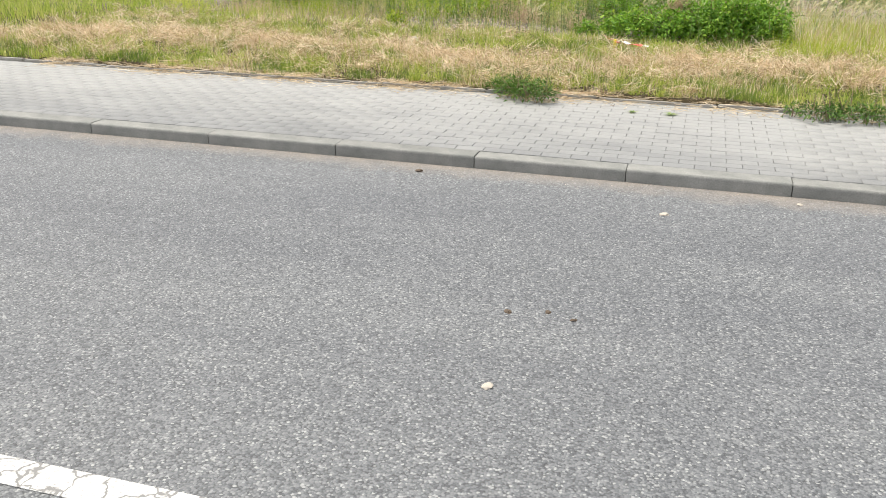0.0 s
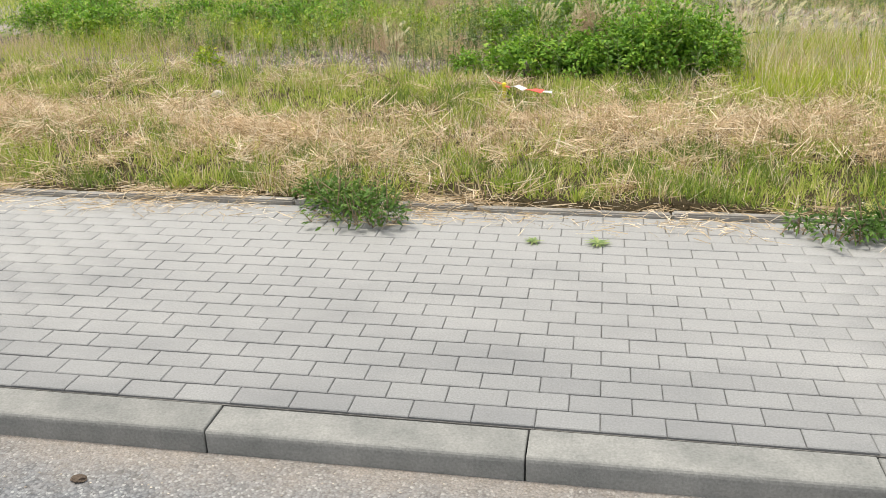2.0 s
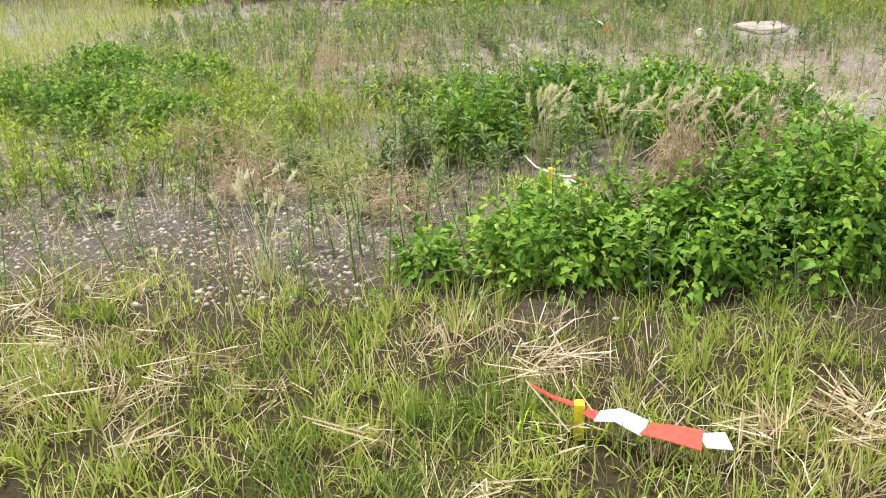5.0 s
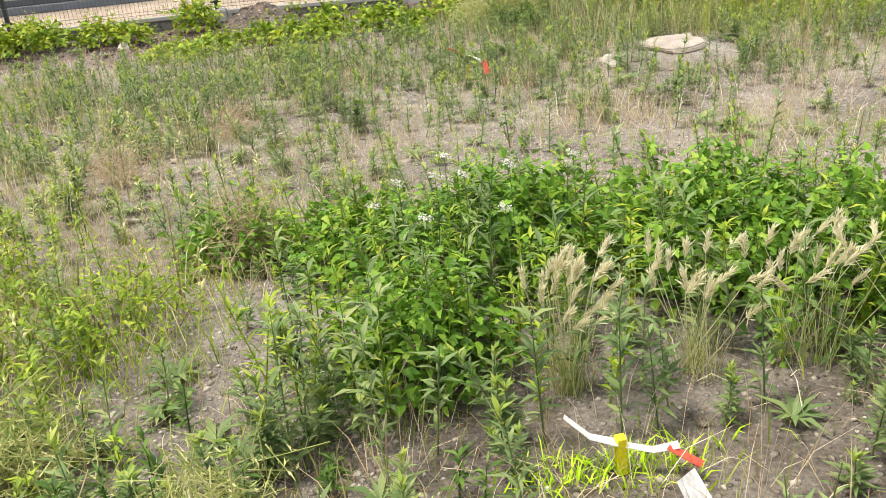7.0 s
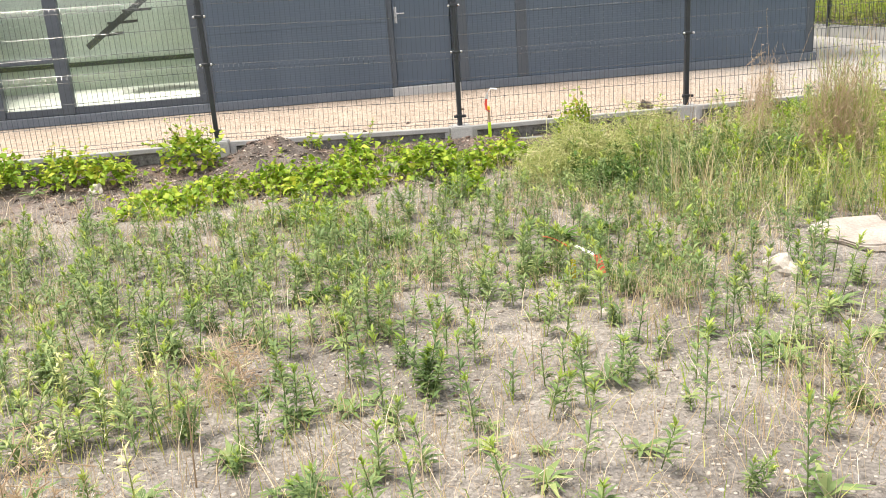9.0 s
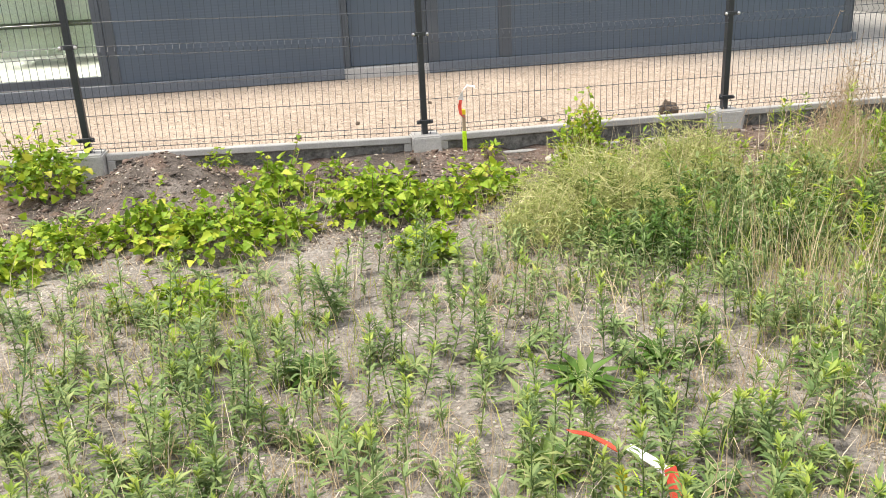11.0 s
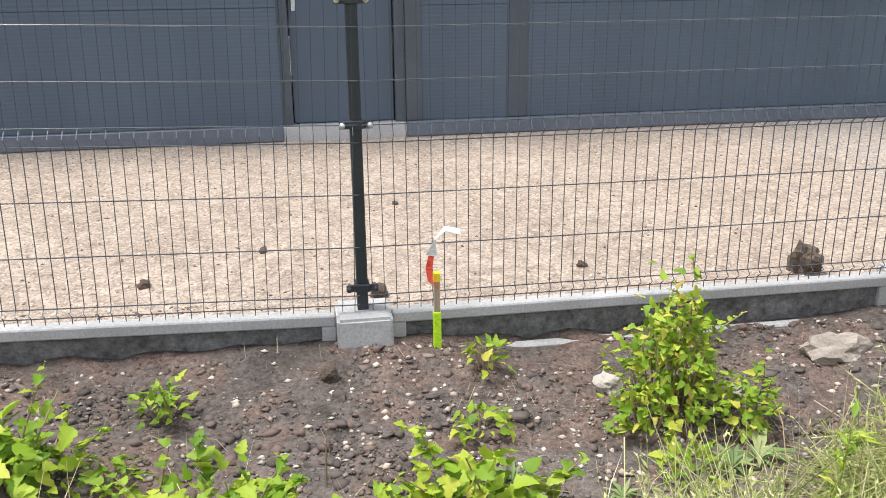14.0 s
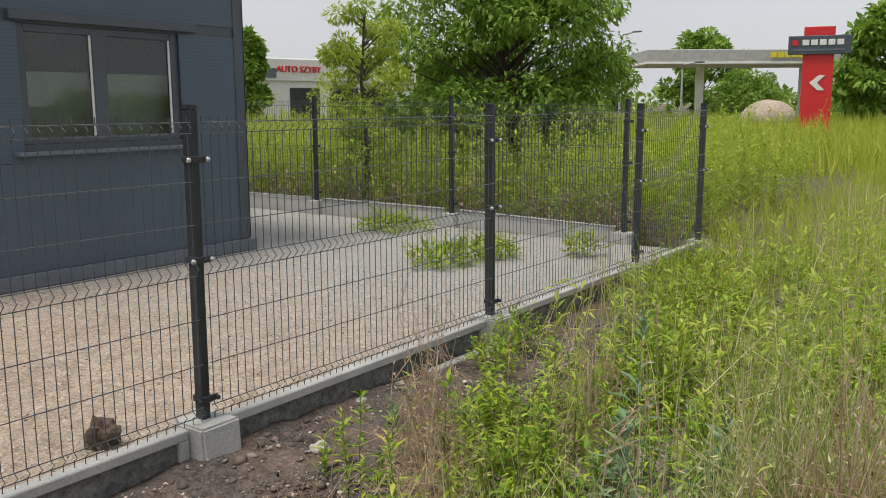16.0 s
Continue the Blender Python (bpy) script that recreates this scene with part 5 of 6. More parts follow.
for x, y, r, h in ((2.95, -1.55, 0.26, 0.34), (3.5, -1.1, 0.24, 0.3), (4.3, -1.5, 0.35, 0.34), (5.3, -1.3, 0.35, 0.4), (6.4, -1.2, 0.4, 0.4), (4.9, -2.6, 0.5, 0.45)):
    make_bush("yellow_weed_bush", "vivid yellow-green weed clump beside the fence", [(x, y, r, h)], 2200, 0.045, M_VINE, 0.4, 60)
for x, y, r, h in ((5.0, -0.32, 0.22, 0.26), (4.55, -0.4, 0.2, 0.2), (6.9, -0.4, 0.3, 0.3), (7.7, -0.35, 0.3, 0.3), (8.6, -0.4, 0.35, 0.35)):
    make_bush("yellow_weed_bush", "yellow-green weed clump against the plinth", [(x, y, r, h)], 1500, 0.04, M_VINE, 0.4, 60)
M_THISTLE = foliage("spiny_leaves", [(0.0, (0.1, 0.18, 0.085)), (0.5, (0.2, 0.32, 0.16)), (1.0, (0.4, 0.5, 0.3))], 0.2)
for x, y, h in ((3.4, -1.88, 0.8), (2.75, -2.1, 0.6), (3.1, -2.35, 0.5)):
    th = thing("thistle", "tall grey-green thistle with spiny leaves", "thistle", "thistles beside the fence", pose(x, y, float(ground_z(x, y)) - 0.01))
    st, lv, tp = narrow_weed(h, 40, 0.15)
    mesh_object("stem", tri_mesh("stem", *st), M_THISTLE, th)
    tagged(mesh_object("foliage", tri_mesh("foliage", *merged(lv, tp)), M_THISTLE, th), kind="stuff")
for x, y, s in ((-1.05, -3.55, 0.2), (0.0, -3.9, 0.22), (0.35, -3.8, 0.17), (-0.3, -4.4, 0.18), (0.9, -4.1, 0.18), (-1.6, -4.6, 0.16), (-0.1, -8.0, 0.15), (1.0, -7.0, 0.13)):
    ro = thing("leaf_rosette", "flat green rosette of long strap leaves", "weed", "leaf rosettes", pose(x, y, float(ground_z(x, y))))
    tagged(mesh_object("foliage", tri_mesh("foliage", *rosette(34, s * 0.85)), M_CLOVER, ro), kind="stuff")
for x, y, z in ((-0.9, -8.55, 0.54), (-0.95, -8.62, 0.48), (-1.2, -8.8, 0.46), (-1.1, -8.72, 0.5), (-0.76, -9.0, 0.48), (-0.85, -8.7, 0.5), (-0.68, -8.72, 0.54), (-1.03, -8.92, 0.44), (-0.4, -8.6, 0.52)):
    fl = thing("white_flower", "small white flower head on a thin stalk", "flower", "white flowers over the bramble", pose(x, y, float(ground_z(x, y))))
    part("stem", tube([(0, 0, 0), (0.01, 0.01, z * 0.5), (0, 0, z)], [0.003, 0.002, 0.0015], 5), M_WEED, fl)
    tagged(mesh_object("blossom", tri_mesh("blossom", *leaf_cloud(np.array([[0, 0, z], [0.015, 0.01, z - 0.01], [-0.012, 0.008, z + 0.004]]), np.full(3, 0.011), 20, 0.0085, 0.8)), M_BLOSSOM, fl), kind="stuff")
# verge weeds that spill over the edging
for x, y, r, h in ((-0.84, -15.06, 0.24, 0.17), (-1.05, -14.9, 0.2, 0.14), (1.45, -14.88, 0.17, 0.1), (1.75, -14.84, 0.2, 0.12), (2.15, -14.8, 0.18, 0.1)):
    make_bush("edging_weed", "dark green spiky weed clump spilling over the edging", [(x, y, r * 0.85, h * 0.8), (x + 0.12, y - 0.03, r * 0.5, h), (x - 0.15, y + 0.05, r * 0.45, h * 0.9)], 1900, 0.042, M_CLOVER, 0.36, 60, "weed")
# vines along the fence
for lobes in ([(-0.55, -1.4, 0.36, 0.24), (-0.1, -1.45, 0.24, 0.18), (0.22, -1.3, 0.2, 0.2)], [(-1.55, -1.75, 0.34, 0.22), (-1.95, -1.5, 0.3, 0.22), (-1.15, -1.65, 0.2, 0.16)], [(-1.15, -0.98, 0.2, 0.22), (-1.3, -1.25, 0.15, 0.15)],
              [(-2.75, -0.5, 0.3, 0.36)], [(-3.5, -0.75, 0.25, 0.2), (-3.9, -0.7, 0.3, 0.26)], [(-4.7, -0.6, 0.45, 0.3), (-5.3, -0.7, 0.45, 0.28)], [(-2.5, -1.7, 0.3, 0.18), (-2.9, -1.9, 0.35, 0.15)], [(-0.35, -2.25, 0.2, 0.14)], [(-1.6, -2.7, 0.26, 0.1)], [(-6.5, -0.8, 0.6, 0.3)]):
    make_bush("vine_clump", "light green broad-leaved vine clump on dark soil", lobes, 760, 0.062, M_VINE, 0.92, 30, "vine", 90)
for x, y, r, h in ((-0.75, -0.55, 0.11, 0.1), (-1.6, -0.55, 0.12, 0.14), (0.45, -0.35, 0.08, 0.12), (0.35, -0.75, 0.1, 0.06), (0.95, -1.15, 0.12, 0.12), (-0.85, -0.95, 0.1, 0.08)):
    make_bush("seedling", "small light green seedling on dark soil", [(x, y, r, h)], 800, 0.048, M_VINE, 0.6, 20, "weed", 60)
make_bush("raspberry_shrub", "yellow-green upright shrub beside the plinth", [(1.05, -0.72, 0.18, 0.42), (1.15, -0.66, 0.11, 0.43), (1.26, -0.9, 0.12, 0.18), (0.92, -0.86, 0.1, 0.16)], 1300, 0.045, M_VINE, 0.66, 110, "bush", 130)


def make_feathery(x, y, r, h, n, mat_, label, name="feathery_weed"):
    """A round mass of thin branching stems with tiny pods."""
    z0 = float(ground_z(x, y))
    t = thing(name, label, "weed", m=pose(x, y, z0))
    a, el = rng.uniform(0, 6.28, n), np.arccos(rng.uniform(0.05, 1, n))
    k = (rng.uniform(0.35, 1.0, n) * (1 + 0.22 * np.sin(4 * a + 1) * np.sin(3 * el)) * rng.uniform(0.85, 1.15, n))[:, None]
    d = np.stack([np.cos(a) * np.sin(el) * r, np.sin(a) * np.sin(el) * r, np.cos(el) * h], 1)
    tip = d * k
    start = tip * rng.uniform(0.3, 0.8, (n, 1)) + rng.normal(size=(n, 3)) * 0.1
    start[:, 2] = np.abs(start[:, 2])
    twigs = stem_arrays(start, tip, 0.0024, 0.001)
    m = n * 5
    idx = rng.integers(0, n, m)
    f_ = rng.uniform(0.1, 1.05, (m, 1))
    p = start[idx] + (tip[idx] - start[idx]) * f_
    way = unit(tip[idx] - start[idx]) + rng.normal(size=(m, 3)) * 0.8
    L = rng.uniform(0.01, 0.034, m)
    pods = leaf_arrays(p, way, unit(rng.normal(size=(m, 3))), L, L * 0.25)
    tagged(mesh_object("branchwork", tri_mesh("branchwork", *twigs), mat_, t), kind="stuff")
    tagged(mesh_object("seed_cover", tri_mesh("seed_cover", *pods), mat_, t), kind="stuff")
    main = bmesh.new()
    for i in range(9):
        e = Vector(tip[i * 3]) * 0.7
        tube([(0, 0, 0), tuple(e * 0.5 + Vector((0, 0, 0.04))), tuple(e)], [0.011, 0.007, 0.003], 5, main)
    part("main_stem", main, M_SEED, t, "thick pale main stems")
    return t


make_feathery(0.78, -1.95, 0.6, 0.48, 2500, M_FEATHER, "round mass of pale green feathery weed")
make_feathery(1.5, -1.6, 0.46, 0.46, 2000, M_FEATHER, "pale straw-green feathery weed beside the shrub")
make_feathery(0.4, -2.2, 0.4, 0.34, 1000, M_FEATHER, "low pale green feathery weed")
make_feathery(2.9, -1.1, 0.22, 1.05, 260, M_PLUME, "tall tan seeding weed beside the fence", "wispy_grass")
make_feathery(3.7, -1.5, 0.2, 1.0, 200, M_PLUME, "tall tan seeding weed beside the fence", "wispy_grass")
make_feathery(2.2, -2.0, 0.45, 0.55, 900, M_FEATHER, "pale green feathery weed in the thicket")
make_feathery(2.16, -2.42, 0.16, 1.25, 110, M_PLUME, "tall thin seeding weed with a sparse plume", "wispy_grass")
make_feathery(-2.25, -10.2, 0.36, 0.38, 210, M_PLUME, "tan wispy seeding grass clump", "wispy_grass")
make_feathery(-2.75, -9.5, 0.35, 0.36, 360, M_PLUME, "tan wispy seeding grass clump", "wispy_grass")
make_feathery(-1.75, -8.05, 0.2, 0.42, 260, M_PLUME, "tan wispy seeding grass clump", "wispy_grass")
make_feathery(-2.6, -6.6, 0.22, 0.4, 110, M_PLUME, "tan wispy seeding grass clump", "wispy_grass")
make_feathery(-2.0, -5.6, 0.2, 0.36, 90, M_PLUME, "tan wispy seeding grass clump", "wispy_grass")
make_feathery(1.75, -1.35, 0.3, 0.5, 220, M_PLUME, "tan wispy seeding weed beside the fence", "wispy_grass")
make_feathery(2.6, -1.3, 0.35, 0.6, 170, M_PLUME, "tan wispy seeding weed beside the fence", "wispy_grass")
make_feathery(2.7, -2.7, 0.4, 1.1, 800, M_FEATHER, "tall olive seeding weed gone fuzzy", "seeding_dock")
make_feathery(2.6, -2.85, 0.42, 1.15, 650, M_PLUME, "tall brown seeding dock gone fuzzy", "seeding_dock")
make_feathery(3.0, -2.5, 0.36, 0.85, 500, M_FEATHER, "tall pale seeding grass in the thicket", "wispy_grass")
make_feathery(3.7, -2.9, 0.4, 0.9, 500, M_FEATHER, "tall pale seeding grass in the thicket", "wispy_grass")
make_feathery(-1.8, -9.95, 0.32, 0.3, 380, M_FEATHER, "wispy grey-green seeding grass clump", "wispy_grass")
make_feathery(-1.45, -10.35, 0.34, 0.3, 170, M_PLUME, "wispy tan seeding grass clump", "wispy_grass")
make_feathery(-2.4, -9.5, 0.36, 0.36, 420, M_FEATHER, "wispy grey-green seeding grass clump", "wispy_grass")
make_feathery(-0.1, -10.8, 0.17, 0.72, 900, M_PLUME, "beige plume of seeding grass in the bramble", "plume_grass")
make_feathery(0.38, -10.35, 0.13, 0.66, 420, M_PLUME, "beige plume of seeding grass in the bramble", "plume_grass")


def weed_mass(name, label, n, x0, x1, y0, y1, h0, h1, leaves, leaf, mat_, weight=None):
    c = scattered(n, x0, x1, y0, y1, weight)
    z = ground_z(c[:, 0], c[:, 1])
    n = len(c)
    H = rng.uniform(h0, h1, n)
    lean = rng.normal(size=(n, 2)) * 0.12 * H[:, None]
    p0 = np.column_stack([c, z])
    p1 = p0 + np.column_stack([lean, H])
    st = stem_arrays(p0, p1, 0.004, 0.0015)
    i = np.repeat(np.arange(n), leaves)
    k = rng.uniform(0.1, 1.0, len(i))[:, None]
    p = p0[i] + (p1[i] - p0[i]) * k
    a = rng.uniform(0, 6.28, len(i))
    way = np.stack([np.cos(a), np.sin(a), rng.uniform(0.0, 1.1, len(i))], 1)
    L = leaf * rng.uniform(0.6, 1.3, len(i))
    lv = leaf_arrays(p, way, np.tile([0.01, 0, 1.0], (len(i), 1)), L, L * 0.24)
    return stuff(name, *merged(st, lv), mat_, label, "weeds")


def off_fence(x, y):
    return ((y < -0.75 - 0.15 * np.sin(4 * x)) & ((x - 0.1) ** 2 + (y + 3.2) ** 2 > 1.1 ** 2)) * 1.0


weed_mass("thicket_weeds", "leafy green weeds in the thicket near the fence", 170, 0.9, 5.5, -4.2, -1.1, 0.2, 0.6, 36, 0.07, M_VINE, lambda x, y: np.clip((x - 0.8 - 0.25 * np.abs(y + 2.2)) / 0.7, 0, 1) * np.clip((-1.0 - y) / 0.5, 0.1, 1))
weed_mass("thicket_weeds", "pale flowering weeds in the thicket", 260, 1.6, 6.5, -5.2, -1.3, 0.3, 0.7, 40, 0.045, M_GOLDEN, lambda x, y: 0.2 + 0.8 * patchy(x, y, 1.6, 3))
weed_mass("low_weeds", "low dark green weeds on the sandy soil", 520, -2.6, 2.2, -4.5, -2.3, 0.05, 0.22, 26, 0.045, M_WEED, lambda x, y: 0.25 + 0.75 * patchy(x, y, 2.7, 3) ** 2)
weed_mass("low_weeds", "low dark green weeds among stony soil", 90, -3.4, -1.0, -10.6, -9.0, 0.06, 0.25, 26, 0.05, M_CLOVER, lambda x, y: 0.2 + 0.8 * patchy(x, y, 2.2, 5))
weed_mass("green_weeds", "dark green weeds under the feathery weed", 220, 0.5, 2.5, -2.9, -1.9, 0.1, 0.36, 28, 0.06, M_CLOVER)
weed_mass("green_weeds", "dark green narrow-leaved weeds near the fence", 240, 1.2, 3.2, -3.0, -1.9, 0.15, 0.4, 26, 0.07, M_WEED)
weed_mass("green_weeds", "green weeds in front of the feathery weed", 90, -0.7, 1.6, -3.1, -2.35, 0.1, 0.26, 22, 0.05, M_WEED)
weed_mass("mixed_weeds", "green and yellow weeds beside the fence", 400, 2.6, 9.5, -3.2, -0.35, 0.12, 0.45, 26, 0.07, M_VINE, off_fence)
weed_mass("spiky_weeds", "spiky bright green weeds growing through the bramble", 90, -1.6, 0.95, -9.75, -8.1, 0.28, 0.56, 34, 0.07, M_WEED)
weed_mass("spiky_weeds", "spiky yellow-green weeds growing through the bramble", 80, -1.7, 0.95, -9.6, -7.9, 0.25, 0.5, 34, 0.055, M_VINE)
weed_mass("spiky_weeds", "thin weeds in front of the roadside bramble", 90, -3.2, 1.4, -11.5, -10.3, 0.15, 0.5, 20, 0.05, M_WEED)
weed_mass("mixed_weeds", "weedy yellow-green growth on the waste ground", 1500, -6.5, -1.9, -10.3, -6.3, 0.1, 0.34, 26, 0.05, M_VINE, lambda x, y: np.clip((-x - 1.7 - 0.5 * np.abs(y + 9.0)) / 0.8, 0, 1) * patchy(x, y, 1.6, 2))
weed_mass("mixed_weeds", "grey-green weeds on the waste ground", 800, -7, -1.6, -10.3, -5, 0.08, 0.3, 24, 0.045, M_FEATHER, lambda x, y: np.clip((-x - 1.4) / 1.2, 0, 1) * patchy(x, y, 1.8, 4) * bare(x, y))
weed_mass("mixed_weeds", "grey-green weeds among sandy soil", 900, -3.5, 4.5, -6.3, -2.8, 0.06, 0.3, 24, 0.055, M_WEED, lambda x, y: patchy(x, y, 2.1, 6))
weed_mass("mixed_weeds", "leafy green weeds beside the fence", 90, 3.0, 8.5, -3.6, -0.5, 0.15, 0.42, 30, 0.075, M_WEED, off_fence)
weed_mass("mixed_weeds", "tall yellow-green weeds in the field", 700, 3.6, 12, -9, -1.0, 0.3, 0.8, 30, 0.09, M_GOLDEN)
weed_mass("goldenrod_stand", "tall green goldenrod stand behind the fence", 1500, 9.6, 17, 0.3, 16, 0.8, 1.7, 42, 0.11, M_GOLDEN)
weed_mass("goldenrod_stand", "tall green weeds behind the fence", 900, 9.5, 16, 0.2, 15, 0.5, 1.3, 40, 0.12, M_GOLDEN)
weed_mass("dry_weeds", "brown dry weeds at the foot of the fence", 330, 9.45, 10.6, 0.8, 12, 0.3, 0.8, 16, 0.12, M_STALK)
p = scattered(90000, 3.2, 26, -16, 0.3, lambda x, y: np.clip((x - 3.4 - 0.8 * np.clip(y + 2.2, 0, 2)) / 2.5, 0, 1) * np.where(y > -0.25, x > 9.8, 1.0) * (0.3 + 0.7 * patchy(x, y, 0.7, 3)) * np.where(road_v(x, y) > EDGE_V + 0.1, 1, 0))
n = len(p)
stuff("field_grass", *blade_arrays(on_ground(p), rng.uniform(0.2, 0.75, n), rng.uniform(0.004, 0.009, n), rng.uniform(0.05, 0.8, n), rng.uniform(0, 6.28, n)), M_FIELD, "tall yellow-green grass of the open field", "grass")
p = scattered(60000, 20, 60, -30, 30, lambda x, y: np.where(road_v(x, y) > EDGE_V + 0.1, 1, 0) * 1.0)
n = len(p)
stuff("field_grass", *blade_arrays(on_ground(p), rng.uniform(0.7, 1.5, n), rng.uniform(0.02, 0.045, n), rng.uniform(0.05, 0.8, n), rng.uniform(0, 6.28, n)), M_FIELD, "tall yellow-green grass of the open field", "grass")
p = scattered(5000, 3.5, 16, -9, -0.5, lambda x, y: patchy(x, y, 0.9, 6))
n = len(p)
stuff("straw_stems", *blade_arrays(on_ground(p), rng.uniform(0.5, 0.95, n), rng.uniform(0.003, 0.006, n), rng.uniform(0.0, 0.4, n), rng.uniform(0, 6.28, n)), M_STRAW, "pale dry stems above the field grass", "grass")
p = scattered(50000, -22, -6, -8.2, -0.4, lambda x, y: np.clip((x + 22) / 8, 0.15, 1) * (0.3 + 0.7 * patchy(x, y, 0.9, 2)))
n = len(p)
stuff("rough_grass", *blade_arrays(on_ground(p), rng.uniform(0.1, 0.35, n), rng.uniform(0.004, 0.009, n), rng.uniform(0.1, 1.0, n), rng.uniform(0, 6.28, n)), M_GRASS, "rough half-dry grass on the waste ground", "grass")


# pale thicket between the cover and the fence
p = scattered(26000, 0.7, 6.5, -4.3, -0.9, lambda x, y: np.clip((x - 0.6 - 0.25 * np.abs(y + 2.2)) / 0.7, 0, 1) * (0.25 + 0.75 * patchy(x, y, 1.3, 2)) * (0.04 + 0.96 * np.clip((-1.45 - y) / 0.7, 0, 1)))
n = len(p)
far_side = p[:, 0] > 2.4 + 0.4 * np.sin(5 * p[:, 1])
keep = rng.uniform(0, 1, n) < np.where(far_side, 0.2, 0.42)
p, far_side = p[keep], far_side[keep]
q = p[far_side]
k = len(q)
stuff("thicket_grass", *blade_arrays(on_ground(q), rng.uniform(0.12, 0.5, k), rng.uniform(0.003, 0.007, k), rng.uniform(0.1, 1.0, k), rng.uniform(0, 6.28, k)), M_FIELD, "yellow-green grass thicket beside the fence", "grass")
p = p[~far_side]
n = len(p)
stuff("thicket_grass", *blade_arrays(on_ground(p), rng.uniform(0.15, 0.6, n), rng.uniform(0.0025, 0.0055, n), rng.uniform(0.1, 0.9, n), rng.uniform(0, 6.28, n)), M_FEATHER, "pale green seeding grass thicket near the fence", "grass")
p = scattered(4000, 0.9, 6.5, -4.0, -0.9, lambda x, y: patchy(x, y, 1.3, 5) * np.clip((-1.2 - y) / 0.6, 0.05, 1))
n = len(p)
stuff("thicket_straw", *blade_arrays(on_ground(p), rng.uniform(0.3, 0.75, n), rng.uniform(0.002, 0.0045, n), rng.uniform(0.1, 0.6, n), rng.uniform(0, 6.28, n)), M_STRAW, "dry stems in the grass thicket", "grass")


def foxtails(x, y, count, spread, height, label):
    t = thing("foxtail_grass", label, "grass", "foxtail grasses", pose(x, y, float(ground_z(x, y))))
    b = np.column_stack([rng.normal(size=(count, 2)) * spread * 0.35, np.zeros(count)])
    tip = b + np.column_stack([rng.normal(size=(count, 2)) * spread, rng.uniform(0.7, 1.1, count) * height])
    mesh_object("stemwork", tri_mesh("stemwork", *stem_arrays(b, tip, 0.0016, 0.001)), M_SEED, t)
    i = np.repeat(np.arange(count), 70)
    bend = np.array([0.6, 0, -0.25]) * rng.uniform(0.2, 1.3, (count, 1))
    d = (unit(tip - b) + bend)[i]
    s = rng.uniform(0, 0.06, (len(i), 1))
    p = tip[i] + unit(d) * s
    way = unit(d) + rng.normal(size=(len(i), 3)) * 0.26
    L = rng.uniform(0.02, 0.045, len(i))
    mesh_object("seed_plume", tri_mesh("seed_plume", *leaf_arrays(p, way, unit(rng.normal(size=(len(i), 3))), L, L * 0.09 + 0.0014)), M_SEED, t)
    q = np.repeat(b, 5, 0) + rng.normal(size=(count * 5, 3)) * np.array([0.02, 0.02, 0])
    q[:, 2] = 0
    k = len(q)
    mesh_object("leafage", tri_mesh("leafage", *blade_arrays(q, rng.uniform(0.1, 0.3, k), rng.uniform(0.002, 0.004, k), rng.uniform(0.1, 0.7, k), rng.uniform(0, 6.28, k))), M_FEATHER, t)


for x, y, c, s, h in ((-0.68, -9.42, 26, 0.08, 0.4), (-0.25, -9.45, 18, 0.1, 0.36), (0.1, -9.5, 20, 0.14, 0.4), (0.4, -9.75, 18, 0.14, 0.42), (0.7, -9.9, 18, 0.15, 0.45), (1.5, -10.6, 30, 0.2, 0.55), (1.9, -10.9, 26, 0.2, 0.5), (1.4, -9.2, 14, 0.15, 0.4), (-1.85, -11.2, 12, 0.12, 0.36)):
    foxtails(x, y, c, s, h, "pale foxtail grass with feathery seed heads")


def dead_stalk(x, y, h, label="thin dead weed stalk standing in the soil"):
    t = thing("dead_stalk", label, "stalk", "dead stalks", pose(x, y, float(ground_z(x, y)) - 0.01))
    pts = [(0, 0, 0), (0.02 * h, 0.03 * h, h * 0.5), (0.06 * h, 0.0, h)]
    bm = tube(pts, [0.004, 0.003, 0.001], 5)
    for i in range(6):
        z = h * rng.uniform(0.35, 0.95)
        a = rng.uniform(0, 6.28)
        tube([(0.03 * h, 0.01 * h, z), (0.03 * h + 0.1 * h * math.cos(a), 0.1 * h * math.sin(a), z + 0.12 * h)], [0.0018, 0.0007], 4, bm)
    part("stem", bm, M_STALK, t)


for x, y, h in ((-2.0, -8.5, 0.5), (-1.3, -9.9, 0.35), (-2.5, -9.7, 0.4), (-1.75, -7.5, 0.4), (-2.5, -6.9, 0.45), (-2.05, -6.4, 0.4), (0.1, -5.8, 0.3), (-0.2, -1.0, 0.25), (2.1, -1.2, 0.5), (2.5, -1.4, 0.55), (3.0, -0.9, 0.6), (2.35, -1.05, 0.5), (2.2, -1.5, 0.55), (2.65, -1.2, 0.6), (2.8, -0.7, 0.4), (3.3, -1.5, 0.6), (-1.9, -11.0, 0.45), (-1.7, -11.1, 0.4)):
    dead_stalk(x, y, h)
p = scattered(5000, -3, 5, -2.2, -0.1, lambda x, y: patchy(x, y, 2, 1))
n = len(p)
b = on_ground(p, -0.004)
stuff("litter_twigs", *blade_arrays(b, rng.uniform(0.02, 0.14, n), rng.uniform(0.0015, 0.0035, n), rng.uniform(1.4, 1.56, n), rng.uniform(0, 6.28, n)), M_STALK, "dry twigs and straws on the dark soil", "litter")


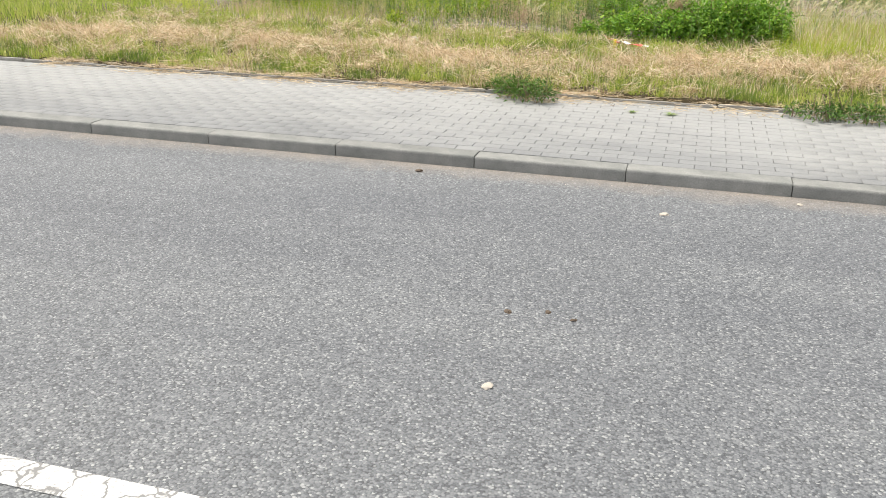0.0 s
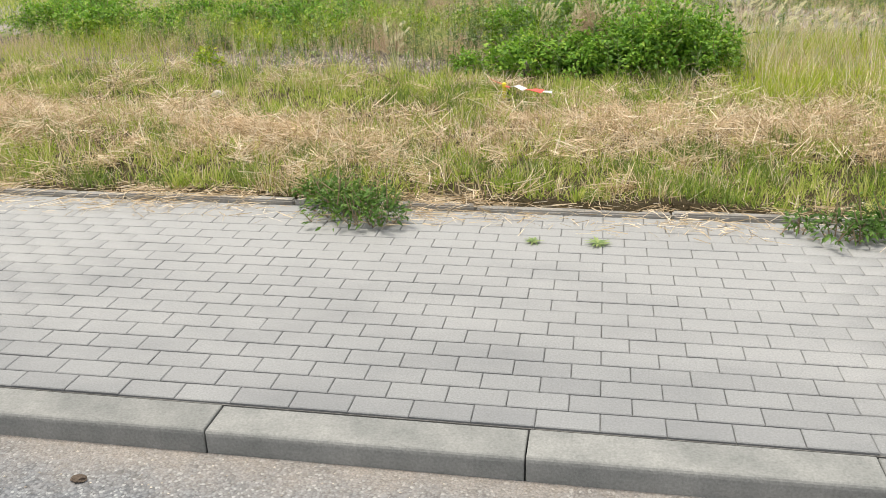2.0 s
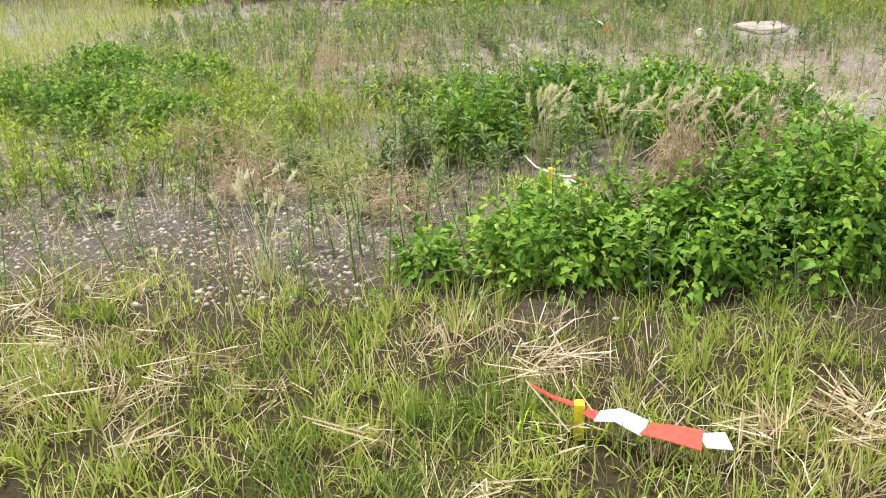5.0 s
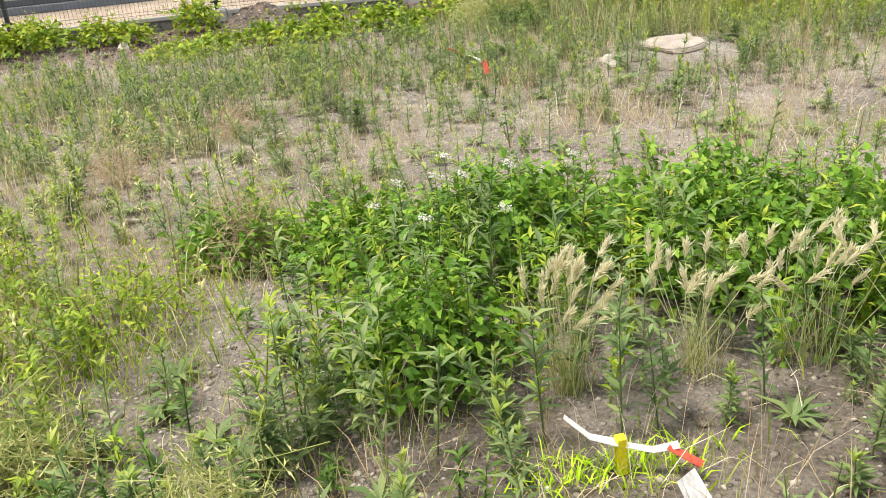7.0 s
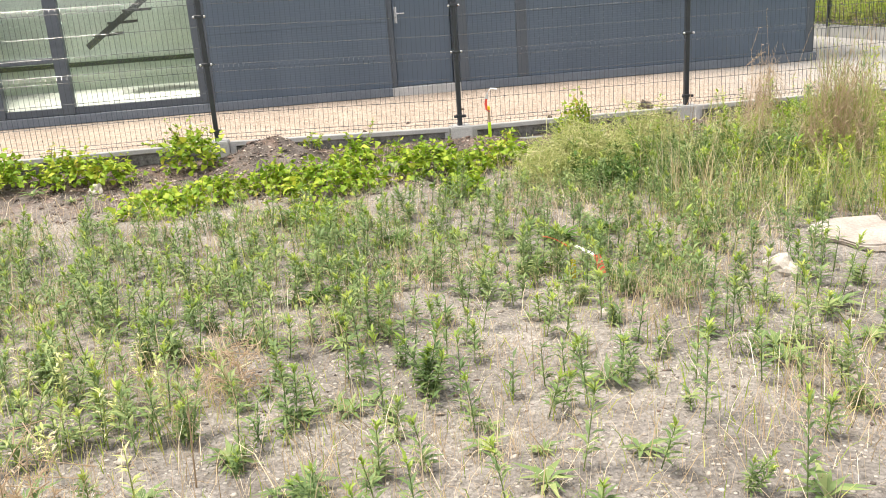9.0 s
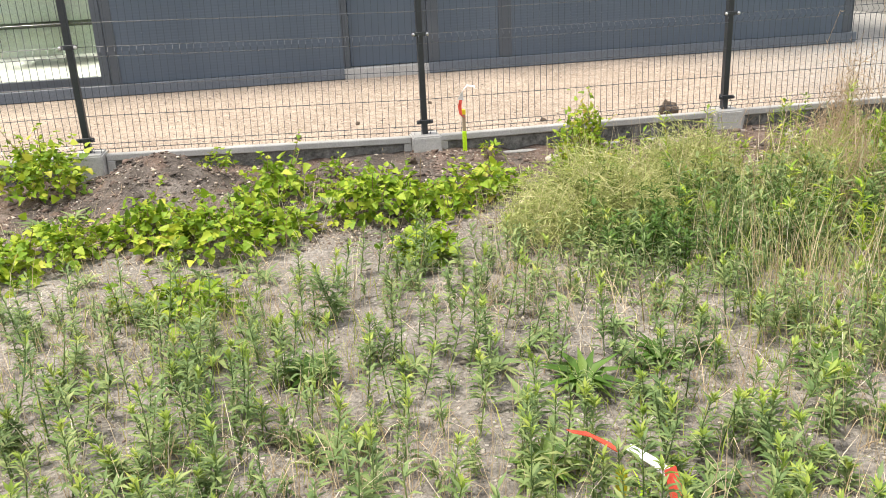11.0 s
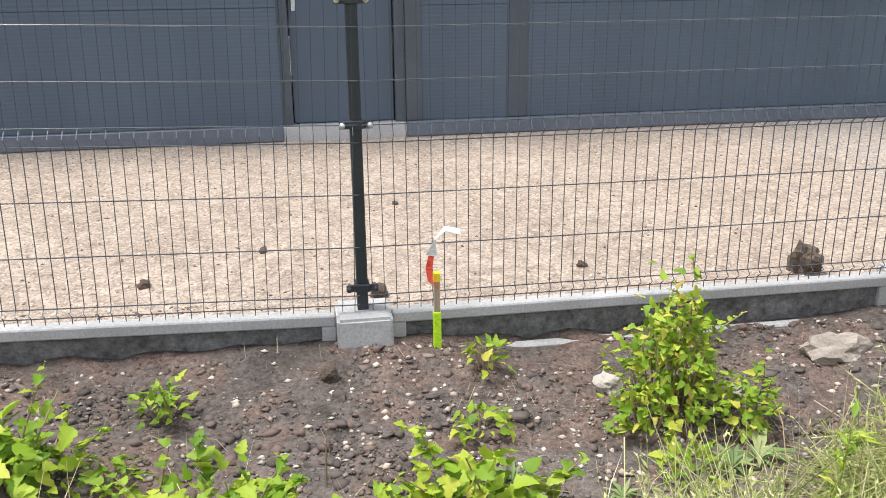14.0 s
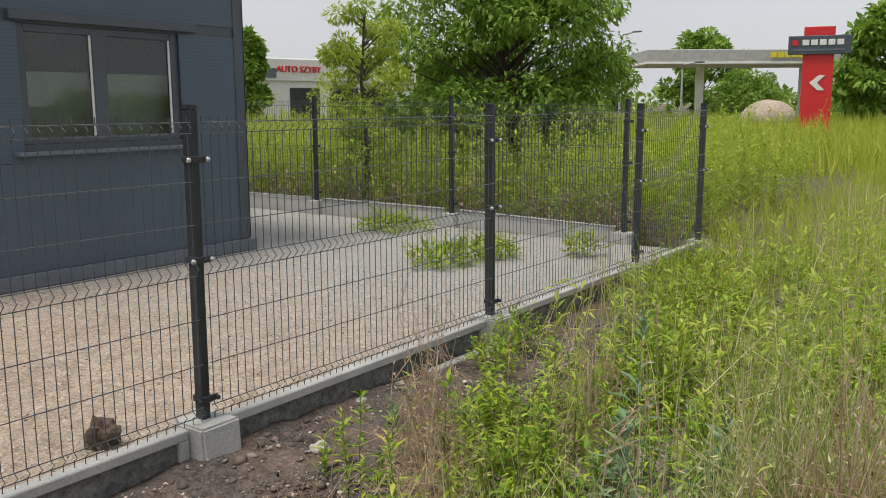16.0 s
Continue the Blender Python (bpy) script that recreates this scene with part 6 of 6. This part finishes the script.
# ---- stones and clods ----
def lump_mesh(name, seed, subdiv=2, rough=0.25):
    bm = bmesh.new()
    bmesh.ops.create_icosphere(bm, subdivisions=subdiv, radius=1)
    off = Vector((seed * 3.7, seed * 1.9, seed))
    for v in bm.verts:
        v.co *= 1 + rough * noise.noise(v.co * 1.3 + off) + rough * 0.4 * noise.noise(v.co * 4 + off)
    me = bpy.data.meshes.new(name)
    bm.to_mesh(me)
    bm.free()
    return me


def pebble_field(name, label, n, x0, x1, y0, y1, s0, s1, mat_, weight=None, level=None):
    base = np.array([[1, 0, 0], [-1, 0, 0], [0, 1, 0], [0, -1, 0], [0, 0, 1], [0, 0, -1.0]])
    fc = np.array([[0, 2, 4], [2, 1, 4], [1, 3, 4], [3, 0, 4], [2, 0, 5], [1, 2, 5], [3, 1, 5], [0, 3, 5]])
    c = on_ground(scattered(n, x0, x1, y0, y1, weight), 0)
    if level is not None:
        c[:, 2] = level
    n = len(c)
    s = s0 + (s1 - s0) * rng.uniform(0, 1, (n, 1, 1)) ** 3
    a = rng.uniform(0, 6.28, n)
    v = base[None] * rng.uniform(0.6, 1.3, (n, 6, 1)) * s * np.array([1.2, 0.9, 0.6])
    x = v[..., 0] * np.cos(a)[:, None] - v[..., 1] * np.sin(a)[:, None]
    y = v[..., 0] * np.sin(a)[:, None] + v[..., 1] * np.cos(a)[:, None]
    v = np.stack([x, y, v[..., 2]], -1) + c[:, None]
    f = (fc[None] + (np.arange(n) * 6)[:, None, None]).reshape(-1, 3)
    ob = stuff(name, v.reshape(-1, 3), f, mat_, label, "stones")
    return ob


M_PEBBLE = foliage("pebbles", [(0.0, (0.2, 0.17, 0.14)), (0.5, (0.38, 0.34, 0.29)), (1.0, (0.62, 0.57, 0.5))], 0.0, 0.9, 0.9)
M_CRUMB = foliage("soil_crumbs", [(0.0, (0.13, 0.1, 0.08)), (0.6, (0.2, 0.16, 0.132)), (1.0, (0.3, 0.25, 0.21))], 0.0, 0.95, 0.9)
pebble_field("pebbles", "pale pebbles strewn over the sandy soil", 22000, -6, 4.5, -11.5, -1.5, 0.003, 0.02, M_PEBBLE, lambda x, y: 0.25 + 0.75 * patchy(x, y, 1.4, 3) ** 2)
pebble_field("pebbles", "pale pebbles in the dark soil", 17000, -5, 6.5, -1.9, -0.12, 0.002, 0.015, M_PEBBLE, lambda x, y: 0.15 + 0.85 * patchy(x, y, 2.1, 7) ** 2)
pebble_field("soil_crumbs", "dark crumbs of earth along the fence", 26000, -6, 6.5, -1.9, -0.1, 0.003, 0.018, M_CRUMB, lambda x, y: 0.15 + 0.85 * patchy(x, y, 2.6, 4) ** 2)
pebble_field("pebbles", "stony patch of soil behind the verge", 9000, -5.2, -1.2, -11.5, -9.0, 0.004, 0.022, M_PEBBLE)


def clod_field(name, label, n, x0, x1, y0, y1, s0, s1, mat_, weight):
    """Rounded uneven lumps of earth half sunk in the soil."""
    bm = bmesh.new()
    bmesh.ops.create_icosphere(bm, subdivisions=1, radius=1)
    base = np.array([v.co for v in bm.verts])
    fc = np.array([[v.index for v in f.verts] for f in bm.faces])
    bm.free()
    c = on_ground(scattered(n, x0, x1, y0, y1, weight), -0.002)
    n = len(c)
    s = s0 + (s1 - s0) * rng.uniform(0, 1, (n, 1, 1)) ** 4
    ph = rng.uniform(0, 6.28, (n, 3, 1))
    uneven = 1 + 0.28 * np.sin(3.1 * base[None, :, :1] + ph[:, :1]) * np.sin(3.7 * base[None, :, 1:2] + ph[:, 1:2]) + 0.2 * np.sin(5 * base[None, :, 2:] + ph[:, 2:]) + rng.normal(size=(n, len(base), 1)) * 0.4
    v = base[None] * uneven * s * rng.uniform(0.6, 1.3, (n, 1, 3)) * np.array([1.1, 1.0, 0.65]) + c[:, None]
    f = (fc[None] + (np.arange(n) * len(base))[:, None, None]).reshape(-1, 3)
    return stuff(name, v.reshape(-1, 3), f, mat_, label, "clods")


M_EARTH = foliage("earth_lumps", [(0.0, (0.07, 0.06, 0.053)), (0.45, (0.145, 0.12, 0.105)), (0.75, (0.19, 0.135, 0.11)), (1.0, (0.33, 0.295, 0.265))], 0.0, 0.95, 0.6)
clod_field("earth_lumps", "crumbly dark brown lumps of earth along the fence", 26000, -5, 6.5, -1.9, -0.1, 0.004, 0.027, M_EARTH, lambda x, y: (0.1 + 0.9 * patchy(x, y, 2.6, 4) ** 2) * np.clip((y + 2.0) / 0.9, 0.1, 1))
clod_field("earth_lumps", "stony brown lumps of soil on the waste ground", 2600, -4.5, 3, -11.2, -2, 0.006, 0.03, M_PEBBLE, lambda x, y: 0.2 + 0.8 * patchy(x, y, 1.7, 6) ** 2)
pebble_field("soil_crumbs", "dark crumbs of soil on the waste ground", 14000, -4.5, 3.5, -11, -1.8, 0.003, 0.014, M_EARTH, lambda x, y: 0.2 + 0.8 * patchy(x, y, 2.2, 5) ** 2)
M_CHIP = foliage("limestone_chips", [(0.0, (0.34, 0.27, 0.21)), (0.5, (0.54, 0.45, 0.36)), (1.0, (0.76, 0.67, 0.57))], 0.0, 0.9, 0.9)
pebble_field("pale_chips", "pale broken stones in the dark soil", 9000, -4, 6.5, -1.8, -0.12, 0.004, 0.022, M_CHIP, lambda x, y: 0.1 + 0.9 * patchy(x, y, 1.9, 2) ** 2)
pebble_field("yard_dirt", "dark dirt strewn along the plinth on the yard", 5200, -3.2, 0.5, 0.05, 0.62, 0.003, 0.016, M_EARTH, lambda x, y: np.clip((0.62 - y) / 0.5, 0, 1) ** 2 * np.clip((0.5 - x) / 1.0, 0.1, 1) * (0.2 + 0.8 * patchy(x, y, 3.1, 1)), 0.1)
pebble_field("yard_specks", "scattered dark specks on the limestone yard", 2600, -4, 6.5, 0.08, 3.9, 0.003, 0.012, M_EARTH, None, 0.101)
pebble_field("limestone_chips", "crushed limestone chips on the yard", 34000, -3.5, 6.5, 0.08, 4.0, 0.003, 0.016, M_CHIP, None, 0.1)
pebble_field("soil_crumbs", "crumbs of grey soil on the waste ground", 40000, -4.5, 3.5, -11, -1.6, 0.002, 0.012, M_PEBBLE)
p = scattered(34000, -5, 4.5, -11.2, -1.2, lambda x, y: 0.3 + 0.7 * patchy(x, y, 1.9, 8))
n = len(p)
stuff("dry_litter", *blade_arrays(on_ground(p, -0.003), rng.uniform(0.02, 0.12, n), rng.uniform(0.0015, 0.004, n), rng.uniform(1.3, 1.56, n), rng.uniform(0, 6.28, n)), M_STALK, "dry plant litter on the sandy soil", "litter")
p = scattered(12000, -5, 4.5, -11.2, -1.2, lambda x, y: 0.1 + 0.9 * patchy(x, y, 2.3, 1) ** 2)
n = len(p)
stuff("pale_litter", *blade_arrays(on_ground(p, -0.004), rng.uniform(0.04, 0.2, n), rng.uniform(0.0018, 0.004, n), rng.uniform(1.2, 1.56, n), rng.uniform(0, 6.28, n)), M_STRAW, "pale dry straws on the sandy soil", "litter")

for i, (x, y, z, s, mat_, label) in enumerate(((2.2, 0.3, 0.155, 0.078, M_CLOD, "brown clod of earth standing on the yard"), (-1.0, 0.68, 0.11, 0.035, M_CLOD, "small dark clod on the yard"), (0.1, 0.37, 0.12, 0.05, M_CLOD, "dark clod beside the plinth"),
        (1.15, 0.57, 0.11, 0.025, M_CLOD, "small dark clod on the yard"), (0.35, 1.9, 0.11, 0.02, M_CLOD, "small dark clod on the yard"), (-0.45, 1.1, 0.11, 0.025, M_CLOD, "small dark clod on the yard"),
        (0.9, -0.52, 0.02, 0.055, M_STONE, "pale stone on dark soil"), (1.35, -0.7, 0.02, 0.05, M_STONE, "pale stone on dark soil"), (-0.16, -0.33, 0.07, 0.04, M_CLOD, "reddish clod beside the foot"), (0.42, -0.3, 0.04, 0.025, M_STONE, "pale stone on dark soil"),
        (0.12, -0.62, 0.03, 0.022, M_STONE, "pale stone on dark soil"), (-0.33, -2.17, 0.02, 0.03, M_STONE, "small yellowish stone on sandy soil"), (-2.9, -12.68, 0.06, 0.05, M_STONE, "pale stone in the verge grass"),
        (0.95, -5.0, 0.03, 0.09, M_STONE, "pale flat stone among weeds"), (2.9, -0.45, 0.03, 0.05, M_STONE, "pale stone beside the plinth"), (4.2, -1.2, 0.03, 0.1, M_STONE, "pale stone among weeds"), (-3.6, -1.0, 0.06, 0.07, M_STONE, "pale stone on dark soil"))):
    ob = tagged(mesh_object("stone" if mat_ is M_STONE else "clod", lump_mesh("lump", i + 1, 3, 0.9 if z > 0.15 else 0.5), mat_), label, "stone" if mat_ is M_STONE else "clod")
    ob.matrix_world = pose(x, y, z, 20 * math.sin(i), 15 * math.cos(i), 50 * i) @ Matrix.Diagonal((s, s * 0.8, s * (1.05 if z > 0.15 else 0.75), 1))
mound_ob = tagged(mesh_object("broken_slab", lump_mesh("broken_slab", 31, 3, 0.6), plain("weathered_concrete", (0.34, 0.29, 0.235), (0.56, 0.49, 0.41), 7, 70, 0.9, 0.6, 0.01)), "broken arched piece of pale concrete on the soil", "rubble")
mound_ob.matrix_world = pose(1.95, -0.4, 0.02, 10, 5, 20) @ Matrix.Diagonal((0.17, 0.085, 0.065, 1))

# concrete cover on the waste ground
cover = thing("concrete_cover", "pale round concrete slab lying among weeds", "slab", m=pose(1.68, -4.62, 0.06, 2, -1, 0))
bm = bmesh.new()
bmesh.ops.create_cone(bm, cap_ends=True, segments=40, radius1=0.28, radius2=0.27, depth=0.045, matrix=Matrix.Translation((0, 0, 0.0)))
for v in bm.verts:
    v.co.x *= 1 + 0.6 * noise.noise(v.co * 4.5)
    v.co.y *= 1 + 0.4 * noise.noise(v.co * 2.1 + Vector((4, 0, 0)))
bmesh.ops.bevel(bm, geom=[e for e in bm.edges if abs(e.verts[0].co.z - e.verts[1].co.z) < 0.01], offset=0.012, segments=2, affect="EDGES")
part("disc", bm, plain("pale_concrete", (0.3, 0.265, 0.23), (0.5, 0.44, 0.385), 4, 60, 0.85, 0.4), cover)


# ---- survey stakes with marking tape ----
def ribbon(name, pts, width, mat_, parent, label="", twist=0.0):
    """A thin crumpled strip with thickness."""
    bm = bmesh.new()
    rows = []
    P = [Vector(p) for p in pts]
    for i, p in enumerate(P):
        way = (P[min(i + 1, len(P) - 1)] - P[max(i - 1, 0)]).normalized()
        side = way.cross(Vector((0.2, 0.1, 1))).normalized()
        side = Matrix.Rotation(twist * i, 3, way) @ side
        nor = way.cross(side).normalized() * 0.0012
        w = side * width * 0.5
        rows.append([bm.verts.new(p + w + nor), bm.verts.new(p - w + nor), bm.verts.new(p - w - nor), bm.verts.new(p + w - nor)])
    for a, b in zip(rows, rows[1:]):
        for k in range(4):
            bm.faces.new((a[k], a[(k + 1) % 4], b[(k + 1) % 4], b[k]))
    bm.faces.new(rows[0])
    bm.faces.new(rows[-1][::-1])
    return part(name, bm, mat_, parent, label)


fence_stake = thing("survey_stake", "wooden survey stake sprayed neon green with red and white tape", "stake", m=pose(0.29, -0.17, 0.03))
part("stick", box(-0.012, 0.012, -0.012, 0.012, -0.1, 0.36, 0.003), M_STAKE, fence_stake)
part("neon_band", box(-0.0155, 0.0155, -0.0155, 0.0155, 0.0, 0.2, 0.003), M_NEON, fence_stake, "neon green sprayed foot")
part("yellow_tip", box(-0.014, 0.014, -0.014, 0.014, 0.33, 0.37, 0.003), M_YELLOW, fence_stake, "yellow sprayed tip")
ribbon("red_tape", [(0.0, -0.02, 0.31), (-0.03, -0.03, 0.34), (-0.035, -0.03, 0.4), (-0.025, -0.03, 0.45)], 0.03, M_TAPE_RED, fence_stake, "red tape length", 0.2)
ribbon("white_tape", [(-0.025, -0.03, 0.45), (-0.01, -0.03, 0.52), (0.03, -0.03, 0.56), (0.09, -0.035, 0.545)], 0.05, M_TAPE_WHITE, fence_stake, "white tape length", 0.1)


def short_stake(x, y, label, tape, spray, reach=1.0):
    t = thing("survey_peg", label, "stake", "short survey pegs", pose(x, y, float(ground_z(x, y))))
    part("peg", box(-0.015, 0.015, -0.015, 0.015, -0.08, 0.12, 0.004), M_YELLOW, t)
    for nm, pts, w, mat_ in tape:
        ribbon(nm, [(a * reach, b * reach, c) for a, b, c in pts], w, mat_, t, twist=0.12)
    if spray:
        c = rng.normal(size=(spray, 2)) * np.array([0.17, 0.05])
        p = np.column_stack([c, ground_z(c[:, 0] + x, c[:, 1] + y) - float(ground_z(x, y))])
        n = len(p)
        sprayed = mesh_object("sprayed_grass", tri_mesh("sprayed_grass", *blade_arrays(p, rng.uniform(0.04, 0.12, n), rng.uniform(0.004, 0.008, n), rng.uniform(0.3, 1.3, n), rng.uniform(0, 6.28, n))), M_NEON, t)
        tagged(sprayed, kind="stuff")
    return t


short_stake(-0.6, -12.33, "yellow survey peg with red and white tape in mown grass",
            (("red_tape", [(-0.02, 0, 0.11), (-0.1, 0.01, 0.13), (-0.17, 0.02, 0.16)], 0.03, M_TAPE_RED), ("red_tape", [(0.02, -0.02, 0.1), (0.07, -0.04, 0.09)], 0.05, M_TAPE_RED),
             ("white_tape", [(0.06, -0.04, 0.095), (0.13, -0.06, 0.11), (0.22, -0.09, 0.085)], 0.075, M_TAPE_WHITE), ("red_tape", [(0.22, -0.09, 0.085), (0.3, -0.13, 0.095), (0.4, -0.15, 0.085)], 0.085, M_TAPE_RED), ("white_tape", [(0.4, -0.15, 0.085), (0.49, -0.14, 0.08)], 0.075, M_TAPE_WHITE)), 40, 0.8)
short_stake(-0.655, -9.86, "yellow survey peg with pale torn tape among weeds",
            (("white_tape", [(-0.01, 0, 0.1), (-0.08, 0.02, 0.12), (-0.14, 0.06, 0.17)], 0.045, M_TAPE_WHITE), ("white_tape", [(0.01, 0, 0.09), (0.08, -0.03, 0.08), (0.15, -0.04, 0.09)], 0.03, M_TAPE_WHITE),
             ("red_tape", [(0.12, -0.04, 0.09), (0.19, -0.1, 0.06)], 0.035, M_TAPE_RED), ("white_tape", [(0.1, -0.2, 0.12), (0.13, -0.26, 0.04)], 0.1, M_TAPE_WHITE)), 240)
short_stake(-0.13, -4.62, "yellow survey peg with red and white tape among weeds",
            (("red_tape", [(-0.02, 0, 0.2), (-0.1, 0.02, 0.25), (-0.16, 0.02, 0.27)], 0.05, M_TAPE_RED), ("white_tape", [(0.02, 0, 0.2), (0.08, -0.05, 0.17), (0.12, -0.08, 0.14)], 0.05, M_TAPE_WHITE), ("red_tape", [(0.12, -0.08, 0.16), (0.13, -0.14, 0.06)], 0.06, M_TAPE_RED)), 60)

# small litter on the pavement and the road
for x, y, k in ((0.07, -15.2, 0.055), (0.37, -15.17, 0.07)):
    tuft = thing("joint_weed", "small flat weed tuft in a pavement joint", "weed", "pavement weeds", pose(x, y, -0.043, 0, 0, 300 * x))
    v, f = rosette(26, k)
    tagged(mesh_object("foliage", tri_mesh("foliage", v * np.array([1, 1, 0.45]), f), M_WEED, tuft), kind="stuff")


for x, y, z, s, mat_, label in ((0.16, -19.04, -0.117, 0.016, M_CLOD, "dark crumb on the asphalt"), (0.32, -18.98, -0.117, 0.014, M_CLOD, "dark crumb on the asphalt"), (0.44, -19.02, -0.117, 0.013, M_CLOD, "dark crumb on the asphalt"), (0.27, -19.67, -0.116, 0.02, M_STONE, "pale chip on the asphalt"),
                                (0.62, -17.48, -0.116, 0.022, M_STONE, "pale chip on the asphalt"), (-1.0, -17.2, -0.112, 0.02, M_CLOD, "brown dry leaf crumb beside the kerb"), (1.35, -17.0, -0.115, 0.016, M_STONE, "pale pebble beside the kerb")):
    ob = tagged(mesh_object("road_crumb", lump_mesh("lump", 7 + 13 * s, 2, 0.5), mat_), label, "crumb")
    ob.matrix_world = pose(x, y, z, 0, 0, 900 * x) @ Matrix.Diagonal((s * 1.3, s, s * 0.35, 1))
p = scattered(9000, -8, 7, -17.9, -16.3, lambda x, y: (road_v(x, y) < -0.01) * np.clip(1 + road_v(x, y) / 0.5, 0, 1) ** 2 * (0.3 + 0.7 * patchy(x, y, 2.0, 3)))
base6 = np.column_stack([p, np.full(len(p), -0.119)])
grit_v = (np.array([[1, 0, 0], [-0.6, 0.8, 0], [-0.6, -0.8, 0], [0, 0, 0.8]])[None] * rng.uniform(0.002, 0.006, (len(p), 1, 1)) + base6[:, None]).reshape(-1, 3)
grit_f = (np.array([[0, 1, 3], [1, 2, 3], [2, 0, 3]])[None] + (np.arange(len(p)) * 4)[:, None, None]).reshape(-1, 3)
stuff("road_grit", grit_v, grit_f, M_PEBBLE, "fine grit washed against the kerb", "grit")

# ---- pavement blocks ----
def paver():
    a, b, t = 0.0989, 0.0468, 0.003
    bm = bmesh.new()
    rings = []
    for dx, z in ((0, -0.06), (0, -t), (t, 0.0)):
        rings.append([bm.verts.new((sx * (a - dx), sy * (b - dx), z)) for sx, sy in ((-1, -1), (1, -1), (1, 1), (-1, 1))])
    for r0, r1 in zip(rings, rings[1:]):
        for i in range(4):
            bm.faces.new((r0[i], r0[(i + 1) % 4], r1[(i + 1) % 4], r1[i]))
    bm.faces.new(rings[-1])
    return bm


V0 = 0.174
ROWS = 19
STEP = (EDGE_V - 0.005 - V0) / ROWS
first = part("paver", paver(), M_PAVER, pavement)
paver_mesh = first.data
sy = STEP / 0.1
cells = [(i, r) for r in range(ROWS) for i in range(-75, 60)]
chosen, rest = [], []
for i, r in cells:
    u, v = i * 0.2 + (0.1 if r % 2 else 0.0) + 0.02, V0 + (r + 0.5) * STEP
    (chosen if -1.7 < u < 1.4 else rest).append((u, v))
for k, (u, v) in enumerate(chosen):
    ob = first if k == 0 else mesh_object("paver", paver_mesh, M_PAVER, pavement)
    ob.matrix_basis = pose(u, v, -0.043 + rng.uniform(-0.001, 0.001), rng.uniform(-0.35, 0.35), rng.uniform(-0.3, 0.3), rng.uniform(-0.3, 0.3)) @ Matrix.Diagonal((1, sy, 1, 1))
co = np.array([v.co for v in paver_mesh.vertices])
fc = np.array([list(p.vertices) for p in paver_mesh.polygons])
R = np.array(rest)
vv = co[None] * np.array([1, sy, 1]) + np.column_stack([R, rng.uniform(-0.044, -0.042, len(R))])[:, None]
ff = (fc[None] + (np.arange(len(R)) * len(co))[:, None, None]).reshape(-1, 4)
more = mesh_object("far_pavers", tri_mesh("far_pavers", vv.reshape(-1, 3), ff), M_PAVER, pavement)
tagged(more, kind="stuff")
